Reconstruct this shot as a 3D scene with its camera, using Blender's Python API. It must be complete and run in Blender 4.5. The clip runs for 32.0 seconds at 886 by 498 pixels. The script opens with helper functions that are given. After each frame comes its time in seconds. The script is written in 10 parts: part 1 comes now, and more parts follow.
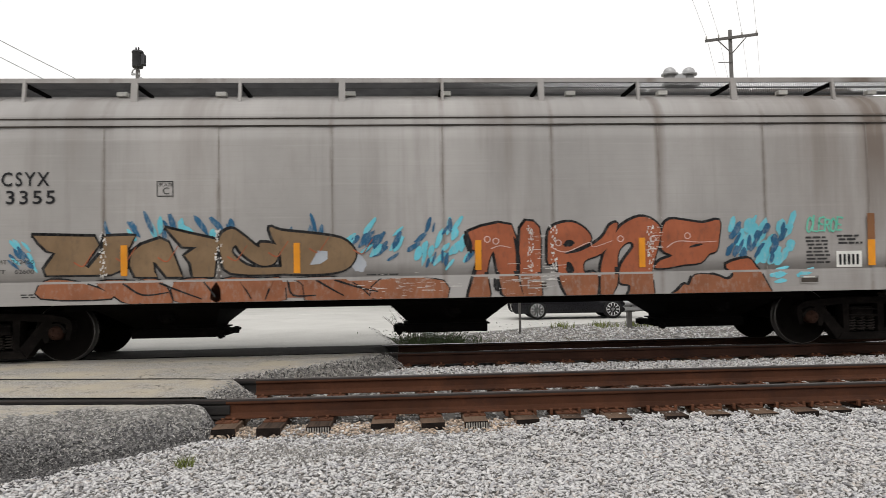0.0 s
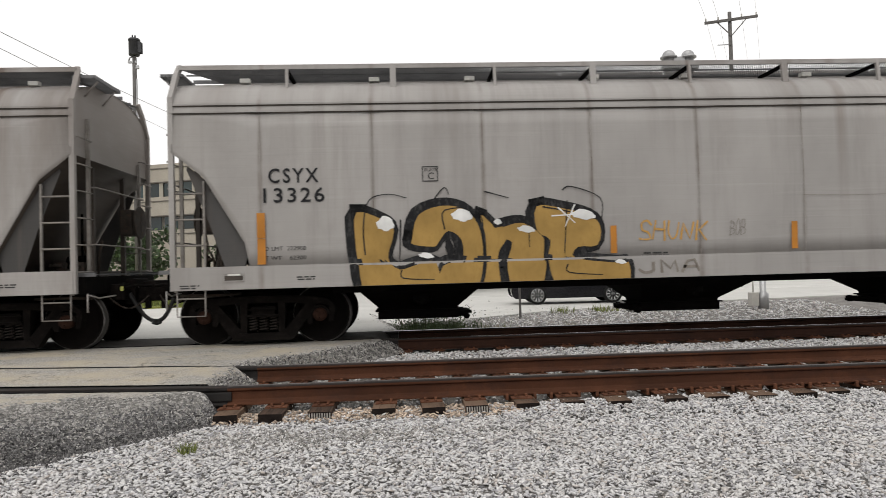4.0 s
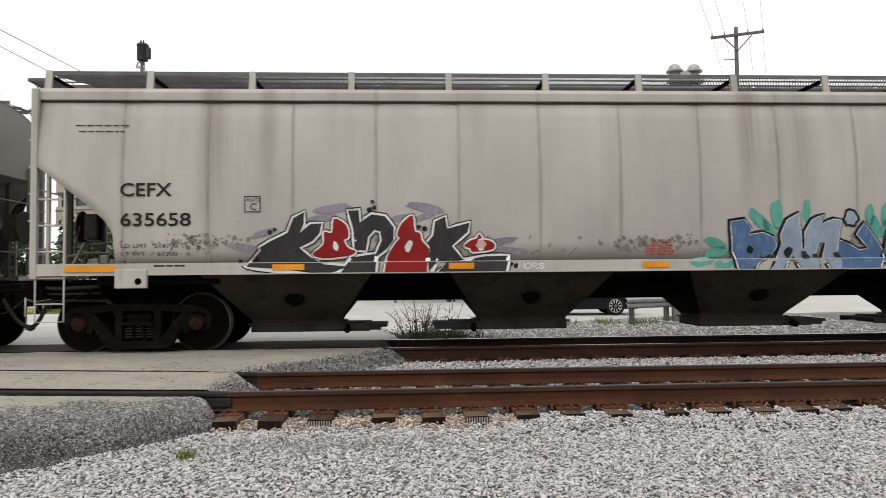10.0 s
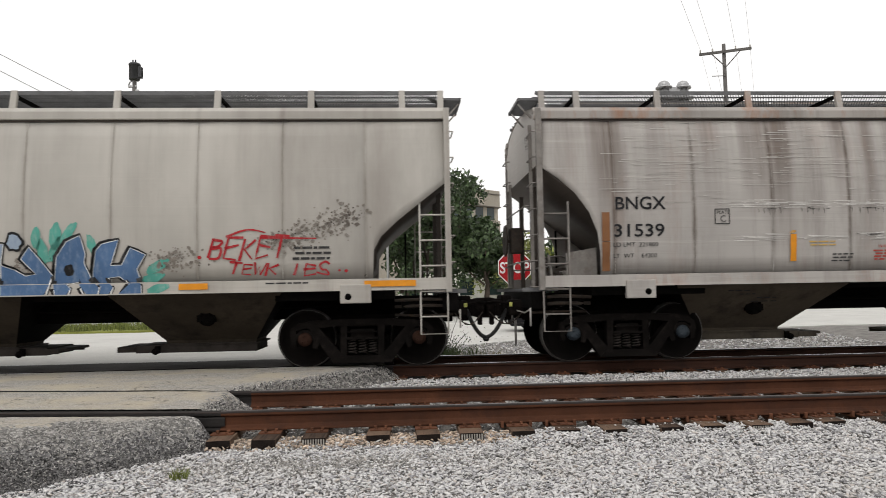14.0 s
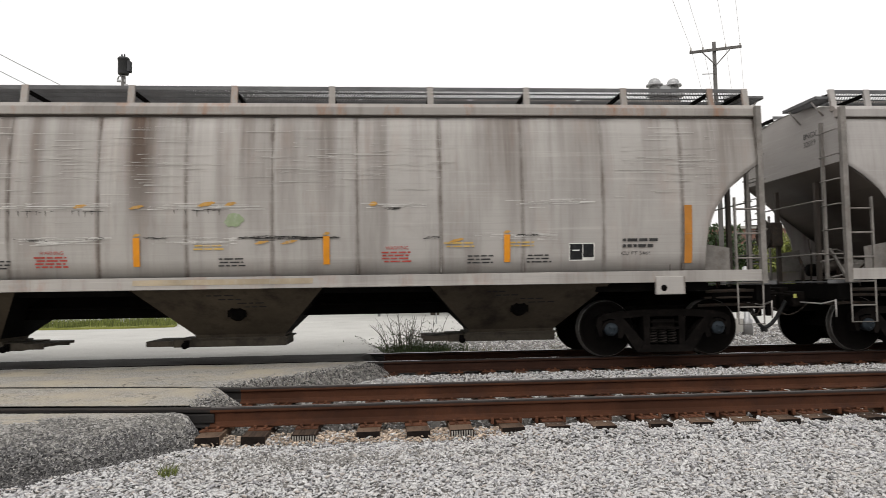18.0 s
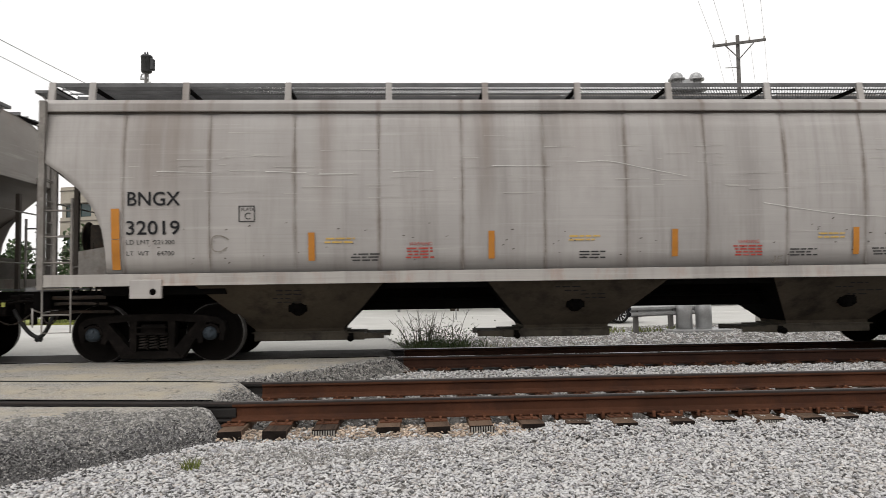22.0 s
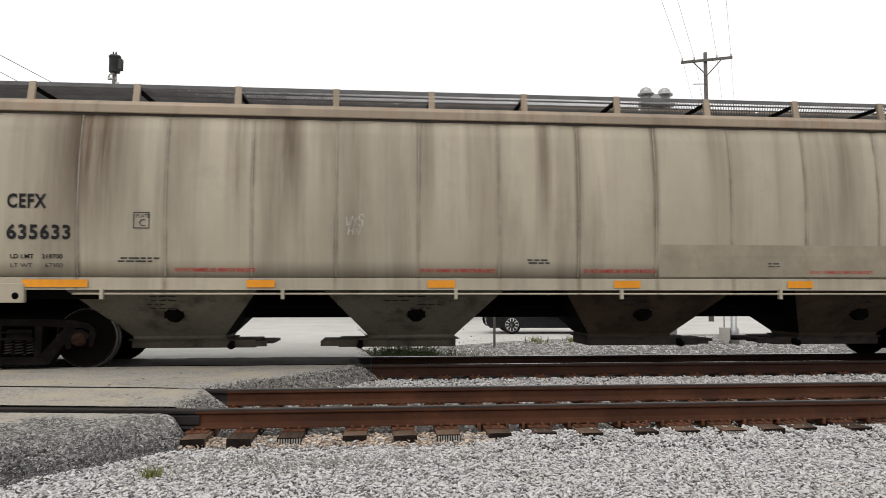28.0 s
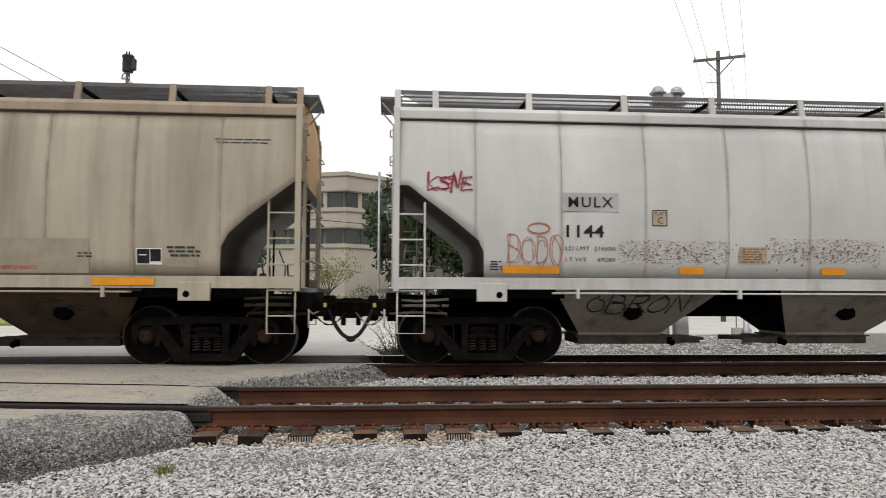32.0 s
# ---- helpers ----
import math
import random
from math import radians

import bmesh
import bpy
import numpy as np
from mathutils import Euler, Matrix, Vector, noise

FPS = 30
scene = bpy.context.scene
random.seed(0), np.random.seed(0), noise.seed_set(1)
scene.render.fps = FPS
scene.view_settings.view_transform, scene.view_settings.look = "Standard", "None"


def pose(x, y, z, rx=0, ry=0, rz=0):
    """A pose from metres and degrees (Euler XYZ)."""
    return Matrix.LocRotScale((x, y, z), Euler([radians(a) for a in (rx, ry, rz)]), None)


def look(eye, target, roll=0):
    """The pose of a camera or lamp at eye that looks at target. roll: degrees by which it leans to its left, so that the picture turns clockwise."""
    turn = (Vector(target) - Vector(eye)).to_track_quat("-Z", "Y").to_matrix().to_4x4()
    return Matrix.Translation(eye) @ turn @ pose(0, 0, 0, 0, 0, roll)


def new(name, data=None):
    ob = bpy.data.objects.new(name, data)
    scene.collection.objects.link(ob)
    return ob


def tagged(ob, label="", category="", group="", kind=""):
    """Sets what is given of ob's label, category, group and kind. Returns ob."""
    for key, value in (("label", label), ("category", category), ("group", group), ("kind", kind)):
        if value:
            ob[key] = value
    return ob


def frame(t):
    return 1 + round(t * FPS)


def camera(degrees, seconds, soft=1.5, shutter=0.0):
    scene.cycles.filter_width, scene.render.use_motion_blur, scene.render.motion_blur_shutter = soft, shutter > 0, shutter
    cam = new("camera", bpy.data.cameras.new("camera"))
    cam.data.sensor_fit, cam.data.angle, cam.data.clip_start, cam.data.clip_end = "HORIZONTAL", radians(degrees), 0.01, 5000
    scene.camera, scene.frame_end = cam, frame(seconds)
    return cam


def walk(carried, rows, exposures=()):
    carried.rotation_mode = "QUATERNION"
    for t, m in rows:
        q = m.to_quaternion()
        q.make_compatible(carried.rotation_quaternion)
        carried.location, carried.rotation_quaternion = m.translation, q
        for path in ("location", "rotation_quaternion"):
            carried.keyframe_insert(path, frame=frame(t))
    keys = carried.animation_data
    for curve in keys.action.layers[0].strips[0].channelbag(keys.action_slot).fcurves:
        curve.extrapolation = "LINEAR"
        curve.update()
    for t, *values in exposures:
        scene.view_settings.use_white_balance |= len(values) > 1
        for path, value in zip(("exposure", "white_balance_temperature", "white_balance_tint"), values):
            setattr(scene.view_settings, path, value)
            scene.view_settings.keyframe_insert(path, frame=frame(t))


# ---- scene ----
cam = camera(64.2, 32.0, soft=0.45, shutter=0.22)
# seconds, eye x, y, z, then yaw, pitch and roll in degrees
PATH = [
    (0, -0.004, 0.020, 1.138, -3.33, 2.58, -1.04),
    (0.5, -0.001, 0.013, 1.133, -3.10, 2.80, -1.17),
    (1, -0.001, 0.010, 1.134, -2.78, 2.61, -1.24),
    (1.5, 0.002, 0.013, 1.133, -2.96, 2.50, -1.36),
    (2, -0.000, 0.011, 1.132, -2.61, 2.02, -1.38),
    (2.5, 0.004, 0.015, 1.130, -1.93, 1.72, -1.44),
    (3, 0.007, 0.017, 1.131, -2.89, 1.41, -1.63),
    (3.5, 0.006, 0.015, 1.131, -3.29, 1.40, -1.72),
    (5.5, 0.003, 0.008, 1.131, -3.11, 1.89, -0.60),
    (6, 0.006, 0.006, 1.131, -3.07, 2.01, -0.36),
    (6.5, 0.003, 0.004, 1.133, -3.07, 2.04, -0.18),
    (7, 0.006, 0.004, 1.132, -3.44, 2.24, -0.08),
    (7.5, 0.005, 0.002, 1.131, -4.18, 2.38, -0.07),
    (8, 0.001, 0.004, 1.131, -4.48, 2.50, 0.01),
    (8.5, 0.001, 0.002, 1.132, -4.27, 2.50, 0.09),
    (9, -0.001, 0.008, 1.129, -3.46, 2.28, 0.27),
    (9.5, 0.004, 0.010, 1.133, -3.15, 2.29, -0.30),
    (10, 0.007, 0.011, 1.133, -3.06, 2.22, -0.54),
    (10.5, 0.004, 0.012, 1.131, -3.12, 2.18, -0.68),
    (11, 0.004, 0.007, 1.131, -3.20, 2.20, -0.75),
    (11.5, 0.003, -0.001, 1.131, -3.82, 2.46, -0.86),
    (12, -0.003, -0.005, 1.130, -4.20, 2.92, -0.92),
    (12.5, -0.001, -0.009, 1.130, -3.48, 3.15, -0.88),
    (13, -0.004, -0.011, 1.131, -3.41, 3.32, -0.96),
    (13.5, -0.003, -0.009, 1.133, -3.39, 3.46, -0.97),
    (14, -0.000, -0.008, 1.132, -3.67, 3.56, -1.03),
    (14.5, -0.001, -0.005, 1.131, -3.51, 3.14, -0.98),
    (16.5, 0.003, 0.006, 1.131, -2.40, 2.48, -0.94),
    (17, -0.002, 0.001, 1.132, -2.75, 2.99, -0.86),
    (17.5, 0.001, -0.003, 1.131, -3.70, 3.16, -0.92),
    (18, 0.001, -0.003, 1.132, -4.42, 3.27, -0.91),
    (18.5, -0.002, -0.006, 1.131, -4.92, 3.30, -0.90),
    (19, -0.003, -0.004, 1.132, -4.89, 3.22, -0.89),
    (19.5, -0.002, 0.000, 1.131, -4.33, 3.06, -0.81),
    (20, 0.000, 0.006, 1.129, -3.96, 2.77, -0.77),
    (20.5, 0.002, 0.012, 1.132, -3.28, 2.14, -0.83),
    (21, -0.000, 0.010, 1.132, -2.69, 2.33, -0.83),
    (21.5, 0.001, 0.004, 1.131, -2.37, 2.85, -0.81),
    (22, -0.000, 0.001, 1.133, -2.81, 2.96, -0.81),
    (22.5, 0.003, -0.003, 1.133, -3.20, 3.14, -0.87),
    (23, 0.004, -0.007, 1.135, -3.55, 3.26, -0.89),
    (23.5, 0.000, -0.007, 1.132, -3.97, 3.31, -0.81),
    (24, -0.005, -0.008, 1.135, -4.23, 3.70, -0.67),
    (24.5, -0.003, -0.011, 1.135, -4.33, 4.34, -0.44),
    (25, -0.005, -0.014, 1.132, -4.48, 4.61, -0.24),
    (25.5, -0.006, -0.014, 1.132, -4.64, 4.77, -0.10),
    (26, 0.001, -0.013, 1.132, -4.89, 4.52, -0.02),
    (26.5, 0.002, -0.009, 1.134, -5.99, 4.16, -0.09),
    (28.5, -0.003, -0.009, 1.136, -4.86, 3.58, 0.06),
    (29, -0.003, -0.013, 1.132, -4.59, 4.03, 0.05),
    (29.5, -0.000, -0.013, 1.133, -4.61, 3.98, 0.09),
    (30, -0.000, -0.013, 1.135, -5.01, 3.90, 0.07),
    (30.5, 0.002, -0.009, 1.135, -5.19, 3.88, 0.10),
    (31, 0.005, -0.006, 1.135, -5.35, 3.82, 0.14),
    (31.5, 0.002, -0.007, 1.134, -5.09, 3.65, 0.19),
    (32, -0.002, -0.013, 1.133, -4.39, 3.54, 0.22),
]


def aimed(x, y, z, yaw, pitch, roll):
    a, b = radians(yaw), radians(pitch)
    ahead = Vector((-math.sin(a) * math.cos(b), math.cos(a) * math.cos(b), math.sin(b)))
    eye = Vector((x, y, z))
    return look(eye, eye + ahead * 2, roll)


walk(cam, [(t, aimed(*p)) for t, *p in PATH])

# the train's run along its track: metres gone by at t seconds
RUN = (-50.31818, -1.12609, 1.01052, 3.75302, -4.39117, -2.26570, 2.46271)


def run(t):
    v = t / 16 - 1
    return sum(k * (v ** (n + 1) - (-1) ** (n + 1)) for n, k in enumerate(RUN))

# ---- world and sun: a bright overcast day ----
SUN_HEIGHT, SUN_TURN = radians(52), radians(200)
world = bpy.data.worlds.new("overcast")
scene.world = world
world.use_nodes = True
wn, wl = world.node_tree.nodes, world.node_tree.links
wn.clear()
sky = wn.new("ShaderNodeTexSky")
sky.sky_type, sky.sun_disc, sky.sun_elevation, sky.sun_rotation = "NISHITA", False, SUN_HEIGHT, SUN_TURN
sky.air_density, sky.dust_density, sky.ozone_density = 1.0, 8.0, 1.0
grey = wn.new("ShaderNodeHueSaturation")
grey.inputs["Saturation"].default_value = 0.12
grey.inputs["Value"].default_value = 1.0
cloud = wn.new("ShaderNodeMix")
cloud.data_type = "RGBA"
cloud.inputs[0].default_value = 0.75
cloud.inputs[7].default_value = (13.3, 13.1, 12.9, 1)
back = wn.new("ShaderNodeBackground")
back.inputs["Strength"].default_value = 0.1
wout = wn.new("ShaderNodeOutputWorld")
wl.new(sky.outputs[0], grey.inputs["Color"])
wl.new(grey.outputs[0], cloud.inputs[6])
wl.new(cloud.outputs[2], back.inputs["Color"])
wl.new(back.outputs[0], wout.inputs[0])
sun = new("sun", bpy.data.lights.new("sun", "SUN"))
sun.data.energy, sun.data.angle, sun.data.color = 0.5, radians(30), (1.0, 0.97, 0.93)
sun.matrix_basis = look((0, 0, 30), (0 - math.sin(SUN_TURN) * 10, 0 - math.cos(SUN_TURN) * 10, 30 - 10 * math.tan(SUN_HEIGHT)))
scene.view_settings.exposure = 0.0

# ---- materials ----
def shader(name):
    m = bpy.data.materials.new(name)
    m.use_nodes = True
    n, l = m.node_tree.nodes, m.node_tree.links
    b = n["Principled BSDF"]
    return m, n, l, b


def noise_node(n, l, coord, scale, stretch=(1, 1, 1), detail=5.0, rough=0.6):
    mp = n.new("ShaderNodeMapping")
    mp.inputs["Scale"].default_value = stretch
    t = n.new("ShaderNodeTexNoise")
    t.inputs["Scale"].default_value, t.inputs["Detail"].default_value, t.inputs["Roughness"].default_value = scale, detail, rough
    l.new(coord, mp.inputs[0])
    l.new(mp.outputs[0], t.inputs[0])
    return t.outputs[0]


def ramp(n, l, fac, lo, hi):
    r = n.new("ShaderNodeMapRange")
    r.inputs[1].default_value, r.inputs[2].default_value = lo, hi
    l.new(fac, r.inputs[0])
    return r.outputs[0]


def blend(n, l, fac, a, b):
    m = n.new("ShaderNodeMix")
    m.data_type = "RGBA"
    for sock, v in ((0, fac), (6, a), (7, b)):
        if isinstance(v, (tuple, list)):
            m.inputs[sock].default_value = (*v[:3], 1)
        elif isinstance(v, (int, float)):
            m.inputs[sock].default_value = v
        else:
            l.new(v, m.inputs[sock])
    return m.outputs[2]


def times(n, l, a, b):
    m = n.new("ShaderNodeMath")
    m.operation = "MULTIPLY"
    for i, v in enumerate((a, b)):
        if isinstance(v, (int, float)):
            m.inputs[i].default_value = v
        else:
            l.new(v, m.inputs[i])
    return m.outputs[0]


def bumped(n, l, b, height, strength, distance=0.01):
    k = n.new("ShaderNodeBump")
    k.inputs["Strength"].default_value, k.inputs["Distance"].default_value = strength, distance
    l.new(height, k.inputs["Height"])
    l.new(k.outputs[0], b.inputs["Normal"])


def surface(name, base, rough=0.8, metal=0.0, var=0.25, big=1.5, fine=40, bump=0.3, stain=None, amount=0.5, islands=0.0, objects=0.0, depth=0.01, gloss=0.5):
    """A plain worn surface: base colour varied at two scales, with stains of a second colour."""
    m, n, l, b = shader(name)
    co = n.new("ShaderNodeTexCoord").outputs["Object"]
    a, c = noise_node(n, l, co, big), noise_node(n, l, co, fine)
    dark, light = [v * (1 - var) for v in base], [min(1, v * (1 + var)) for v in base]
    col = blend(n, l, ramp(n, l, a, 0.3, 0.7), dark, light)
    col = blend(n, l, times(n, l, ramp(n, l, c, 0.35, 0.75), 0.45), col, [v * 0.6 for v in base])
    if stain:
        s = noise_node(n, l, co, big * 1.7, detail=8, rough=0.7)
        col = blend(n, l, times(n, l, ramp(n, l, s, 0.5, 0.68), amount), col, stain)
    for src, k in (("ShaderNodeNewGeometry", islands), ("ShaderNodeObjectInfo", objects)):
        if k:
            g = n.new(src)
            rnd = g.outputs["Random Per Island"] if islands == k and src == "ShaderNodeNewGeometry" else g.outputs["Random"]
            hs = n.new("ShaderNodeHueSaturation")
            l.new(ramp(n, l, rnd, 0, 1), hs.inputs["Value"])
            hs.inputs["Saturation"].default_value = 1.0
            mr = hs.inputs["Value"].links[0].from_node
            mr.inputs[3].default_value, mr.inputs[4].default_value = 1 - k, 1 + k
            l.new(col, hs.inputs["Color"])
            col = hs.outputs[0]
    l.new(col, b.inputs["Base Color"])
    b.inputs["Roughness"].default_value, b.inputs["Metallic"].default_value = rough, metal
    b.inputs["Specular IOR Level"].default_value = gloss
    if bump:
        bumped(n, l, b, c, bump, depth)
    return m


def math_node(n, l, op, a, b=0.0):
    m = n.new("ShaderNodeMath")
    m.operation = op
    for i, v in enumerate((a, b)):
        if isinstance(v, (int, float)):
            m.inputs[i].default_value = v
        else:
            l.new(v, m.inputs[i])
    return m.outputs[0]


def car_paint(name, base, streak=(0.12, 0.10, 0.085), dirt=0.35, seed=0.0, rust=0.0, rough=0.55, low=0.3, seams=None, seam=0.6, runs=0.5, brush=0.28, tone=(0.15, 0.12, 0.10), reach_low=3.7, drops=1.15, grime=None, bands=()):
    """Old freight-car paint: dirt along the welds, run-off from the roof, blotches, fine scratches along the car, rust."""
    m, n, l, b = shader(name)
    raw_co = n.new("ShaderNodeTexCoord").outputs["Object"]
    off = n.new("ShaderNodeMapping")
    off.inputs["Location"].default_value = (seed * 7.3, 0, 0)
    l.new(raw_co, off.inputs[0])
    co = off.outputs[0]
    xyz = n.new("ShaderNodeSeparateXYZ")
    l.new(raw_co, xyz.inputs[0])
    broad = noise_node(n, l, co, 0.55, (1, 0.3, 0.6), 4)
    wide = noise_node(n, l, co, 1.6, (1, 0.05, 0.10), 6, 0.65)
    thin = noise_node(n, l, co, 5.0, (1, 0.05, 0.05), 5, 0.7)
    along = noise_node(n, l, co, 3.0, (0.10, 0.2, 4), 6, 0.7)
    fine_along = noise_node(n, l, co, 9.0, (0.06, 0.2, 5), 5, 0.7)
    speck = noise_node(n, l, co, 26, (1, 1, 1), 6, 0.75)
    patchy = noise_node(n, l, co, 1.1, (1, 0.3, 1.2), 6, 0.7)
    lo, hi = [v * 0.84 for v in base], [min(1, v * 1.12) for v in base]
    col = blend(n, l, ramp(n, l, broad, 0.3, 0.7), lo, hi)
    col = blend(n, l, times(n, l, ramp(n, l, wide, 0.50, 0.78), dirt * 1.5), col, streak)
    col = blend(n, l, times(n, l, ramp(n, l, thin, 0.55, 0.8), dirt), col, streak)
    col = blend(n, l, times(n, l, ramp(n, l, along, 0.56, 0.75), brush), col, [min(1, v * 1.4) for v in base])
    col = blend(n, l, times(n, l, ramp(n, l, fine_along, 0.52, 0.8), brush * 0.9), col, [v * 0.62 for v in base])
    if runs:
        drip = noise_node(n, l, co, drops, (1, 0.04, 0.035), 5, 0.6)
        edge = noise_node(n, l, co, 2.4, (1, 0.1, 0.25), 5, 0.6)
        reach = math_node(n, l, "ADD", xyz.outputs[2], math_node(n, l, "MULTIPLY", edge, 2.6))
        hang = ramp(n, l, reach, reach_low, reach_low + 1.5)
        col = blend(n, l, times(n, l, times(n, l, ramp(n, l, drip, 0.47, 0.70), hang), runs), col, tone)
    for k, (bx, half, much) in enumerate(bands):
        side_x = math_node(n, l, "ADD", xyz.outputs[0], math_node(n, l, "MULTIPLY", math_node(n, l, "SUBTRACT", wide, 0.5), 0.5 * half))
        far = math_node(n, l, "ABSOLUTE", math_node(n, l, "SUBTRACT", side_x, bx))
        inside = math_node(n, l, "SUBTRACT", 1.0, ramp(n, l, far, 0.25 * half, half))
        down = ramp(n, l, math_node(n, l, "ADD", xyz.outputs[2], math_node(n, l, "MULTIPLY", broad, 2.0)), 2.7, 4.2)
        col = blend(n, l, times(n, l, times(n, l, times(n, l, inside, ramp(n, l, thin, 0.22, 0.52)), down), min(1.0, much * 1.25)), col, tone)
    if grime:
        soot = noise_node(n, l, co, 1.1, (1, 0.1, 0.25), 6, 0.65)
        part_x = ramp(n, l, xyz.outputs[0], grime[0], grime[1])
        col = blend(n, l, times(n, l, times(n, l, part_x, ramp(n, l, soot, 0.36, 0.66)), grime[2]), col, tone)
    if seams:
        x0, pitch = seams
        sway = math_node(n, l, "MULTIPLY", math_node(n, l, "SUBTRACT", thin, 0.5), 0.07)
        q = math_node(n, l, "DIVIDE", math_node(n, l, "SUBTRACT", math_node(n, l, "ADD", xyz.outputs[0], sway), x0), pitch)
        d = math_node(n, l, "ABSOLUTE", math_node(n, l, "SUBTRACT", math_node(n, l, "FRACT", math_node(n, l, "ADD", q, 0.5)), 0.5))
        near = n.new("ShaderNodeMapRange")
        near.inputs[1].default_value, near.inputs[2].default_value = 0.008 / pitch, 0.055 / pitch
        near.inputs[3].default_value, near.inputs[4].default_value = 1.0, 0.0
        l.new(d, near.inputs[0])
        col = blend(n, l, times(n, l, times(n, l, near.outputs[0], ramp(n, l, patchy, 0.36, 0.62)), seam), col, tone)
    col = blend(n, l, times(n, l, ramp(n, l, patchy, 0.55, 0.78), dirt * 0.5), col, streak)
    col = blend(n, l, times(n, l, ramp(n, l, speck, 0.62, 0.8), low), col, [v * 0.4 for v in base])
    if rust:
        r = noise_node(n, l, co, 1.9, (1, 0.4, 0.35), 8, 0.75)
        col = blend(n, l, times(n, l, ramp(n, l, r, 0.52, 0.66), rust), col, (0.30, 0.115, 0.04))
    l.new(col, b.inputs["Base Color"])
    l.new(ramp(n, l, wide, 0.2, 0.9), b.inputs["Roughness"])
    mr = b.inputs["Roughness"].links[0].from_node
    mr.inputs[3].default_value, mr.inputs[4].default_value = rough - 0.1, rough + 0.25
    b.inputs["Specular IOR Level"].default_value = 0.3
    wob = noise_node(n, l, co, 1.3, (1, 1, 0.6), 2)
    bumped(n, l, b, wob, 0.25, 0.03)
    return m


def paint(name, base, rough=0.55, worn=0.35, under=(0.45, 0.44, 0.42)):
    """Flat sprayed or stencilled paint, thin enough that the wall shows through in specks."""
    m, n, l, b = shader(name)
    co = n.new("ShaderNodeTexCoord").outputs["Object"]
    s = noise_node(n, l, co, 14, (1, 0.5, 0.4), 8, 0.75)
    g = noise_node(n, l, co, 2.0, (1, 1, 1), 3)
    col = blend(n, l, ramp(n, l, g, 0.3, 0.7), [v * 0.8 for v in base], [min(1, v * 1.15) for v in base])
    col = blend(n, l, times(n, l, ramp(n, l, s, 0.50, 0.66), worn), col, under)
    l.new(col, b.inputs["Base Color"])
    b.inputs["Roughness"].default_value, b.inputs["Specular IOR Level"].default_value = rough, 0.15
    return m


M = {}


def stone_mix(name, tones, base_var=0.16):
    """Crushed stone: each piece takes one of several tones, with its own grain."""
    m, n, l, b = shader(name)
    co = n.new("ShaderNodeTexCoord").outputs["Object"]
    rnd = n.new("ShaderNodeNewGeometry").outputs["Random Per Island"]
    cr = n.new("ShaderNodeValToRGB")
    cr.color_ramp.interpolation = "LINEAR"
    for i, (at, c) in enumerate(tones):
        e = cr.color_ramp.elements[i] if i < 2 else cr.color_ramp.elements.new(at)
        e.position, e.color = at, (*c, 1)
    l.new(rnd, cr.inputs[0])
    fine = noise_node(n, l, co, 70, detail=4)
    mid = noise_node(n, l, co, 0.9, detail=4)
    col = blend(n, l, times(n, l, ramp(n, l, fine, 0.4, 0.75), 0.4), cr.outputs[0], (0.26, 0.245, 0.23))
    col = blend(n, l, times(n, l, ramp(n, l, mid, 0.45, 0.7), base_var), col, (0.40, 0.36, 0.31))
    l.new(col, b.inputs["Base Color"])
    b.inputs["Roughness"].default_value, b.inputs["Specular IOR Level"].default_value = 0.9, 0.25
    bumped(n, l, b, fine, 0.5, 0.01)
    return m


M["ballast"] = stone_mix("ballast_stone", ((0.0, (0.30, 0.295, 0.305)), (1.0, (0.70, 0.685, 0.675)), (0.14, (0.47, 0.465, 0.48)), (0.30, (0.53, 0.475, 0.43)), (0.33, (0.57, 0.565, 0.575)), (0.70, (0.62, 0.605, 0.595))))
M["dark_ballast"] = surface("dark_ballast_stone", (0.26, 0.255, 0.26), 0.9, var=0.25, big=9, fine=60, bump=0.5, islands=0.5)
M["ballast_bed"] = surface("ballast_bed", (0.22, 0.207, 0.193), 0.95, var=0.4, big=3, fine=38, bump=0.9, depth=0.04, gloss=0.2)
M["rust_rock"] = surface("rusty_stone", (0.46, 0.365, 0.285), 0.95, var=0.3, big=7, fine=50, bump=0.5, islands=0.45)


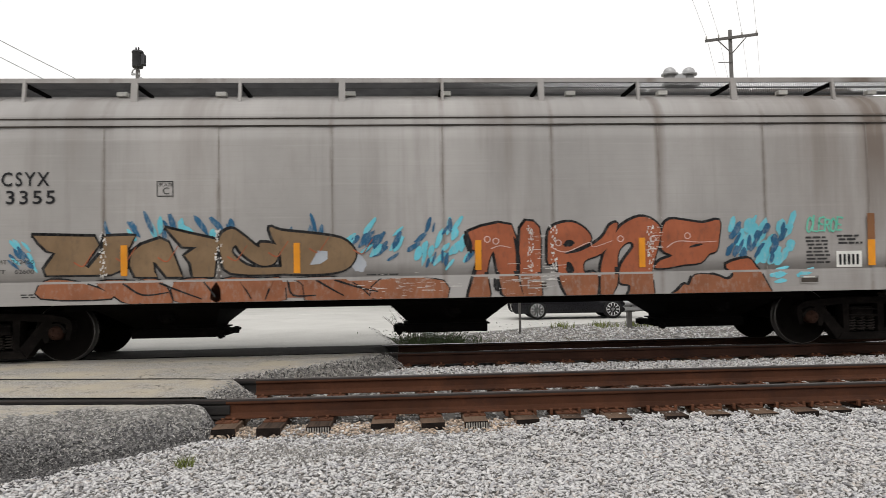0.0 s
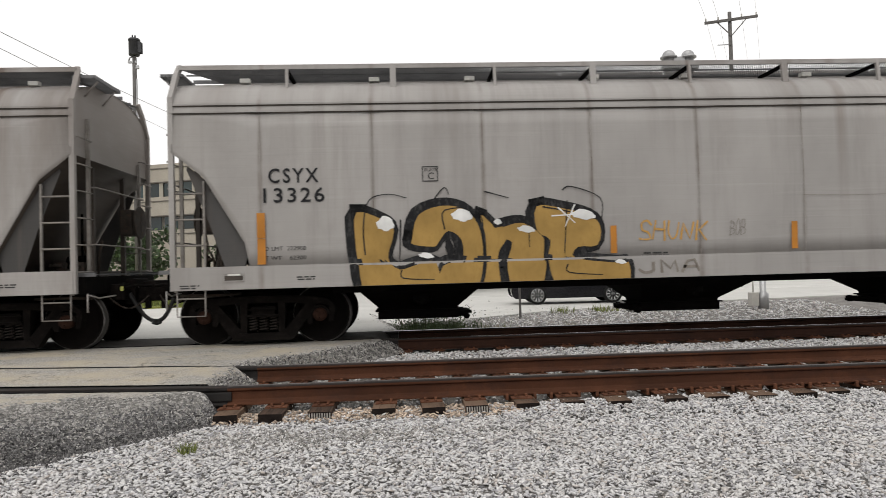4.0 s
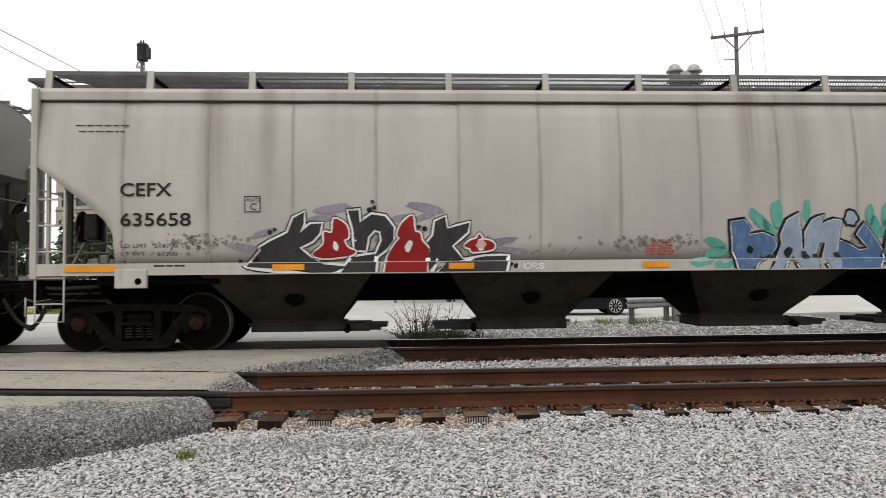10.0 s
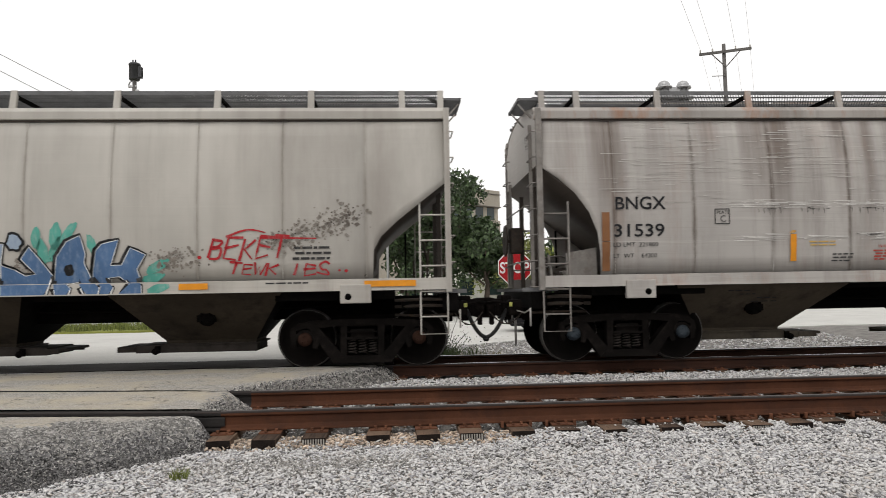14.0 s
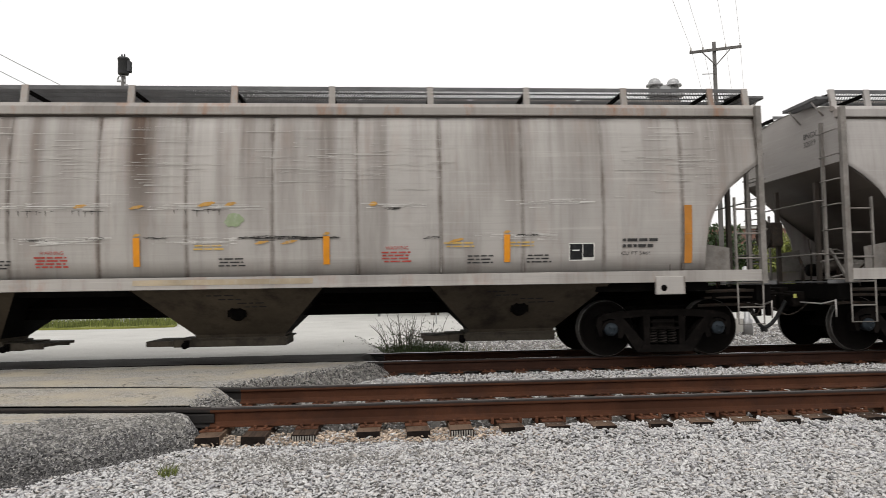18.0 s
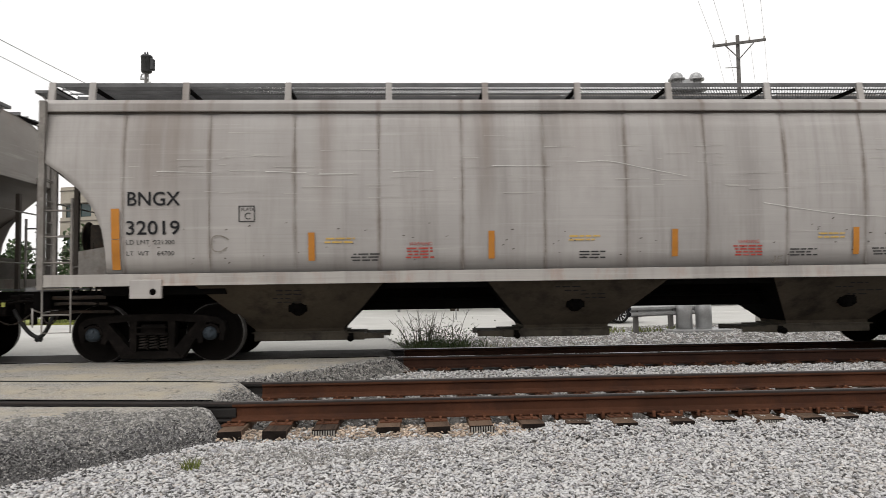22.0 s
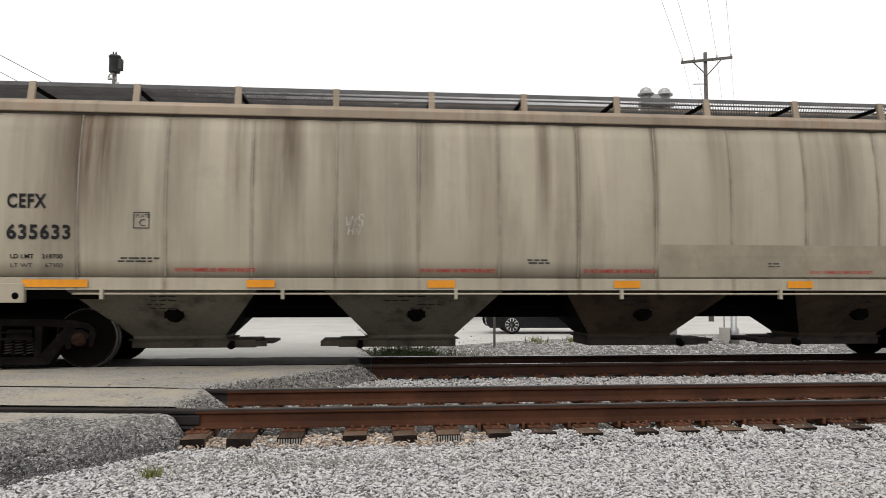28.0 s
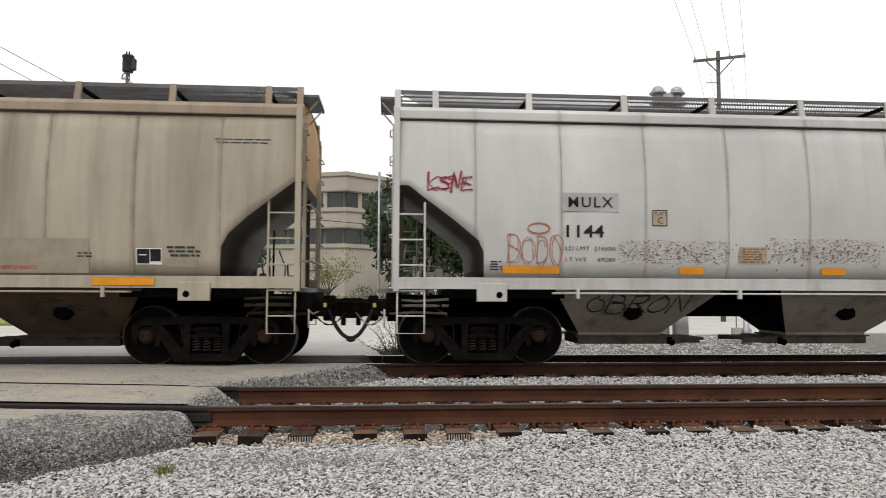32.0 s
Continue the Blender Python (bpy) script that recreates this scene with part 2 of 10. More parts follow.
def aggregate(name, tones, scale, bump=0.6, stain=None, cracks=None, depth=0.01, mottle=0.5, big=0.8):
    """Stone chippings in binder: each chip its own tone, with broad stains and hairline cracks."""
    m, n, l, b = shader(name)
    co = n.new("ShaderNodeTexCoord").outputs["Object"]
    v = n.new("ShaderNodeTexVoronoi")
    v.inputs["Scale"].default_value = scale
    l.new(co, v.inputs["Vector"])
    sep = n.new("ShaderNodeSeparateColor")
    l.new(v.outputs["Color"], sep.inputs[0])
    wide = noise_node(n, l, co, big, detail=7, rough=0.65)
    mid = noise_node(n, l, co, big * 6, detail=6, rough=0.7)
    chip = blend(n, l, ramp(n, l, sep.outputs[0], 0.25, 1.0), tones[0], tones[1])
    chip = blend(n, l, times(n, l, ramp(n, l, mid, 0.42, 0.68), mottle), chip, tones[2])
    if stain:
        chip = blend(n, l, times(n, l, ramp(n, l, wide, 0.46, 0.62), 0.75), chip, stain)
    if cracks:
        warp = n.new("ShaderNodeVectorMath")
        tex = n.new("ShaderNodeTexNoise")
        tex.inputs["Scale"].default_value, tex.inputs["Detail"].default_value = 2.5, 6
        l.new(co, tex.inputs["Vector"])
        l.new(co, warp.inputs[0])
        l.new(tex.outputs["Color"], warp.inputs[1])
        stretch = n.new("ShaderNodeMapping")
        stretch.inputs["Scale"].default_value = (0.45, 1.2, 1)
        l.new(warp.outputs[0], stretch.inputs[0])
        e = n.new("ShaderNodeTexVoronoi")
        e.feature = "DISTANCE_TO_EDGE"
        e.inputs["Scale"].default_value = 1.1
        l.new(stretch.outputs[0], e.inputs["Vector"])
        line = math_node(n, l, "SUBTRACT", 1.0, ramp(n, l, e.outputs["Distance"], 0.002, 0.016))
        chip = blend(n, l, times(n, l, times(n, l, line, ramp(n, l, mid, 0.4, 0.6)), 0.85), chip, cracks)
    l.new(chip, b.inputs["Base Color"])
    b.inputs["Roughness"].default_value, b.inputs["Specular IOR Level"].default_value = 0.92, 0.25
    bumped(n, l, b, v.outputs["Distance"], bump, depth)
    return m


M["asphalt"] = aggregate("old_asphalt", ((0.24, 0.228, 0.21), (0.43, 0.41, 0.375), (0.34, 0.31, 0.26)), 70, 0.5, (0.42, 0.365, 0.275), (0.07, 0.065, 0.06))
M["broken"] = aggregate("broken_asphalt", ((0.075, 0.072, 0.073), (0.37, 0.36, 0.35), (0.10, 0.097, 0.097)), 52, 1.0, None, None, 0.03, 0.6, 1.2)
M["gravelly"] = aggregate("worn_gravelly_asphalt", ((0.12, 0.116, 0.11), (0.45, 0.433, 0.41), (0.21, 0.20, 0.185)), 44, 0.9, None, None, 0.02, 0.5, 1.6)
M["crumb"] = surface("asphalt_crumb", (0.11, 0.106, 0.105), 0.95, var=0.3, big=9, fine=40, bump=0.6, islands=0.7, gloss=0.2)
M["pale_crumb"] = surface("stone_crumb", (0.33, 0.315, 0.295), 0.95, var=0.3, big=9, fine=40, bump=0.6, islands=0.5)
M["road"] = surface("concrete_road", (0.52, 0.51, 0.48), 0.85, var=0.08, big=0.35, fine=25, bump=0.2, stain=(0.33, 0.32, 0.30), amount=0.4)
M["rail"] = surface("rusty_rail", (0.068, 0.0255, 0.0122), 0.8, 0.0, var=0.4, big=1.6, fine=45, bump=0.35, stain=(0.030, 0.014, 0.010), amount=0.7, gloss=0.2)
# darker copy of the rusty rail, with shade under the train in its colour
M["train_rail"] = surface("grimy_shaded_rail", (0.036, 0.0155, 0.0095), 0.8, 0.0, var=0.4, big=1.6, fine=45, bump=0.35, stain=(0.018, 0.010, 0.008), amount=0.7, gloss=0.15)
M["rail_head"] = surface("dark_rail_head", (0.024, 0.019, 0.0175), 0.65, 0.0, var=0.35, big=2.5, fine=40, bump=0.2, stain=(0.040, 0.022, 0.015), amount=0.5, gloss=0.25)
M["rail_top"] = surface("worn_rail_head", (0.15, 0.14, 0.137), 0.45, 0.6, var=0.3, big=2, fine=30, bump=0.1)
M["bright_steel"] = surface("bright_rail_head", (0.62, 0.62, 0.63), 0.22, 0.95, var=0.1, big=1.5, fine=30, bump=0.05)
M["plate"] = surface("rusty_plate", (0.105, 0.043, 0.023), 0.85, 0.0, var=0.45, big=8, fine=60, bump=0.4, objects=0.3, gloss=0.2)


def old_wood(name, base, pale, dark):
    """Weathered sleeper wood: grain and long checks along y, each piece its own tone."""
    m, n, l, b = shader(name)
    co = n.new("ShaderNodeTexCoord").outputs["Object"]
    grain = noise_node(n, l, co, 48, (1, 0.05, 1), 6, 0.7)
    check = noise_node(n, l, co, 16, (1, 0.07, 1), 5, 0.6)
    blot = noise_node(n, l, co, 5, (1, 1, 1), 4)
    rnd = n.new("ShaderNodeObjectInfo").outputs["Random"]
    col = blend(n, l, ramp(n, l, grain, 0.35, 0.7), dark, base)
    col = blend(n, l, times(n, l, ramp(n, l, math_node(n, l, "ADD", blot, math_node(n, l, "MULTIPLY", rnd, 0.5)), 0.55, 0.95), 0.8), col, pale)
    col = blend(n, l, times(n, l, ramp(n, l, check, 0.58, 0.66), 0.9), col, (0.008, 0.006, 0.005))
    l.new(col, b.inputs["Base Color"])
    b.inputs["Roughness"].default_value, b.inputs["Specular IOR Level"].default_value = 0.9, 0.15
    bumped(n, l, b, grain, 0.9, 0.012)
    return m


M["tie"] = old_wood("weathered_tie", (0.088, 0.058, 0.042), (0.165, 0.108, 0.074), (0.026, 0.018, 0.014))
M["tie_end"] = surface("tie_end_grain", (0.014, 0.0105, 0.009), 0.95, var=0.5, big=20, fine=90, bump=0.4, gloss=0.1)
M["end_plate"] = surface("grooved_end_plate", (0.30, 0.285, 0.26), 0.8, 0.2, var=0.35, big=20, fine=90, bump=0.3)
# grimy underframe blacks, deepened to hold the shade beneath the cars
M["black"] = surface("grimy_shaded_black", (0.0032, 0.0029, 0.0027), 0.9, 0.0, var=0.4, big=3, fine=25, bump=0.3, stain=(0.010, 0.008, 0.007), amount=0.5, gloss=0.05)
M["frame"] = surface("grimy_shaded_steel", (0.0065, 0.0054, 0.0049), 0.85, 0.0, var=0.4, big=4, fine=30, bump=0.3, stain=(0.020, 0.016, 0.014), amount=0.6, gloss=0.05)
M["spring"] = surface("worn_coil_steel", (0.030, 0.025, 0.022), 0.7, 0.2, var=0.4, big=9, fine=40, bump=0.2, gloss=0.2)
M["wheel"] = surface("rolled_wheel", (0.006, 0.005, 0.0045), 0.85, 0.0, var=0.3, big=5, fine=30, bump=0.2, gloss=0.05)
M["tread"] = surface("polished_tread", (0.16, 0.152, 0.145), 0.45, 0.8, var=0.15, big=4, fine=30, bump=0.05)
M["cap_rust"] = surface("rusty_cap", (0.028, 0.0135, 0.009), 0.85, 0.0, var=0.4, big=9, fine=50, gloss=0.1)
M["cap_blue"] = surface("blue_grey_cap", (0.022, 0.030, 0.038), 0.6, 0.2, var=0.4, big=9, fine=50, gloss=0.3)
M["hose"] = surface("rubber_hose", (0.02, 0.02, 0.02), 0.6, var=0.3, big=8, fine=40, bump=0.1)
M["grating"] = surface("galvanised_grating", (0.13, 0.13, 0.132), 0.7, 0.2, var=0.3, big=3, fine=40, bump=0.1)
# dark ground colour that holds the train's shadow between its rails
M["train_shade"] = surface("train_shade_ground", (0.055, 0.05, 0.046), 0.9, var=0.35, big=1.4, fine=45, bump=0.5, stain=(0.02, 0.018, 0.017), amount=0.6, gloss=0.2)
M["ladder_iron"] = surface("grimy_ladder_paint", (0.215, 0.198, 0.180), 0.75, var=0.3, big=3, fine=25, bump=0.2, stain=(0.09, 0.065, 0.05), amount=0.5)
M["yellow_tag"] = surface("yellow_handle_paint", (0.55, 0.55, 0.14), 0.6, var=0.2, big=9, fine=40, bump=0.1)
M["reflector"] = paint("yellow_reflector", (0.72, 0.28, 0.022), 0.4, 0.25, (0.35, 0.2, 0.08))
M["old_reflector"] = paint("faded_reflector", (0.22, 0.10, 0.045), 0.55, 0.4, (0.20, 0.12, 0.07))
M["tan_reflector"] = paint("dulled_reflector", (0.46, 0.19, 0.035), 0.5, 0.3, (0.30, 0.16, 0.06))
M["letter"] = paint("black_stencil", (0.016, 0.016, 0.018), 0.65, 0.05)
M["grey_letter"] = paint("faded_stencil", (0.038, 0.037, 0.037), 0.65, 0.12)
M["white_sign"] = paint("white_stencil", (0.75, 0.74, 0.70), 0.6, 0.2)
M["red_letter"] = paint("red_stencil", (0.40, 0.06, 0.045), 0.6, 0.2)
M["ochre_letter"] = paint("ochre_stencil", (0.55, 0.36, 0.10), 0.6, 0.5)
M["rusty_print"] = paint("rusty_stencil", (0.24, 0.12, 0.06), 0.6, 0.4)
M["galv"] = surface("galvanised_steel", (0.42, 0.42, 0.42), 0.45, 0.6, var=0.2, big=3, fine=30, bump=0.1)
M["dark_metal"] = surface("dark_painted_metal", (0.03, 0.03, 0.033), 0.5, 0.2, var=0.3, big=4, fine=30, bump=0.1)
M["wood_pole"] = surface("weathered_pole", (0.115, 0.108, 0.102), 0.9, var=0.3, big=2, fine=30, bump=0.4)
M["grass"] = surface("grass_blades", (0.15, 0.175, 0.04), 0.8, var=0.3, big=6, fine=30, bump=0, islands=0.5)
M["dry_grass"] = surface("dry_grass", (0.26, 0.23, 0.11), 0.85, var=0.3, big=6, fine=30, bump=0, islands=0.5)
M["lawn"] = surface("lawn", (0.21, 0.225, 0.045), 0.9, var=0.3, big=0.6, fine=25, bump=0.5)
M["leaf"] = surface("tree_leaves", (0.040, 0.068, 0.022), 0.6, var=0.35, big=1.2, fine=12, bump=0, islands=0.55)
M["pale_leaf"] = surface("pale_leaves", (0.19, 0.21, 0.055), 0.6, var=0.3, big=1.2, fine=12, bump=0, islands=0.5)
M["hedge_leaf"] = surface("hedge_leaves", (0.05, 0.085, 0.03), 0.6, var=0.3, big=1.2, fine=12, bump=0, islands=0.5)
M["bark"] = surface("bark", (0.09, 0.07, 0.055), 0.95, var=0.3, big=4, fine=30, bump=0.6)
M["stem"] = surface("weed_stems", (0.055, 0.045, 0.028), 0.9, var=0.3, big=4, fine=30, bump=0)
M["weed_green"] = surface("weed_leaves", (0.065, 0.10, 0.03), 0.7, var=0.3, big=6, fine=30, bump=0, islands=0.5)

M["car_black"] = surface("black_car_paint", (0.008, 0.008, 0.010), 0.15, 0.0, var=0.1, big=3, fine=30, bump=0)
M["car_teal"] = surface("teal_car_paint", (0.015, 0.045, 0.05), 0.2, 0.0, var=0.1, big=3, fine=30, bump=0)
M["glass"] = surface("car_glass", (0.02, 0.025, 0.028), 0.05, 0.0, var=0.1, big=3, fine=30, bump=0)
M["tyre"] = surface("tyre_rubber", (0.012, 0.012, 0.012), 0.8, var=0.2, big=8, fine=40, bump=0.1, gloss=0.2)
M["alloy"] = surface("alloy_rim", (0.75, 0.75, 0.76), 0.35, 0.3, var=0.1, big=8, fine=40, bump=0)
M["lamp_red"] = surface("red_lens", (0.25, 0.01, 0.01), 0.2, var=0.1, big=8, fine=40, bump=0)
M["office"] = surface("beige_panel_wall", (0.40, 0.36, 0.30), 0.85, var=0.10, big=0.25, fine=8, bump=0.1, stain=(0.30, 0.27, 0.22), amount=0.4)
M["office_trim"] = surface("dark_joint", (0.15, 0.135, 0.115), 0.85, var=0.1, big=0.5, fine=8, bump=0)
M["window_glass"] = surface("tinted_window", (0.02, 0.035, 0.035), 0.08, 0.0, var=0.3, big=0.5, fine=3, bump=0, objects=0.6)
M["sign_red"] = paint("stop_red", (0.40, 0.015, 0.02), 0.4, 0.1)
M["sign_white"] = paint("sign_white", (0.8, 0.8, 0.78), 0.4, 0.05)
M["concrete"] = surface("pale_concrete", (0.50, 0.48, 0.44), 0.9, var=0.12, big=1.5, fine=25, bump=0.2)
M["white_wall"] = surface("white_wall", (0.62, 0.61, 0.58), 0.85, var=0.08, big=0.5, fine=8, bump=0.05)
M["brick_far"] = surface("far_brick", (0.24, 0.13, 0.10), 0.9, var=0.2, big=0.5, fine=8, bump=0.1)
M["wire"] = surface("dark_cable", (0.03, 0.03, 0.03), 0.7, var=0.1, big=3, fine=30, bump=0)
M["marking"] = paint("road_marking", (0.72, 0.71, 0.68), 0.7, 0.4, (0.5, 0.49, 0.46))
M["rail_dark"] = surface("oily_crossing_rail", (0.018, 0.016, 0.015), 0.7, 0.0, var=0.3, big=3, fine=30, bump=0.2, gloss=0.25)
# ---- mesh helpers ----
def part(name, bm, material, parent=None, label="", smooth=False):
    """Links a bmesh as one mesh object under a thing or a part."""
    me = bpy.data.meshes.new(name)
    bm.normal_update()
    bm.to_mesh(me)
    bm.free()
    for m in material if isinstance(material, (list, tuple)) else (material,):
        me.materials.append(m)
    if smooth:
        me.shade_smooth()
    ob = new(name, me)
    ob.parent = parent
    return tagged(ob, label)


def shared(name, me, parent, m=None, label=""):
    ob = new(name, me)
    ob.parent = parent
    if m is not None:
        ob.matrix_basis = m
    return tagged(ob, label)


def empty(name, m=None):
    ob = new(name)
    ob.empty_display_size = 0.3
    if m is not None:
        ob.matrix_basis = m
    return ob


def hexa(bm, pts, mi=0):
    """A solid with eight corners: four below, then four above, both anticlockwise from above."""
    v = [bm.verts.new(p) for p in pts]
    for f in ((3, 2, 1, 0), (4, 5, 6, 7), (0, 1, 5, 4), (1, 2, 6, 5), (2, 3, 7, 6), (3, 0, 4, 7)):
        bm.faces.new([v[i] for i in f]).material_index = mi
    return v


def box(bm, x0, x1, y0, y1, z0, z1, mi=0):
    return hexa(bm, [(x0, y0, z0), (x1, y0, z0), (x1, y1, z0), (x0, y1, z0), (x0, y0, z1), (x1, y0, z1), (x1, y1, z1), (x0, y1, z1)], mi)


def soft_box(bm, x0, x1, y0, y1, z0, z1, r=0.02, mi=0):
    """A box with bevelled edges."""
    v = box(bm, x0, x1, y0, y1, z0, z1, mi)
    edges = {e for p in v for e in p.link_edges}
    bmesh.ops.bevel(bm, geom=list(edges), offset=r, segments=2, affect="EDGES", profile=0.6)


def beam(bm, a, b, w, h, mi=0):
    """A rectangular bar from a to b: w wide across, h in the upright sense."""
    a, b = Vector(a), Vector(b)
    d = (b - a).normalized()
    up = Vector((0, 0, 1)) if abs(d.z) < 0.95 else Vector((0, 1, 0))
    s = d.cross(up).normalized() * (w / 2)
    u = s.cross(d).normalized() * (h / 2)
    hexa(bm, [a - s - u, a + s - u, b + s - u, b - s - u, a - s + u, a + s + u, b + s + u, b - s + u], mi)


def tube(bm, pts, r, n=8, mi=0, r_end=None, caps=True):
    """A round bar through points; r_end: its radius at the far end."""
    pts = [Vector(p) for p in pts]
    rings = []
    side = None
    for i, p in enumerate(pts):
        d = (pts[min(i + 1, len(pts) - 1)] - pts[max(i - 1, 0)]).normalized()
        if side is None or abs(side.dot(d)) > 0.95:
            side = d.orthogonal().normalized()
        side = (side - d * side.dot(d)).normalized()
        o = d.cross(side)
        rr = r + ((r_end if r_end is not None else r) - r) * i / max(1, len(pts) - 1)
        rings.append([bm.verts.new(p + (side * math.cos(2 * math.pi * k / n) + o * math.sin(2 * math.pi * k / n)) * rr) for k in range(n)])
    for a, b in zip(rings, rings[1:]):
        for k in range(n):
            f = bm.faces.new((a[k], a[(k + 1) % n], b[(k + 1) % n], b[k]))
            f.material_index, f.smooth = mi, True
    if caps:
        bm.faces.new(rings[0][::-1]).material_index = mi
        bm.faces.new(rings[-1]).material_index = mi


def lathe(bm, prof, centre, axis="y", n=32, mi=0, mats=None):
    """A turned solid: prof holds (radius, along) pairs round an axis through centre."""
    c = Vector(centre)
    rings = []
    for r, a in prof:
        ring = []
        for k in range(n):
            u, v = r * math.cos(2 * math.pi * k / n), r * math.sin(2 * math.pi * k / n)
            ring.append(bm.verts.new(c + Vector({"y": (u, a, v), "z": (u, v, a), "x": (a, u, v)}[axis])))
        rings.append(ring)
    for i, (a, b) in enumerate(zip(rings, rings[1:])):
        for k in range(n):
            f = bm.faces.new((a[k], a[(k + 1) % n], b[(k + 1) % n], b[k]))
            f.material_index, f.smooth = (mats[i] if mats else mi), True
    for ring in (rings[0], rings[-1][::-1]):
        f = bm.faces.new(ring)
        f.material_index = (mats[0] if mats else mi)


def prism(bm, poly, y0, y1, mi=0):
    """A flat outline in x and z, drawn out from y0 to y1."""
    a, b = [bm.verts.new((x, y0, z)) for x, z in poly], [bm.verts.new((x, y1, z)) for x, z in poly]
    bm.faces.new(a).material_index = mi
    bm.faces.new(b[::-1]).material_index = mi
    for i in range(len(poly)):
        j = (i + 1) % len(poly)
        bm.faces.new((a[j], a[i], b[i], b[j])).material_index = mi
    bmesh.ops.recalc_face_normals(bm, faces=bm.faces)


def raw(name, verts, faces, material, parent=None):
    """A mesh from arrays of vertices and of triangles or quads; for very many small pieces."""
    me = bpy.data.meshes.new(name)
    verts, faces = np.asarray(verts, np.float32), np.asarray(faces, np.int32)
    k = faces.shape[1]
    me.vertices.add(len(verts))
    me.vertices.foreach_set("co", verts.ravel())
    me.loops.add(faces.size)
    me.loops.foreach_set("vertex_index", faces.ravel())
    me.polygons.add(len(faces))
    me.polygons.foreach_set("loop_start", np.arange(0, faces.size, k, dtype=np.int32))
    me.polygons.foreach_set("loop_total", np.full(len(faces), k, np.int32))
    me.update(calc_edges=True)
    me.materials.append(material)
    ob = new(name, me)
    ob.parent = parent
    return ob


def many(template_v, template_f, places, turns, sizes):
    """Vertices and faces of many copies of small templates, turned about random axes."""
    vs, fs, base = [], [], 0
    kinds = np.random.randint(0, len(template_v), len(places))
    for k in range(len(template_v)):
        pick = np.where(kinds == k)[0]
        if not len(pick):
            continue
        tv = template_v[k]
        v = np.einsum("nij,vj->nvi", turns[pick] * sizes[pick][:, None, :], tv) + places[pick][:, None, :]
        f = template_f[None] + (np.arange(len(pick)) * len(tv))[:, None, None] + base
        vs.append(v.reshape(-1, 3))
        fs.append(f.reshape(-1, template_f.shape[1]))
        base += len(pick) * len(tv)
    return np.concatenate(vs), np.concatenate(fs)


def random_turns(n, flat=1.0):
    """Random rotation matrices; flat below 1 keeps their third axis nearer to upright."""
    a = np.random.uniform(0, 2 * np.pi, n)
    b = np.random.normal(0, 1.2 * flat, n)
    c = np.random.normal(0, 1.2 * flat, n)
    o, z = np.ones(n), np.zeros(n)
    rz = np.stack([np.cos(a), -np.sin(a), z, np.sin(a), np.cos(a), z, z, z, o], 1).reshape(-1, 3, 3)
    rx = np.stack([o, z, z, z, np.cos(b), -np.sin(b), z, np.sin(b), np.cos(b)], 1).reshape(-1, 3, 3)
    ry = np.stack([np.cos(c), z, np.sin(c), z, o, z, -np.sin(c), z, np.cos(c)], 1).reshape(-1, 3, 3)
    return rz @ rx @ ry


def stone_templates(count=12):
    bm = bmesh.new()
    bmesh.ops.create_icosphere(bm, subdivisions=1, radius=1.0)
    v = np.array([p.co[:] for p in bm.verts])
    f = np.array([[q.index for q in t.verts] for t in bm.faces])
    bm.free()
    out = []
    for _ in range(count):
        w = v * np.random.uniform(0.70, 1.22, (len(v), 1))
        for _ in range(6):
            d = np.random.normal(size=3)
            d /= np.linalg.norm(d)
            h = np.random.uniform(0.28, 0.62)
            over = np.maximum(w @ d - h, 0)
            w = w - over[:, None] * d
        out.append(w * np.array([1.9, 0.92, 0.58]) * np.random.uniform(0.85, 1.15, 3))
    return out, f

# ---- ground, road and tracks ----
NEAR, FAR, TRAIN = 7.15, 8.58, 11.41  # front faces of the rail heads, metres from the eye
MID = 12.16  # the middle of the train's track


def ground_z(y):
    return np.interp(y, [-300, 0, 3, 5.9, 6.65, 6.9, 8.7, 9.1, 13.4, 15, 18, 900], [-0.47, -0.44, -0.41, -0.318, -0.305, -0.275, -0.275, -0.265, -0.265, -0.31, -0.37, -0.37])


def sheet(name, xs, ys, height, material, pick=None, mats=None):
    """A grid of quads over xs and ys with height(x, y)."""
    bm = bmesh.new()
    rows = [[bm.verts.new((x, y, height(x, y))) for x in xs] for y in ys]
    for j in range(len(ys) - 1):
        for i in range(len(xs) - 1):
            f = bm.faces.new((rows[j][i], rows[j][i + 1], rows[j + 1][i + 1], rows[j + 1][i]))
            f.smooth = True
            if pick:
                f.material_index = pick((xs[i] + xs[i + 1]) / 2, (ys[j] + ys[j + 1]) / 2)
    return part(name, bm, mats or material)


def rough(x, y, size, amount):
    return noise.fractal(Vector((x / size, y / size, 3.1)), 0.9, 2.1, 4) * amount


ground = sheet("ground", [-900, -200, -60, -20, -8, -4, -2, 0, 2, 4, 6, 8, 12, 20, 60, 200, 900],
               [-300, -60, -10, 0, 2, 3, 4, 5, 5.9, 6.65, 6.9, 8.7, 9.1, 11, 13.4, 14.2, 15, 16.5, 18, 30, 60, 200, 900],
               lambda x, y: float(ground_z(y)), M["ballast_bed"])
tagged(ground, "pale crushed-stone ballast ground beside the railway tracks", "ground", kind="structure")

# bed strip coloured as the shadow under the train
bed = sheet("ground", [-0.6, 4, 9, 60], [TRAIN + 0.14, TRAIN + 0.7, TRAIN + 1.40], lambda x, y: float(ground_z(y)) + 0.03, M["train_shade"])
tagged(bed, "ballast between the rails, coloured dark for the shadow under the train", "ground", kind="structure")

# the crossing's paving: a slab on each side of every rail, with ragged ends
def ease(v):
    v = min(1.0, max(0.0, v))
    return v * v * (3 - 2 * v)


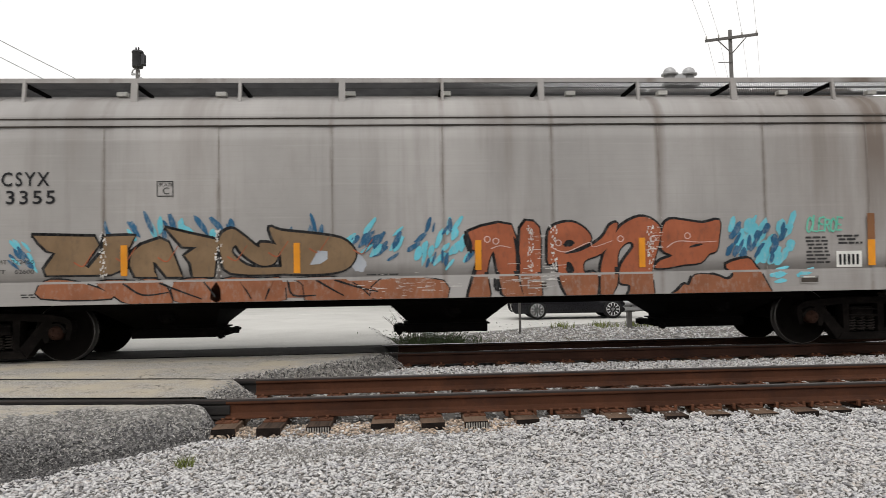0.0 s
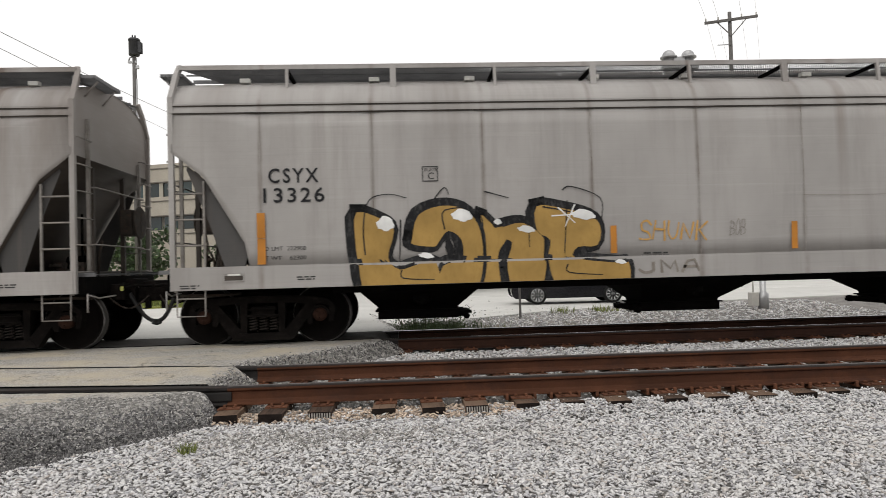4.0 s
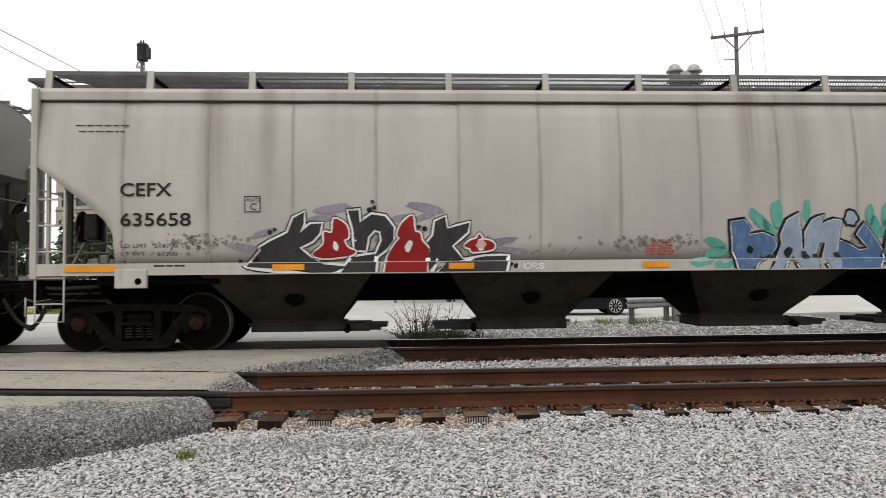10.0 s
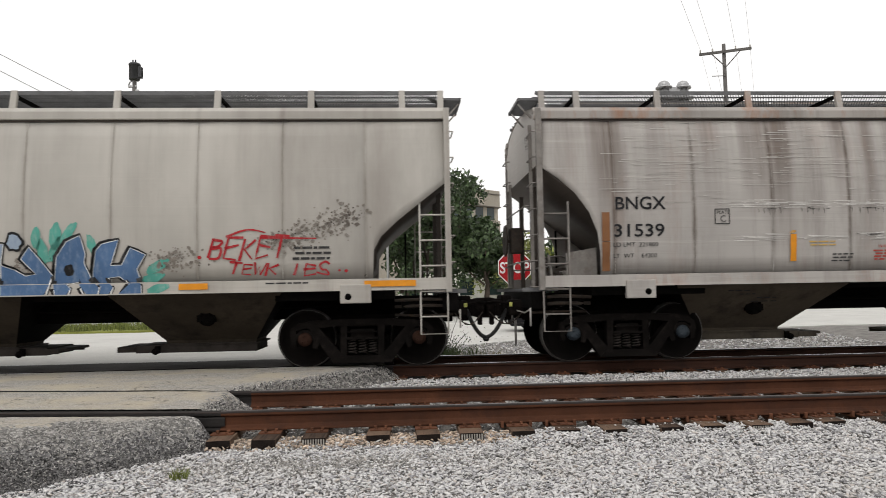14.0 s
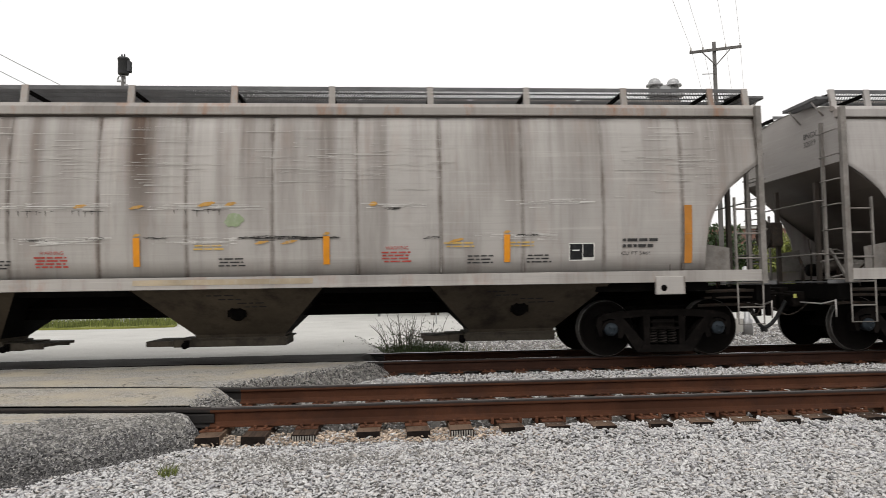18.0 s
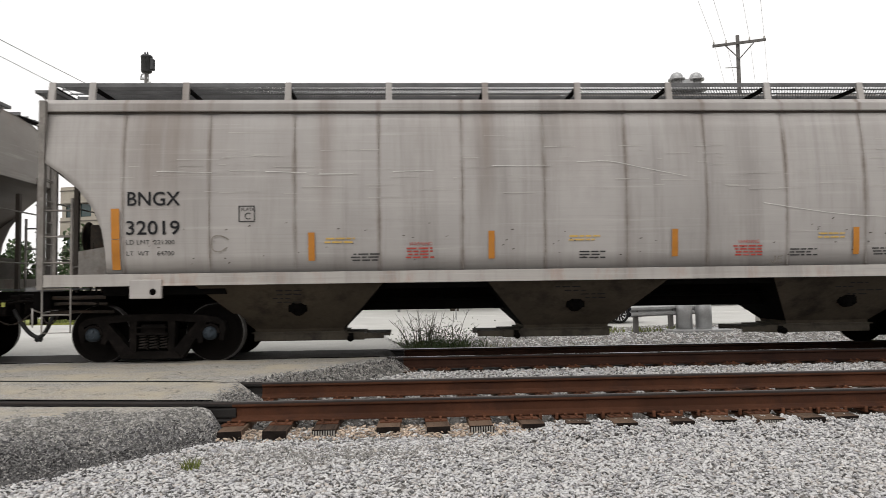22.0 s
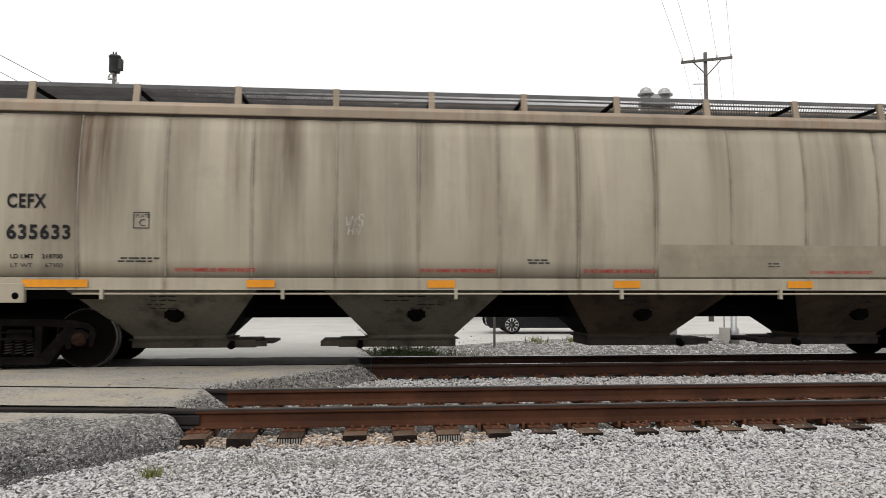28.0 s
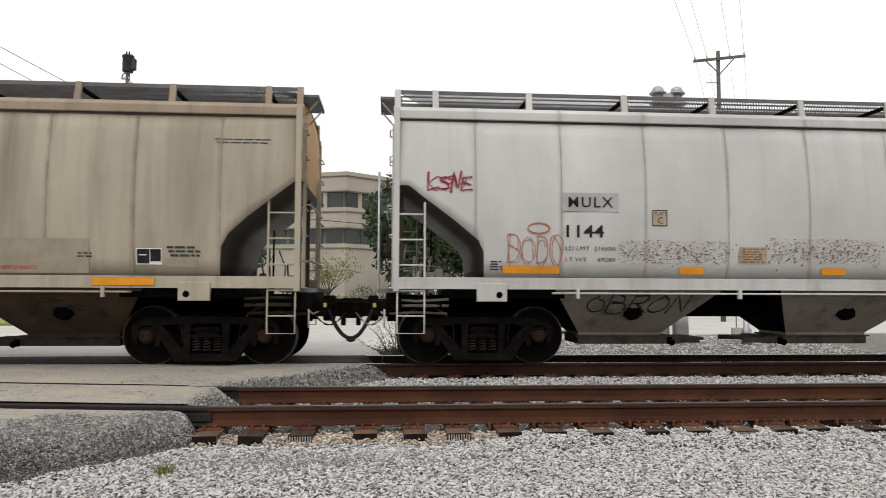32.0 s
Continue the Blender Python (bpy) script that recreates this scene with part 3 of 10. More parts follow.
def hump(x, y):
    """The crossing rises a little where the road climbs over the second track."""
    lift = 0.024 * max(0.0, math.hypot(x + 1.4, 0.5) * 0.5 - (x + 1.4) * 0.5 - 0.13)
    return min(lift, 0.14) * (1.0 - ease((y - 8.7) / 2.6))


def mound_depth(x, y):
    """How far inside the edge of the front slab a place lies; its tip is blunt and steep."""
    a = (x + 1.90) * -0.697 + (y - 6.59) * 0.717
    a *= 1.0 + 1.1 * (1.0 - ease((-1.9 - x) / 1.1))
    b = (-1.77 - x) * 4.2
    return min(a, b) + rough(x, y, 0.35, 0.10)


def front_z(x, y):
    d = mound_depth(x, y)
    top = -0.030 - 0.04 * max(0, 6.75 - y) - 0.02 * max(0, 5.5 - y)
    g = float(ground_z(y)) - 0.05
    k = ease(d / 0.95) ** 0.8
    grit = rough(x, y, 0.09, 0.024) + rough(x, y, 0.028, 0.016)
    return g + (top + hump(x, y) - g) * k + grit * ease(d / 0.1) * (1 - 0.9 * k)


def frange(a, b, s):
    return list(np.arange(a, b, s)) + [b]


def front_kind(x, y):
    d = mound_depth(x, y) + random.uniform(-0.13, 0.13) + rough(x, y, 0.5, 0.3)
    wide = 0.50 + 0.10 * max(0.0, -2.2 - x)
    return 1 if d < wide else 2 if d < wide + 0.40 else 0


fx = [-60, -30, -14, -9, -7] + frange(-5.4, -1.55, 0.027)
fy = [-30, -10, 0, 2, 3] + frange(3.7, 7.06, 0.027)
slab = sheet("pavement", fx, fy, front_z, None, front_kind, (M["asphalt"], M["broken"], M["gravelly"]))
tagged(slab, "worn pale asphalt approach with a crumbling dark edge", "pavement", kind="structure")


def crossing_slab(name, y0, y1, end, label, drop=0.55, top=0.004, mats=None):
    def depth(x, y):
        return end(y) - x + rough(x, y, 0.3, 0.13)

    def z(x, y):
        d = depth(x, y)
        g = float(ground_z(y)) - 0.06
        k = ease(d / drop)
        return g + (top + hump(x, y) - g) * k + (rough(x, y, 0.08, 0.02) + rough(x, y, 0.03, 0.012)) * (1 - 0.9 * k) * ease(d / 0.1) + rough(x, y, 0.9, 0.006)

    xs = [-60, -30, -14, -9, -6, -4.5] + frange(-3.4, end((y0 + y1) / 2) + 0.9, 0.03)
    ob = sheet(name, xs, frange(y0, y1, 0.04 if y1 < 12 else 0.1), z, None, lambda x, y: 1 if depth(x, y) < drop * 0.8 + random.uniform(-0.2, 0.2) else 0, mats or (M["asphalt"], M["gravelly"]))
    return tagged(ob, label, "pavement", kind="structure")


crossing_slab("pavement", NEAR + 0.13, FAR - 0.01, lambda y: -1.62, "worn beige asphalt panel between the rails", 0.42)
crossing_slab("pavement", FAR + 0.09, TRAIN - 0.015, lambda y: -1.75 + (y - 8.7) * 0.72, "worn beige asphalt strip between the two tracks", 0.6)
# this panel carries the train's shadow in its colour
crossing_slab("pavement", TRAIN + 0.13, TRAIN + 1.42, lambda y: 0.0, "asphalt panel between the rails, coloured dark for the shadow of the train", 0.5, 0.004, (M["train_shade"], M["train_shade"]))
crossing_slab("pavement", TRAIN + 1.6, 18.2, lambda y: 0.3 - (y - 13) * 0.12, "worn grey apron behind the tracks", 0.5, -0.02, (M["road"], M["gravelly"]))

# dark crumbs broken from the paving
sv, sf = stone_templates()


def scatter(name, count, spot, size, material, label, category, sink=0.3, flat=0.27):
    pts = np.array([spot() for _ in range(count)])
    s = np.random.uniform(size[0], size[1], (count, 1)) * np.random.uniform(0.8, 1.2, (count, 3))
    pts[:, 2] += s.min(1) * sink
    v, f = many(sv, sf, pts, random_turns(count, flat), s)
    return tagged(raw(name, v, f, material), label, category, kind="stuff")


def crumb_spot():
    while True:
        x, y = random.uniform(-5.2, -1.6), random.uniform(4.2, 7.0)
        d = mound_depth(x, y)
        if -0.15 < d < 0.9 and random.random() < 0.9 - 2.2 * (d - 0.12 * max(0.0, -2.2 - x)):
            return x, y, max(front_z(x, y), float(ground_z(y))) + 0.003


def chip_spot():
    while True:
        x, y = random.uniform(-5.2, -1.6), random.uniform(4.2, 7.0)
        if -0.1 < mound_depth(x, y) < 0.85:
            return x, y, max(front_z(x, y), float(ground_z(y))) + 0.003


scatter("asphalt_rubble", 14000, crumb_spot, (0.005, 0.014), M["crumb"], "dark crumbs of broken asphalt along the paving edge", "rubble", flat=0.7)
scatter("stone_rubble", 8000, chip_spot, (0.004, 0.011), M["pale_crumb"], "pale stone chips in the crumbling paving edge", "rubble", flat=0.7)


def slab_end_spot():
    while True:
        y = random.uniform(7.3, 11.3)
        e = -1.62 if y < 8.57 else -1.75 + (y - 8.7) * 0.72
        x = e + random.uniform(-0.75, 0.35)
        if abs(y - 8.62) > 0.1 and random.random() < (x - e + 0.75) * 1.5:
            return x, y, max(float(ground_z(y)), -0.02 - 0.26 * ease((x - e + 0.42) / 0.5))


scatter("asphalt_rubble", 3600, slab_end_spot, (0.006, 0.019), M["crumb"], "dark gravelly crumbs where the crossing panels end", "rubble", flat=0.6)
scatter("stone_rubble", 11000, slab_end_spot, (0.006, 0.018), M["pale_crumb"], "pale chips where the crossing panels end", "rubble", flat=0.6)


def near_spot():
    while True:
        x, y = random.uniform(-4.4, 6.4), random.uniform(4.1, 6.95)
        if mound_depth(x, y) < 0.02:
            bank = 0.05 * ease((x - 0.7) / 0.9) * ease((y - 6.25) / 0.4)
            return x, y, float(ground_z(y)) + random.uniform(-0.008, 0.014) + bank


scatter("ballast", 62000, near_spot, (0.008, 0.0225), M["ballast"], "pale grey crushed-stone ballast in front of the track", "gravel")
scatter("ballast", 1500, near_spot, (0.012, 0.026), M["dark_ballast"], "darker grey stones among the pale ballast", "gravel")


def bed_spot():
    while True:
        x, y = random.uniform(-1.75, 8.6), random.choice((random.uniform(6.7, 8.5), random.uniform(8.62, 11.4), random.uniform(8.62, 11.4)))
        if y < 8.6 and x < -1.3 or y > 8.6 and x < -1.6 + (y - 8.7) * 0.72:
            continue
        if abs(y - NEAR - 0.037) < 0.10 or abs(y - NEAR - 1.467) < 0.06:
            continue
        lift = 0.055 if 9.0 < y < 11.0 else 0.035 if 7.35 < y < 8.4 else 0.0
        return x, y, float(ground_z(y)) + random.uniform(-0.01, 0.025) + lift


scatter("ballast", 24000, bed_spot, (0.012, 0.029), M["ballast"], "pale crushed-stone ballast between the rails and tracks", "gravel")


def rusty_spot():
    while True:
        x, y = random.uniform(-1.8, 2.4), random.choice((random.uniform(6.68, 7.08), random.uniform(6.72, 7.08), random.uniform(7.3, 8.5)))
        if random.random() < 1.1 - abs(x + 0.3) * 0.40:
            return x, y, float(ground_z(y)) + random.uniform(0.006, 0.034) + (0.03 if y > 7.3 else 0.0)


scatter("ballast", 3300, rusty_spot, (0.010, 0.022), M["rust_rock"], "rust-stained ballast stones beside the ties", "gravel")


def fine_spot():
    while True:
        x, y = random.gauss(-0.75, 0.75), random.gauss(6.15, 0.17)
        if y < 6.6 and mound_depth(x, y) < 0:
            return x, y, float(ground_z(y)) + random.uniform(0.002, 0.02)


scatter("stone_rubble", 5200, fine_spot, (0.005, 0.013), M["pale_crumb"], "fine grey gravel spilled over the ballast", "gravel", flat=0.6)


def back_spot():
    y = random.uniform(13.0, 24)
    x = random.uniform(-0.2, 12) + (y - 16) * 0.25
    return x, y, float(ground_z(y)) + 0.02


scatter("ballast", 6500, back_spot, (0.022, 0.045), M["ballast"], "pale gravel verge behind the tracks", "gravel")


# rails: a real rail section drawn out along the track
def rail_section():
    right = [(0.076, 0.0), (0.076, 0.012), (0.02, 0.03), (0.009, 0.05), (0.009, 0.125), (0.034, 0.14), (0.037, 0.148), (0.037, 0.164), (0.037, 0.174), (0.030, 0.184), (0.014, 0.187)]
    return right + [(-y, z) for y, z in right[::-1]]


def build_rail(x0, x1, y, parent, top, web=None):
    bm = bmesh.new()
    sec = rail_section()
    xs = [x0, x1] if x0 > -50 or y > 9.5 else [x0, -14, -9, -7, -6, -5, -4.4, -3.8, -3.2, -2.8, -2.4, -2.1, x1]
    rings = [[bm.verts.new((x, y + a, b - 0.187 + hump(x, y))) for a, b in sec] for x in xs]
    for a, b in zip(rings, rings[1:]):
        for k in range(len(sec)):
            f = bm.faces.new((a[k], b[k], b[(k + 1) % len(sec)], a[(k + 1) % len(sec)]))
            f.material_index = 1 if k in (9, 10, 11) else 2 if k in (7, 8, 12, 13) else 0
    bm.faces.new(rings[0][::-1])
    bm.faces.new(rings[-1])
    bmesh.ops.recalc_face_normals(bm, faces=bm.faces)
    return part("rail", bm, (web or M["rail"], top, M["rail_head"]), parent)


def tie_mesh(length=2.26, striped=False):
    bm = bmesh.new()
    soft_box(bm, -0.112, 0.112, -length / 2, length / 2, -0.178, 0.0, 0.008)
    bm.faces.ensure_lookup_table()
    for f in bm.faces:
        if abs(f.normal.y) > 0.9:
            f.material_index = 1
    if striped:
        # an end plate pressed into grooves keeps the end from splitting
        for k in range(9):
            x = -0.095 + k * 0.0238
            box(bm, x - 0.0065, x + 0.0065, -length / 2 - 0.008, -length / 2 + 0.004, -0.15, -0.012, 2)
    # long drying cracks
    for x in (-0.05, 0.03):
        box(bm, x, x + 0.012, -length / 2 + 0.05, -length / 2 + 0.55, -0.02, 0.0025, 0)
    me = bpy.data.meshes.new("tie")
    bm.to_mesh(me)
    bm.free()
    me.materials.append(M["tie"])
    me.materials.append(M["tie_end"])
    me.materials.append(M["end_plate"])
    return me


def plate_mesh():
    bm = bmesh.new()
    hexa(bm, [(-0.106, -0.19, 0), (0.106, -0.19, 0), (0.106, 0.19, 0), (-0.106, 0.19, 0), (-0.106, -0.19, 0.012), (0.106, -0.19, 0.012), (0.106, 0.19, 0.012), (-0.106, 0.19, 0.012)])
    for x in (-0.055, 0.05):
        for y in (-0.095, 0.095):
            soft_box(bm, x - 0.014, x + 0.014, y - 0.018, y + 0.018, 0.012, 0.036, 0.006)
    for x in (-0.04, 0.045):
        lathe(bm, [(0.0, 0.012), (0.014, 0.012), (0.013, 0.024), (0.0, 0.029)], (x, -0.155, 0), "z", 8)
    me = bpy.data.meshes.new("tie_plate")
    bm.to_mesh(me)
    bm.free()
    me.materials.append(M["plate"])
    return me


def anchor_mesh():
    bm = bmesh.new()
    soft_box(bm, -0.016, 0.016, -0.095, -0.065, -0.03, 0.026, 0.005)
    box(bm, -0.014, 0.014, -0.1, 0.09, -0.035, -0.015)
    me = bpy.data.meshes.new("rail_anchor")
    bm.to_mesh(me)
    bm.free()
    me.materials.append(M["plate"])
    return me


TIE, TIE_STRIPED, PLATE, ANCHOR = tie_mesh(), tie_mesh(2.26, True), plate_mesh(), anchor_mesh()


def build_track(y_first, ties, top, label, anchors):
    track = tagged(empty("railway_track"), label, "railway track", kind="structure")
    for y in (y_first + 0.037, y_first + 1.435 + 0.032):
        build_rail(-1.76 if y_first < 9 else -0.1, 120, y, track, top, None if y_first < 9 else M["train_rail"])
        build_rail(-90, -1.762 if y_first < 9 else -0.102, y, track, M["rail_dark"] if y_first < 9 else top, M["rail_dark"])
    mid = y_first + 0.75
    for k, (x, striped) in enumerate(ties):
        rng = random.Random(k + int(y_first * 10))
        tie = shared("tie", TIE_STRIPED if striped else TIE, track,
                     pose(x, mid + rng.uniform(-0.045, 0.045), -0.199 + rng.uniform(-0.004, 0.002), 0, rng.uniform(-1.2, 1.2), rng.uniform(-1.5, 1.5)))
        for y in (y_first + 0.037, y_first + 1.467):
            shared("tie_plate", PLATE, track, pose(x, y, -0.1985, 0, 0, rng.uniform(-1, 1)))
            if anchors and x > 0.7 and y < 7.5:
                for s in (-1, 1):
                    shared("rail_anchor", ANCHOR, track, pose(x + s * 0.142, y, -0.187))
    return track


near_ties = [(-1.72, 0), (-1.26, 0), (-0.81, 1), (-0.19, 0), (0.25, 0), (0.69, 1), (1.16, 0), (1.61, 0), (2.08, 0), (2.60, 0), (3.06, 0), (3.49, 1), (3.94, 0), (4.31, 0)]
near_ties += [(4.31 + 0.5 * k, k % 5 == 0) for k in range(1, 26)]
build_track(NEAR, near_ties, M["rail_top"], "rusty railway track on weathered wooden ties in pale ballast", True)
build_track(TRAIN, [(-0.5 + 0.52 * k, 0) for k in range(36)], M["bright_steel"], "railway track with polished rail heads under the train", False)

# a dark joint bar where the rail leaves the paving
bm = bmesh.new()
soft_box(bm, -2.0, -1.72, NEAR - 0.006, NEAR + 0.03, -0.142, -0.05, 0.012)
bar = part("joint_bar", bm, M["rail_dark"])
tagged(bar, "dark joint bar on the rusty rail", "joint bar")

# ---- the train: seven covered hopper cars ----
SIDE_A = [(1.20, 1.545), (1.8, 1.565), (2.6, 1.575), (3.2, 1.565), (3.52, 1.55)]
ROOF_A = [(3.66, 1.535), (3.80, 1.46), (3.93, 1.32), (4.03, 1.12), (4.12, 0.8), (4.17, 0.4), (4.18, 0.0)]
SIDE_T = [(1.36, 1.48), (1.7, 1.532), (2.1, 1.563), (2.6, 1.575), (3.1, 1.555), (3.5, 1.505), (3.80, 1.445)]
ROOF_T = [(3.96, 1.42), (4.04, 1.15), (4.12, 0.8), (4.17, 0.4), (4.18, 0.0)]
NOTCH_A = [(0.0, 2.93), (0.47, 2.55), (1.12, 1.45), (1.05, 1.20)]
NOTCH_T = [(0.0, 2.85), (0.45, 2.50), (0.78, 2.24), (1.04, 2.00), (1.15, 1.80), (1.17, 1.56), (1.12, 1.36)]
NOTCH_G = [(0.0, 2.76), (0.22, 2.75), (0.45, 2.57), (0.90, 2.24), (1.28, 1.93), (1.36, 1.75), (1.37, 1.50), (1.33, 1.36)]
NOTCH_R = [(0.0, 3.07), (0.32, 2.85), (0.57, 2.62), (0.78, 2.33), (0.90, 2.03), (0.945, 1.72), (0.955, 1.50), (0.93, 1.36)]


def half_width(side, z):
    return float(np.interp(z, [p[0] for p in side], [p[1] for p in side]))


def notch_low(notch, x):
    """The lower edge of the side sheet at x metres from the car's end."""
    xs, zs = [p[0] for p in notch[:-1]], [p[1] for p in notch[:-1]]
    return notch[-1][1] if x >= notch[-2][0] else float(np.interp(x, xs, zs))


def side_sheet(L, side, notch, s, seams):
    """One outer side, s = -1 towards the viewer; its ends are cut away over the trucks."""
    bm = bmesh.new()
    zb, zt = side[0][0], side[-1][0]
    ends = sorted({p[0] for p in notch})
    marks = sorted({round(v, 3) for x in seams for v in (x - 0.03, x + 0.03)})
    xs = sorted(set(ends + [L - e for e in ends] + marks + [notch[-2][0] + 0.001, L - notch[-2][0] - 0.001] + list(np.linspace(1.3, L - 1.3, 30).round(3))))
    cols = []
    for x in xs:
        lo = notch_low(notch, min(x, L - x))
        zs = [lo + (zt - lo) * k / 9 for k in range(10)]
        swell = 0.010 if any(abs(x - q) <= 0.031 for q in seams) else 0.0
        cols.append([bm.verts.new((x, s * (half_width(side, z) - swell), z)) for z in zs])
    for a, b in zip(cols, cols[1:]):
        for k in range(9):
            q = (a[k], b[k], b[k + 1], a[k + 1])
            bm.faces.new(q if s < 0 else q[::-1]).smooth = True
    g = bmesh.ops.extrude_face_region(bm, geom=list(bm.faces))
    for v in g["geom"]:
        if isinstance(v, bmesh.types.BMVert):
            v.co.y -= s * 0.012
    bmesh.ops.recalc_face_normals(bm, faces=bm.faces)
    return bm


def end_plate(x, side, roof, z0, d):
    """The upright end wall of the tank, above the slope sheet."""
    bm = bmesh.new()
    zs = [z0] + [z for z, _ in side if z > z0 + 0.05]
    rim = [(half_width(side, z), z) for z in zs] + [(w, z) for z, w in roof[:-1]]
    poly = [(w, z) for w, z in rim] + [(0.0, roof[-1][0])] + [(-w, z) for w, z in rim[::-1]]
    a = [bm.verts.new((x, y, z)) for y, z in poly]
    b = [bm.verts.new((x + d * 0.014, y, z)) for y, z in poly]
    bm.faces.new(a)
    bm.faces.new(b[::-1])
    for i in range(len(poly)):
        j = (i + 1) % len(poly)
        bm.faces.new((a[j], a[i], b[i], b[j]))
    bmesh.ops.recalc_face_normals(bm, faces=bm.faces)
    return bm


def slope_plate(L, notch, side, right):
    bm = bmesh.new()
    rows = []
    line = notch[:-1] + [(notch[-2][0] + 0.35, notch[-1][1] - 0.25)]
    if notch is NOTCH_R:  # a flat sheet that runs on behind the curved cut
        line = [(0.0, 3.07), (0.57, 2.62), (1.50, 1.89), (1.52, 1.10)]
    for x, z in line:
        w = half_width(side, max(z, side[0][0])) - 0.02
        xx = L - x if right else x
        rows.append([bm.verts.new((xx, -w, z)), bm.verts.new((xx, w, z))])
    for a, b in zip(rows, rows[1:]):
        bm.faces.new((a[0], a[1], b[1], b[0])).smooth = True
    g = bmesh.ops.extrude_face_region(bm, geom=list(bm.faces))
    for v in g["geom"]:
        if isinstance(v, bmesh.types.BMVert):
            v.co.z += 0.012
            v.co.x += -0.008 if right else 0.008
    bmesh.ops.recalc_face_normals(bm, faces=bm.faces)
    return bm


def roof_sheet(L, side, roof, overhang=0.0):
    bm = bmesh.new()
    prof = [(side[-1][1], side[-1][0])] + [(w, z) for z, w in roof]
    prof = [(-w, z) for w, z in prof] + [(w, z) for w, z in prof[-2::-1]]
    xs = np.linspace(-overhang, L + overhang, 24)
    rows = [[bm.verts.new((x, y, z)) for y, z in prof] for x in xs]
    for a, b in zip(rows, rows[1:]):
        for k in range(len(prof) - 1):
            bm.faces.new((a[k + 1], a[k], b[k], b[k + 1])).smooth = True
    return bm


def grate(bm, x0, x1, y0, y1, z, pitch=0.075, bars=3, slat=0.013):
    """An open walkway of edge bars, bearing bars and slanting cross slats."""
    for y in (y0, y1):
        beam(bm, (x0, y, z), (x1, y, z), 0.012, 0.06)
    for k in range(1, bars + 1):
        y = y0 + (y1 - y0) * k / (bars + 1)
        beam(bm, (x0, y, z), (x1, y, z), 0.006, 0.025)
    n = int((x1 - x0) / pitch)
    lean = 0.55 * (y1 - y0)
    for k in range(n):
        x = x0 + (x1 - x0) * k / n
        beam(bm, (x, y0, z), (min(x1, x + lean), y1, z), slat, slat * 0.8)


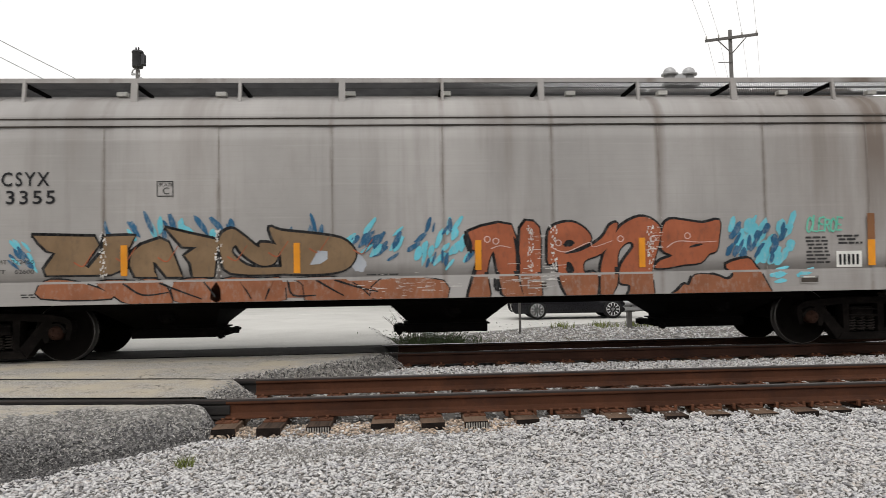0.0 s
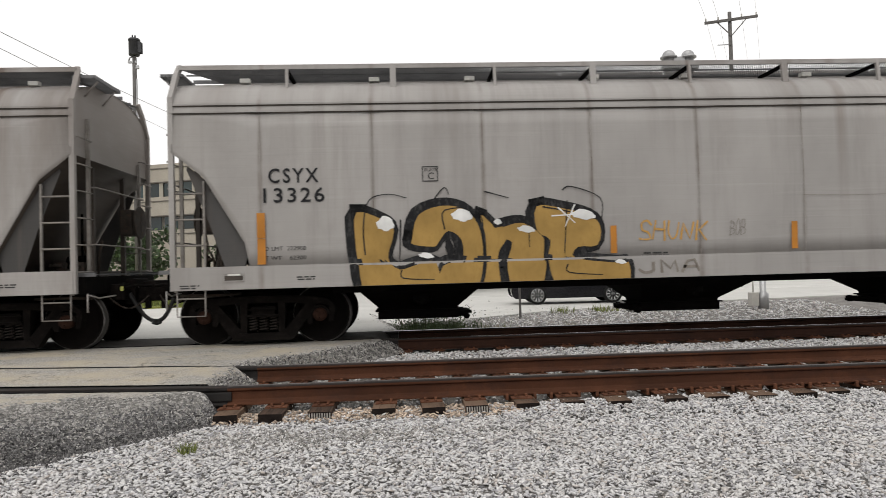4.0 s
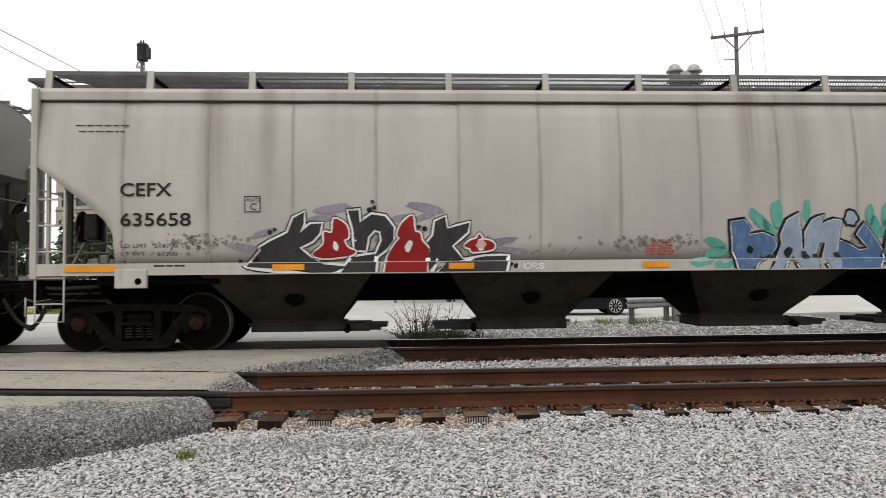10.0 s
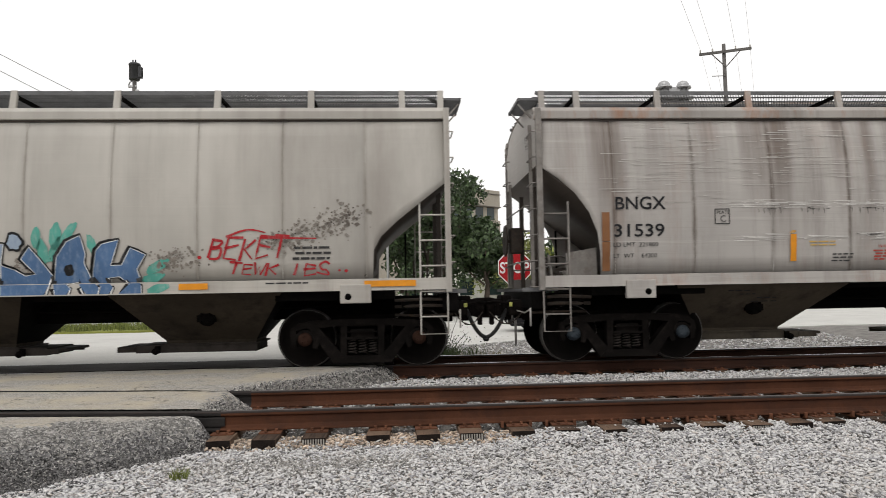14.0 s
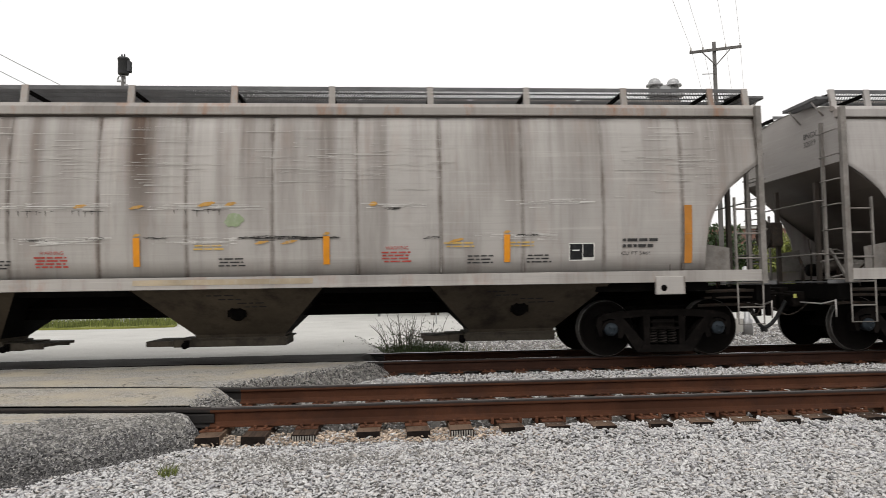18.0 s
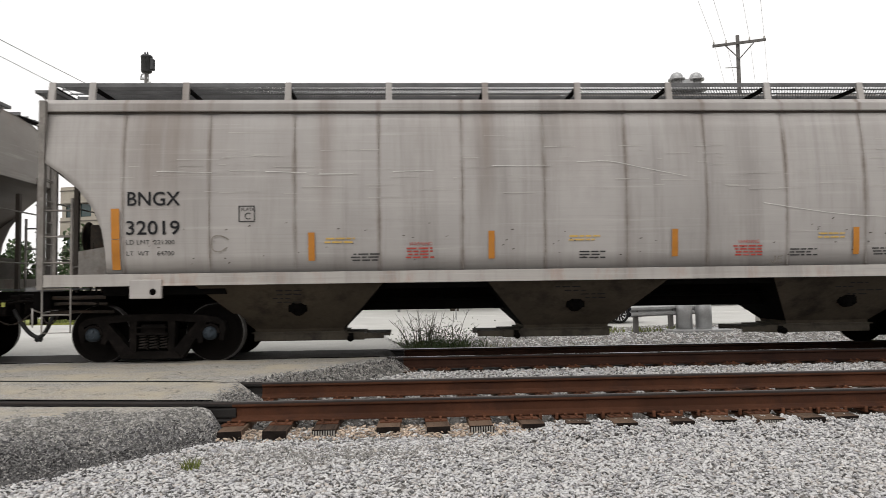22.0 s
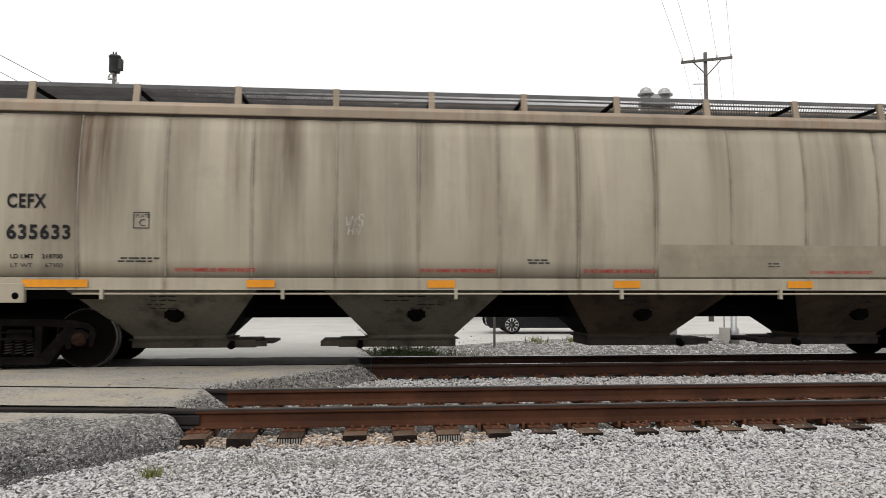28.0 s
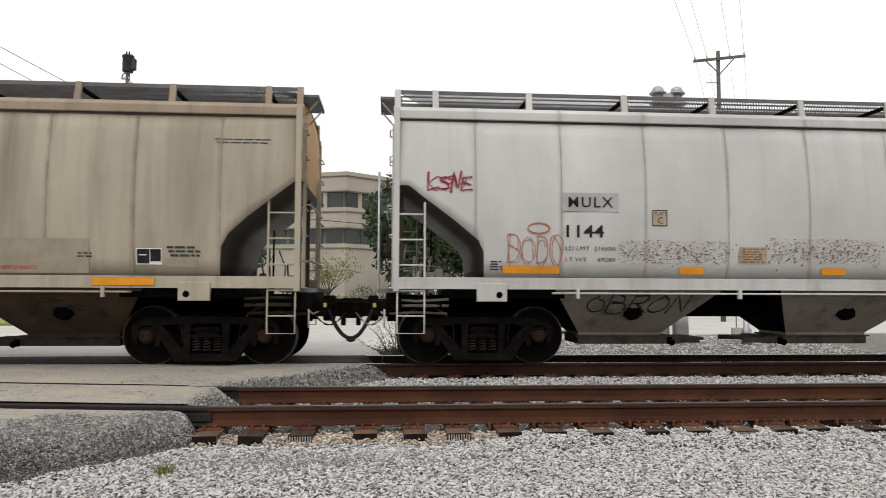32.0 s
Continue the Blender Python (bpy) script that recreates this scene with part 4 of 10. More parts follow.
def truck_meshes():
    """Meshes that all trucks share: side frame, spring, wheelset, bolster."""
    out = {}
    bm = bmesh.new()
    y0, y1 = -0.09, 0.09
    top = [(0.36, 0.755), (0.80, 0.73), (1.00, 0.69), (1.09, 0.62)]
    low = [(1.02, 0.58), (0.90, 0.62), (0.74, 0.615), (0.34, 0.65)]
    prism(bm, [(-a, b) for a, b in top[::-1]] + top + low + [(-a, b) for a, b in low[::-1]], y0, y1)
    for s in (-1, 1):
        # diagonal, column, and the two jaws that hold the bearing
        prism(bm, [(s * 0.84, 0.64), (s * 0.68, 0.64), (s * 0.33, 0.23), (s * 0.33, 0.08), (s * 0.46, 0.09)], y0, y1)
        prism(bm, [(s * 0.345, 0.67), (s * 0.235, 0.67), (s * 0.245, 0.17), (s * 0.335, 0.17)], y0, y1)
        prism(bm, [(s * 1.09, 0.63), (s * 1.11, 0.52), (s * 1.07, 0.34), (s * 1.01, 0.34), (s * 1.02, 0.60)], y0, y1)
        prism(bm, [(s * 0.76, 0.63), (s * 0.765, 0.32), (s * 0.70, 0.30), (s * 0.64, 0.44), (s * 0.68, 0.63)], y0, y1)
        # adaptor arch over the bearing
        arch = [(s * 0.88 + 0.15 * math.cos(k * math.pi / 8), 0.452 + 0.15 * math.sin(k * math.pi / 8)) for k in range(9)]
        arch += [(s * 0.88 + 0.11 * math.cos(k * math.pi / 8), 0.452 + 0.11 * math.sin(k * math.pi / 8)) for k in range(8, -1, -1)]
        prism(bm, arch, y0 - 0.03, y1)
    prism(bm, [(-0.46, 0.08), (0.46, 0.08), (0.36, 0.19), (-0.36, 0.19)], y0 - 0.02, y1 + 0.02)
    prism(bm, [(-0.24, 0.44), (0.24, 0.44), (0.24, 0.475), (-0.24, 0.475)], y0 - 0.03, y1)
    prism(bm, [(-0.22, 0.545), (0.22, 0.545), (0.22, 0.565), (-0.22, 0.565)], y0 - 0.02, y1)
    bmesh.ops.recalc_face_normals(bm, faces=bm.faces)
    out["side_frame"] = bm, M["frame"]
    bm = bmesh.new()
    for x in (-0.16, 0.0, 0.16):
        pts = [(x + 0.062 * math.cos(a * 0.9), 0.062 * math.sin(a * 0.9), 0.215 + a * 0.0062) for a in range(0, 36)]
        tube(bm, pts, 0.013, 5)
    out["spring"] = bm, M["spring"]
    bm = bmesh.new()
    soft_box(bm, -0.19, 0.19, -1.06, 1.06, 0.44, 0.60, 0.03)
    soft_box(bm, -0.26, 0.26, -0.35, 0.35, 0.55, 0.74, 0.04)
    # brake beams, with solid blocks added so the space between the wheels stays dark
    for x in (-0.42, 0.42):
        soft_box(bm, x - 0.13, x + 0.13, -0.74, 0.74, 0.22, 0.50, 0.02)
    soft_box(bm, -0.42, 0.42, -0.70, 0.70, 0.17, 0.46, 0.03)
    soft_box(bm, -0.9, 0.9, -0.3, 0.3, 0.5, 0.8, 0.03)
    out["bolster"] = bm, M["frame"]
    bm = bmesh.new()
    for s in (-1, 1):
        prof = [(0.09, 0.0), (0.11, 0.02), (0.33, 0.045), (0.375, 0.03), (0.40, -0.005), (0.442, -0.005), (0.453, -0.002), (0.453, 0.012), (0.455, 0.085), (0.47, 0.10), (0.482, 0.115), (0.475, 0.128), (0.40, 0.13), (0.37, 0.11), (0.12, 0.115), (0.09, 0.11)]
        prof = [(r, -a * s * -1 if s > 0 else a) for r, a in prof] if s < 0 else [(r, -a) for r, a in prof]
        mats = [0, 0, 0, 0, 0, 1, 1, 1, 1, 0, 0, 0, 0, 0, 0]
        lathe(bm, prof, (0, s * 0.81, 0), "y", 40, mats=mats)
    tube(bm, [(0, -0.98, 0), (0, 0.98, 0)], 0.085, 14)
    bmesh.ops.recalc_face_normals(bm, faces=bm.faces)
    out["wheelset"] = bm, (M["wheel"], M["tread"])
    for name, cm in (("bearing_cap", M["cap_rust"]), ("grey_bearing_cap", M["cap_blue"])):
        bm = bmesh.new()
        for s in (-1,):
            prof = [(0.0, -0.175), (0.06, -0.175), (0.075, -0.165), (0.105, -0.15), (0.105, -0.03), (0.09, -0.02)]
            lathe(bm, [(r, a if s < 0 else -a) for r, a in prof], (0, s * 0.98, 0), "y", 20)
            for k in range(3):
                c, d = 0.055 * math.cos(k * 2.094), 0.055 * math.sin(k * 2.094)
                lathe(bm, [(0.0, -0.192 * -s), (0.017, -0.19 * -s), (0.017, -0.17 * -s)], (c, s * 0.98, d), "y", 6)
        bmesh.ops.recalc_face_normals(bm, faces=bm.faces)
        out[name] = bm, cm
    made = {}
    for name, (bm, mats) in out.items():
        me = bpy.data.meshes.new(name)
        bm.to_mesh(me)
        bm.free()
        for m in mats if isinstance(mats, tuple) else (mats,):
            me.materials.append(m)
        made[name] = me
    return made


TRUCK = truck_meshes()
WHEELS = []
AXLE_Z = 0.452


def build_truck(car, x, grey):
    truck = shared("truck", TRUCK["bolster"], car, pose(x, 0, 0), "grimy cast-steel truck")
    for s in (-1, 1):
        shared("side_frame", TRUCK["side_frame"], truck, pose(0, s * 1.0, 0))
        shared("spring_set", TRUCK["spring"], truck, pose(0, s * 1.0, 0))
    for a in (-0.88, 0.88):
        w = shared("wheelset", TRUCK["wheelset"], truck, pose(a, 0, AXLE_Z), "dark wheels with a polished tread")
        c = shared("bearing_cap", TRUCK["grey_bearing_cap" if grey else "bearing_cap"], truck, pose(a, 0, AXLE_Z), "blue-grey bearing cap" if grey else "rusty bearing cap")
        WHEELS.append((w, a))
        WHEELS.append((c, a))
        shared("bearing_cap", TRUCK["grey_bearing_cap" if grey else "bearing_cap"], truck, pose(a, 0, AXLE_Z, 0, 0, 180))


def ladder(car, xs, y, z0, z1, rungs, material, r=0.016, stile=0.03):
    """Stiles at the two xs from z0 to z1 with rungs between; drawn as one frame and single rungs."""
    bm = bmesh.new()
    for x in xs:
        beam(bm, (x, y, z0), (x, y, z1), stile, stile * 1.6)
    lad = part("ladder", bm, material, car)
    for z in rungs:
        bm = bmesh.new()
        tube(bm, [(xs[0], y - 0.01, z), (xs[1], y - 0.01, z)], r, 6)
        part("rung", bm, material, lad)
    return lad


def build_end(car, spec, right):
    """What stands at one end of a car: posts, ladders, platform, brake gear, coupler, hoses."""
    L, paint_m, light = spec["L"], spec["paint"], spec["paint"]
    X = (lambda v: L - v) if right else (lambda v: v)
    zt, zs0, zs1 = spec["top"], spec["sill"][0], spec["sill"][1]
    side = spec["side"]
    d = 1 if right else -1
    for s in (-1, 1):
        y = s * 1.53
        bm = bmesh.new()
        if spec["kind"] == "A":
            # a round-cornered grab pipe that runs from the sill up over the roof edge
            beam(bm, (X(0.0), y, zs0), (X(0.0), y, 3.75), 0.075, 0.075)
            beam(bm, (X(0.0), y, 3.72), (X(0.02), s * 1.30, 4.14), 0.075, 0.075)
            beam(bm, (X(0.02), s * 1.31, 4.12), (X(0.05), s * 1.20, 4.30), 0.07, 0.07)
        else:
            beam(bm, (X(0.03), y, zs0 - 0.05), (X(0.03), y, zt), 0.085, 0.085)
        part("corner_post", bm, spec["post"], car)
        lo, inner = (0.52, 0.46) if spec["kind"] != "A" else (0.50, 0.46)
        ladder(car, (X(0.03), X(inner)), y - s * 0.01 - 0.0, zs0 - 0.02, 2.50, [1.16 + 0.385 * k for k in range(4)], spec["ladder"], 0.015, 0.028)
        # stirrup steps below the sill
        bm = bmesh.new()
        tube(bm, [(X(0.05), y, zs0 + 0.1), (X(0.05), y, lo), (X(inner), y, lo), (X(inner), y, zs0 + 0.1)], 0.014, 6)
        tube(bm, [(X(0.05), y, lo + 0.26), (X(inner), y, lo + 0.26)], 0.013, 6)
        part("stirrup_step", bm, spec["ladder"], car)
        # end ladder across the end wall
        xe = X(-0.07)
        for k in range(8):
            z = 1.2 + 0.40 * k
            if z < zt - 0.1:
                bm = bmesh.new()
                tube(bm, [(X(0.0), s * 1.50, z), (xe, s * 1.50, z), (xe, s * 1.05, z), (X(0.0), s * 1.05, z)], 0.012, 5)
                part("end_rung", bm, spec["ladder"], car)
        bm = bmesh.new()
        beam(bm, (X(-0.01), s * 1.04, zs0), (X(-0.01), s * 1.04, zt - 0.15 if s < 0 else 3.15), 0.05, 0.05)
        part("end_stile", bm, spec["ladder"], car)
    # hand rails across the end, bent outwards
    for z in (1.62, 2.50):
        bm = bmesh.new()
        tube(bm, [(X(-0.03), -1.04, z), (X(-0.10), -1.0, z), (X(-0.10), 1.0, z), (X(-0.03), 1.04, z)], 0.013, 6)
        part("end_handrail", bm, spec["ladder"], car)
    # slender posts that carry the slope sheet
    for y in (-0.62, 0.62):
        bm = bmesh.new()
        beam(bm, (X(0.12), y, zs0 - 0.1), (X(0.12), y, 2.86), 0.07, 0.07)
        part("end_strut", bm, M["slope_dark"], car)
    bm = bmesh.new()
    beam(bm, (X(0.66), 0.25, zs0 - 0.1), (X(0.66), 0.25, 2.2), 0.03, 0.03)
    part("brake_pipe_bracket", bm, M["black"], car)
    # gusset plates stand beside the slope sheet
    nt = spec["notch"]
    if spec["kind"] == "A":
        inner = [(0.74, 1.21), (0.52, 1.87), (0.20, 2.68)]
        outer = [(0.22, 2.73), (0.46, 2.53), (1.10, 1.45), (1.03, 1.21)]
    for s in (-1, 1):
        bm = bmesh.new()
        if spec["kind"] != "A":
            if nt is not NOTCH_R:
                bm.free()
                continue
            # only a low web plate over the sill
            prism(bm, [(X(0.95), 1.37), (X(0.46), 1.37), (X(0.46), 1.72), (X(0.945), 1.80)], s * 1.30 - 0.006, s * 1.30 + 0.006)
            part("web_plate", bm, M["ladder_iron"], car)
            continue
        prism(bm, [(X(a), b) for a, b in outer + inner], s * 1.47 - 0.006, s * 1.47 + 0.006)
        part("gusset_plate", bm, spec["gusset"], car)
    deck_rigging(car, X, int(L * 100) + right, spec.get("rig", M["rigging"]))
    # platform and end sill
    bm = bmesh.new()
    soft_box(bm, min(X(-0.12), X(0.12)), max(X(-0.12), X(0.12)), -1.45, 1.45, 0.86, 1.13, 0.02)
    part("end_sill", bm, M["black"], car)
    bm = bmesh.new()
    a, b = sorted((X(-0.25), X(0.30)))
    grate(bm, a, b, -1.4, 1.4, 1.16, 0.12)
    part("end_platform", bm, M["grating"], car)
    # overhanging roof walk at the end, with its braces
    bm = bmesh.new()
    a, b = sorted((X(-0.22), X(0.10)))
    zw = spec["walk"] - 0.10
    for x in (a, b):
        beam(bm, (x, -1.27, zw), (x, -0.30, zw), 0.018, 0.05)
    for k in range(21):
        y = -1.27 + 0.97 * k / 20
        beam(bm, (a, y, zw), (b, y, zw), 0.02 if k in (0, 20) else 0.008, 0.04)
    part("end_walkway", bm, M["grating"], car)
    for y in (-1.1, -0.45):
        bm = bmesh.new()
        tube(bm, [(X(-0.20), y, spec["walk"] - 0.13), (X(0.0), y, spec["walk"] - 0.36)], 0.014, 6)
        part("walkway_brace", bm, paint_m, car)
    # coupler: shank, knuckle and the drooping air hose
    bm = bmesh.new()
    soft_box(bm, min(X(-0.55), X(0.9)), max(X(-0.55), X(0.9)), -0.16, 0.16, 0.73, 1.02, 0.03)
    soft_box(bm, min(X(-0.76), X(-0.5)), max(X(-0.76), X(-0.5)), -0.20, 0.20, 0.70, 1.04, 0.06)
    soft_box(bm, min(X(-0.42), X(-0.25)), max(X(-0.42), X(-0.25)), -0.30, 0.30, 0.66, 1.08, 0.03)
    soft_box(bm, min(X(-0.34), X(-0.05)), max(X(-0.34), X(-0.05)), -0.55, 0.55, 0.74, 1.0, 0.04)
    soft_box(bm, min(X(-0.62), X(-0.54)), max(X(-0.62), X(-0.54)), -0.24, -0.12, 0.58, 0.74, 0.02)
    tube(bm, [(X(-0.3), -0.5, 0.93), (X(-0.5), -0.42, 0.97), (X(-0.68), -0.3, 0.95)], 0.025, 6)
    part("coupler", bm, M["frame"], car)
    bm = bmesh.new()
    soft_box(bm, min(X(-0.33), X(-0.28)), max(X(-0.33), X(-0.28)), -0.575, -0.56, 0.89, 0.96, 0.004)
    part("yellow_tag", bm, M["yellow_tag"], car)
    bm = bmesh.new()
    pts = []
    for k in range(13):
        q = k / 12
        pts.append((X(-0.34 - 0.36 * q ** 1.3), -0.34 + 0.16 * q, 0.84 - 0.47 * math.sin(q * math.pi * 0.5) ** 1.3))
    tube(bm, pts, 0.034, 8)
    tube(bm, [(X(-0.64), -0.19, 0.36), (X(-0.72), -0.17, 0.33)], 0.038, 8)
    part("air_hose", bm, M["hose"], car)
    bm = bmesh.new()
    tube(bm, [(X(-0.14), -1.42, 0.86), (X(-0.17), -1.1, 0.80), (X(-0.20), -0.5, 0.82), (X(-0.45), -0.1, 0.95)], 0.012, 6)
    tube(bm, [(X(-0.14), -1.42, 0.88), (X(-0.14), -1.42, 0.60)], 0.013, 6)
    part("uncoupling_lever", bm, spec["iron"], car)
    if spec.get("brake_end", True) and not right or spec["kind"] == "A" and right:
        bm = bmesh.new()
        lathe(bm, [(0.26, -0.012), (0.28, -0.012), (0.29, 0.0), (0.28, 0.012), (0.26, 0.012)], (X(-0.20), 0.55, 2.05), "x", 24)
        for k in range(5):
            a = k * 2 * math.pi / 5
            beam(bm, (X(-0.20), 0.55, 2.05), (X(-0.20), 0.55 + 0.27 * math.cos(a), 2.05 + 0.27 * math.sin(a)), 0.03, 0.015)
        tube(bm, [(X(-0.22), 0.55, 2.05), (X(0.12), 0.55, 2.05)], 0.03, 8)
        part("brake_wheel", bm, M["rigging"], car)
        bm = bmesh.new()
        soft_box(bm, min(X(-0.12), X(0.10)), max(X(-0.12), X(0.10)), 0.40, 0.70, 1.82, 2.28, 0.03)
        part("brake_housing", bm, M["rigging"], car)
        if spec["kind"] != "A":
            brake_gear(car, X)
        bm = bmesh.new()
        lathe(bm, [(0.0, -0.22), (0.11, -0.20), (0.12, 0.0), (0.11, 0.20), (0.0, 0.22)], (X(0.78), 0.45, 1.38), "x", 18)
        part("air_reservoir", bm, M["black"], car)


def deck_rigging(car, X, seed, material):
    """Rods, pipes and brackets crowded on the deck under a slope sheet and round the coupler."""
    rng = random.Random(seed)
    for k in range(4):
        x, y = rng.uniform(0.10, 0.62), rng.uniform(-1.05, 0.2)
        top = rng.uniform(1.55, 2.15) - 0.45 * x
        bm = bmesh.new()
        tube(bm, [(X(x), y, 1.08), (X(x + rng.uniform(-0.05, 0.05)), y, top * 0.6 + 0.45), (X(x + rng.uniform(-0.1, 0.1)), y + rng.uniform(-0.05, 0.05), top)], rng.uniform(0.012, 0.024), 6)
        part("brake_rod", bm, material, car)
    for k in range(3):
        x, y, z = rng.uniform(0.15, 0.75), rng.uniform(-1.15, -0.4), rng.uniform(1.17, 1.24)
        bm = bmesh.new()
        w, h = rng.uniform(0.05, 0.12), rng.uniform(0.08, 0.2)
        soft_box(bm, *sorted((X(x), X(x + w))), y, y + 0.12, z - 0.06, z + h, 0.015)
        tube(bm, [(X(x + w / 2), y - 0.01, z + h * 0.6), (X(x + w / 2 + 0.1), y - 0.06, z + h * 0.6)], 0.03, 8)
        part("valve_body", bm, material, car)
    for z, y in ((1.03, -1.36), (0.93, -1.30), (0.80, -1.05)):
        bm = bmesh.new()
        tube(bm, [(X(-0.06), y, z), (X(0.35), y, z + rng.uniform(-0.03, 0.03)), (X(0.85), y + 0.1, z)], rng.uniform(0.016, 0.03), 6)
        part("under_pipe", bm, material, car)
    bm = bmesh.new()
    for y in (-0.42, 0.42):
        soft_box(bm, *sorted((X(-0.10), X(0.55))), y - 0.05, y + 0.05, 0.66, 0.98, 0.02)
    soft_box(bm, *sorted((X(0.25), X(0.75))), -1.25, 1.25, 0.90, 1.04, 0.02)
    part("deck_bracket", bm, M["black"], car)
    bm = bmesh.new()
    for k in range(9):
        a, b = k / 9, (k + 1) / 9
        f = lambda q: (X(-0.12 - 0.5 * q), -0.62 + 0.35 * q, 0.80 - 0.20 * math.sin(q * math.pi))
        tube(bm, [f(a), f(b)], 0.016 if k % 2 else 0.010, 6)
    part("safety_chain", bm, material, car)


def brake_gear(car, X):
    """Valves, a brake cylinder and rods on the deck under the slope sheet."""
    bm = bmesh.new()
    soft_box(bm, *sorted((X(0.50), X(0.66))), -0.86, -0.66, 1.24, 1.46, 0.02)
    soft_box(bm, *sorted((X(0.66), X(0.80))), -0.82, -0.68, 1.30, 1.52, 0.03)
    lathe(bm, [(0.0, -0.10), (0.07, -0.09), (0.08, 0.0), (0.07, 0.09), (0.0, 0.10)], (X(0.86), -0.74, 1.36), "z", 14)
    part("control_valve", bm, M["ladder_iron"], car, "grimy brake control valve")
    bm = bmesh.new()
    lathe(bm, [(0.0, -0.20), (0.10, -0.19), (0.11, 0.12), (0.06, 0.16), (0.02, 0.17), (0.018, 0.36), (0.0, 0.36)], (X(0.62), -0.25, 1.42), "x", 16)
    part("brake_cylinder", bm, M["slope_dark"], car, "rusty brake cylinder")
    for k, (z, y) in enumerate(((1.28, -0.95), (1.55, -0.70), (1.70, -0.45))):
        bm = bmesh.new()
        tube(bm, [(X(0.10), y, z - 0.05), (X(0.38), y, z), (X(0.60), y + 0.05, z + 0.02), (X(0.92), y + 0.1, z - 0.06 * k)], 0.016, 6)
        part("air_pipe", bm, M["ladder_iron"], car)
    bm = bmesh.new()
    beam(bm, (X(0.30), -1.1, 1.2), (X(0.34), -0.6, 1.72), 0.035, 0.035)
    part("brake_lever", bm, M["ladder_iron"], car)


BAY_OUT = 0.45  # half the width of an outlet across the car


def bay_depth(z, top, low):
    """How far from the car's middle the sloping front of a bay lies at height z."""
    return BAY_OUT + (z - low - 0.06) / (top - low - 0.06) * (1.42 - BAY_OUT)


def build_bay(car, x, top, spec, half_top, half_low, low=0.42, d=1):
    bm = bmesh.new()
    zt, w = top, BAY_OUT
    t = [(x - half_top, -1.42, zt), (x + half_top, -1.42, zt), (x + half_top, 1.42, zt), (x - half_top, 1.42, zt)]
    m = [(x - half_low - 0.02, -w, low + 0.06), (x + half_low + 0.02, -w, low + 0.06), (x + half_low + 0.02, w, low + 0.06), (x - half_low - 0.02, w, low + 0.06)]
    hexa(bm, m + t)
    bm.normal_update()
    # end faces and underside take black: the shade between bays as colour
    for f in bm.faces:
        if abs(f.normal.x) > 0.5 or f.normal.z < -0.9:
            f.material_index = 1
    hexa(bm, [(x - half_low, -w + 0.02, low), (x + half_low, -w + 0.02, low), (x + half_low, w - 0.02, low), (x - half_low, w - 0.02, low)] + m)
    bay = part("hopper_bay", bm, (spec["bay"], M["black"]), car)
    # a flange round the neck, then the gate in its frame
    bm = bmesh.new()
    soft_box(bm, x - half_low - 0.07, x + half_low + 0.07, -w - 0.05, w + 0.05, low - 0.012, low + 0.012, 0.004)
    part("neck_flange", bm, spec["gate"], bay)
    bm = bmesh.new()
    reach = spec.get("gate_reach", 0.03)
    a, b = sorted((x - d * (half_low + 0.03), x + d * (half_low + reach)))
    soft_box(bm, a, b, -w - 0.015, w + 0.015, low - 0.135, low - 0.012, 0.012)
    gate = part("outlet_gate", bm, spec["gate"], bay)
    bm = bmesh.new()
    a, b = sorted((x + d * (half_low + reach), x + d * (half_low + (0.24 if spec["kind"] == "A" else 0.78 if reach > 0.1 else 0.68))))
    soft_box(bm, a, b, -w + 0.03, w - 0.03, low - 0.075, low - 0.03, 0.008)
    for y in (-w - 0.01, w + 0.01):
        beam(bm, (a, y, low - 0.075), (b - 0.1 * (d > 0), y, low - 0.075), 0.03, 0.085)
    part("gate_slide", bm, spec["gate"], bay)
    bm = bmesh.new()
    xa = x + d * (half_low + 0.14)
    tube(bm, [(xa, -w - 0.16, low - 0.10), (xa, w + 0.16, low - 0.10)], 0.028, 8)
    lathe(bm, [(0.0, -0.03), (0.05, -0.03), (0.055, 0.0), (0.05, 0.03), (0.0, 0.03)], (xa, -w - 0.15, low - 0.10), "y", 12)
    for y in (-w - 0.05, w + 0.05):
        soft_box(bm, xa - 0.04, xa + 0.04, y - 0.02, y + 0.02, low - 0.14, low - 0.02, 0.006)
    part("gate_shaft", bm, M["black"], bay)
    # the vibrator bracket on the sloping front
    zp = (zt + low) / 2 + 0.02
    yp = -bay_depth(zp, zt, low)
    bm = bmesh.new()
    lathe(bm, [(0.0, -0.10), (0.10, -0.095), (0.115, -0.08), (0.13, 0.04)], (x + 0.05, yp, zp), "y", 16)
    for k in range(4):
        lathe(bm, [(0.0, -0.125), (0.022, -0.12), (0.022, -0.07)], (x + 0.05 + 0.085 * math.cos(k * 1.571 + 0.785), yp, zp + 0.085 * math.sin(k * 1.571 + 0.785)), "y", 6)
    box(bm, x - 0.09, x + 0.19, yp - 0.06, yp + 0.03, zp - 0.06, zp + 0.06)
    part("vibrator_pad", bm, M["black"], bay)


def on_side(spec, x, z, lift=0.004):
    """A place on the car's side towards the viewer, a little proud of the sheet."""
    if z < spec["sill"][1] - 0.01:
        return (x, -(spec["sill_y"] + lift), z)
    return (x, -(half_width(spec["side"], z) + lift + 0.004), z)


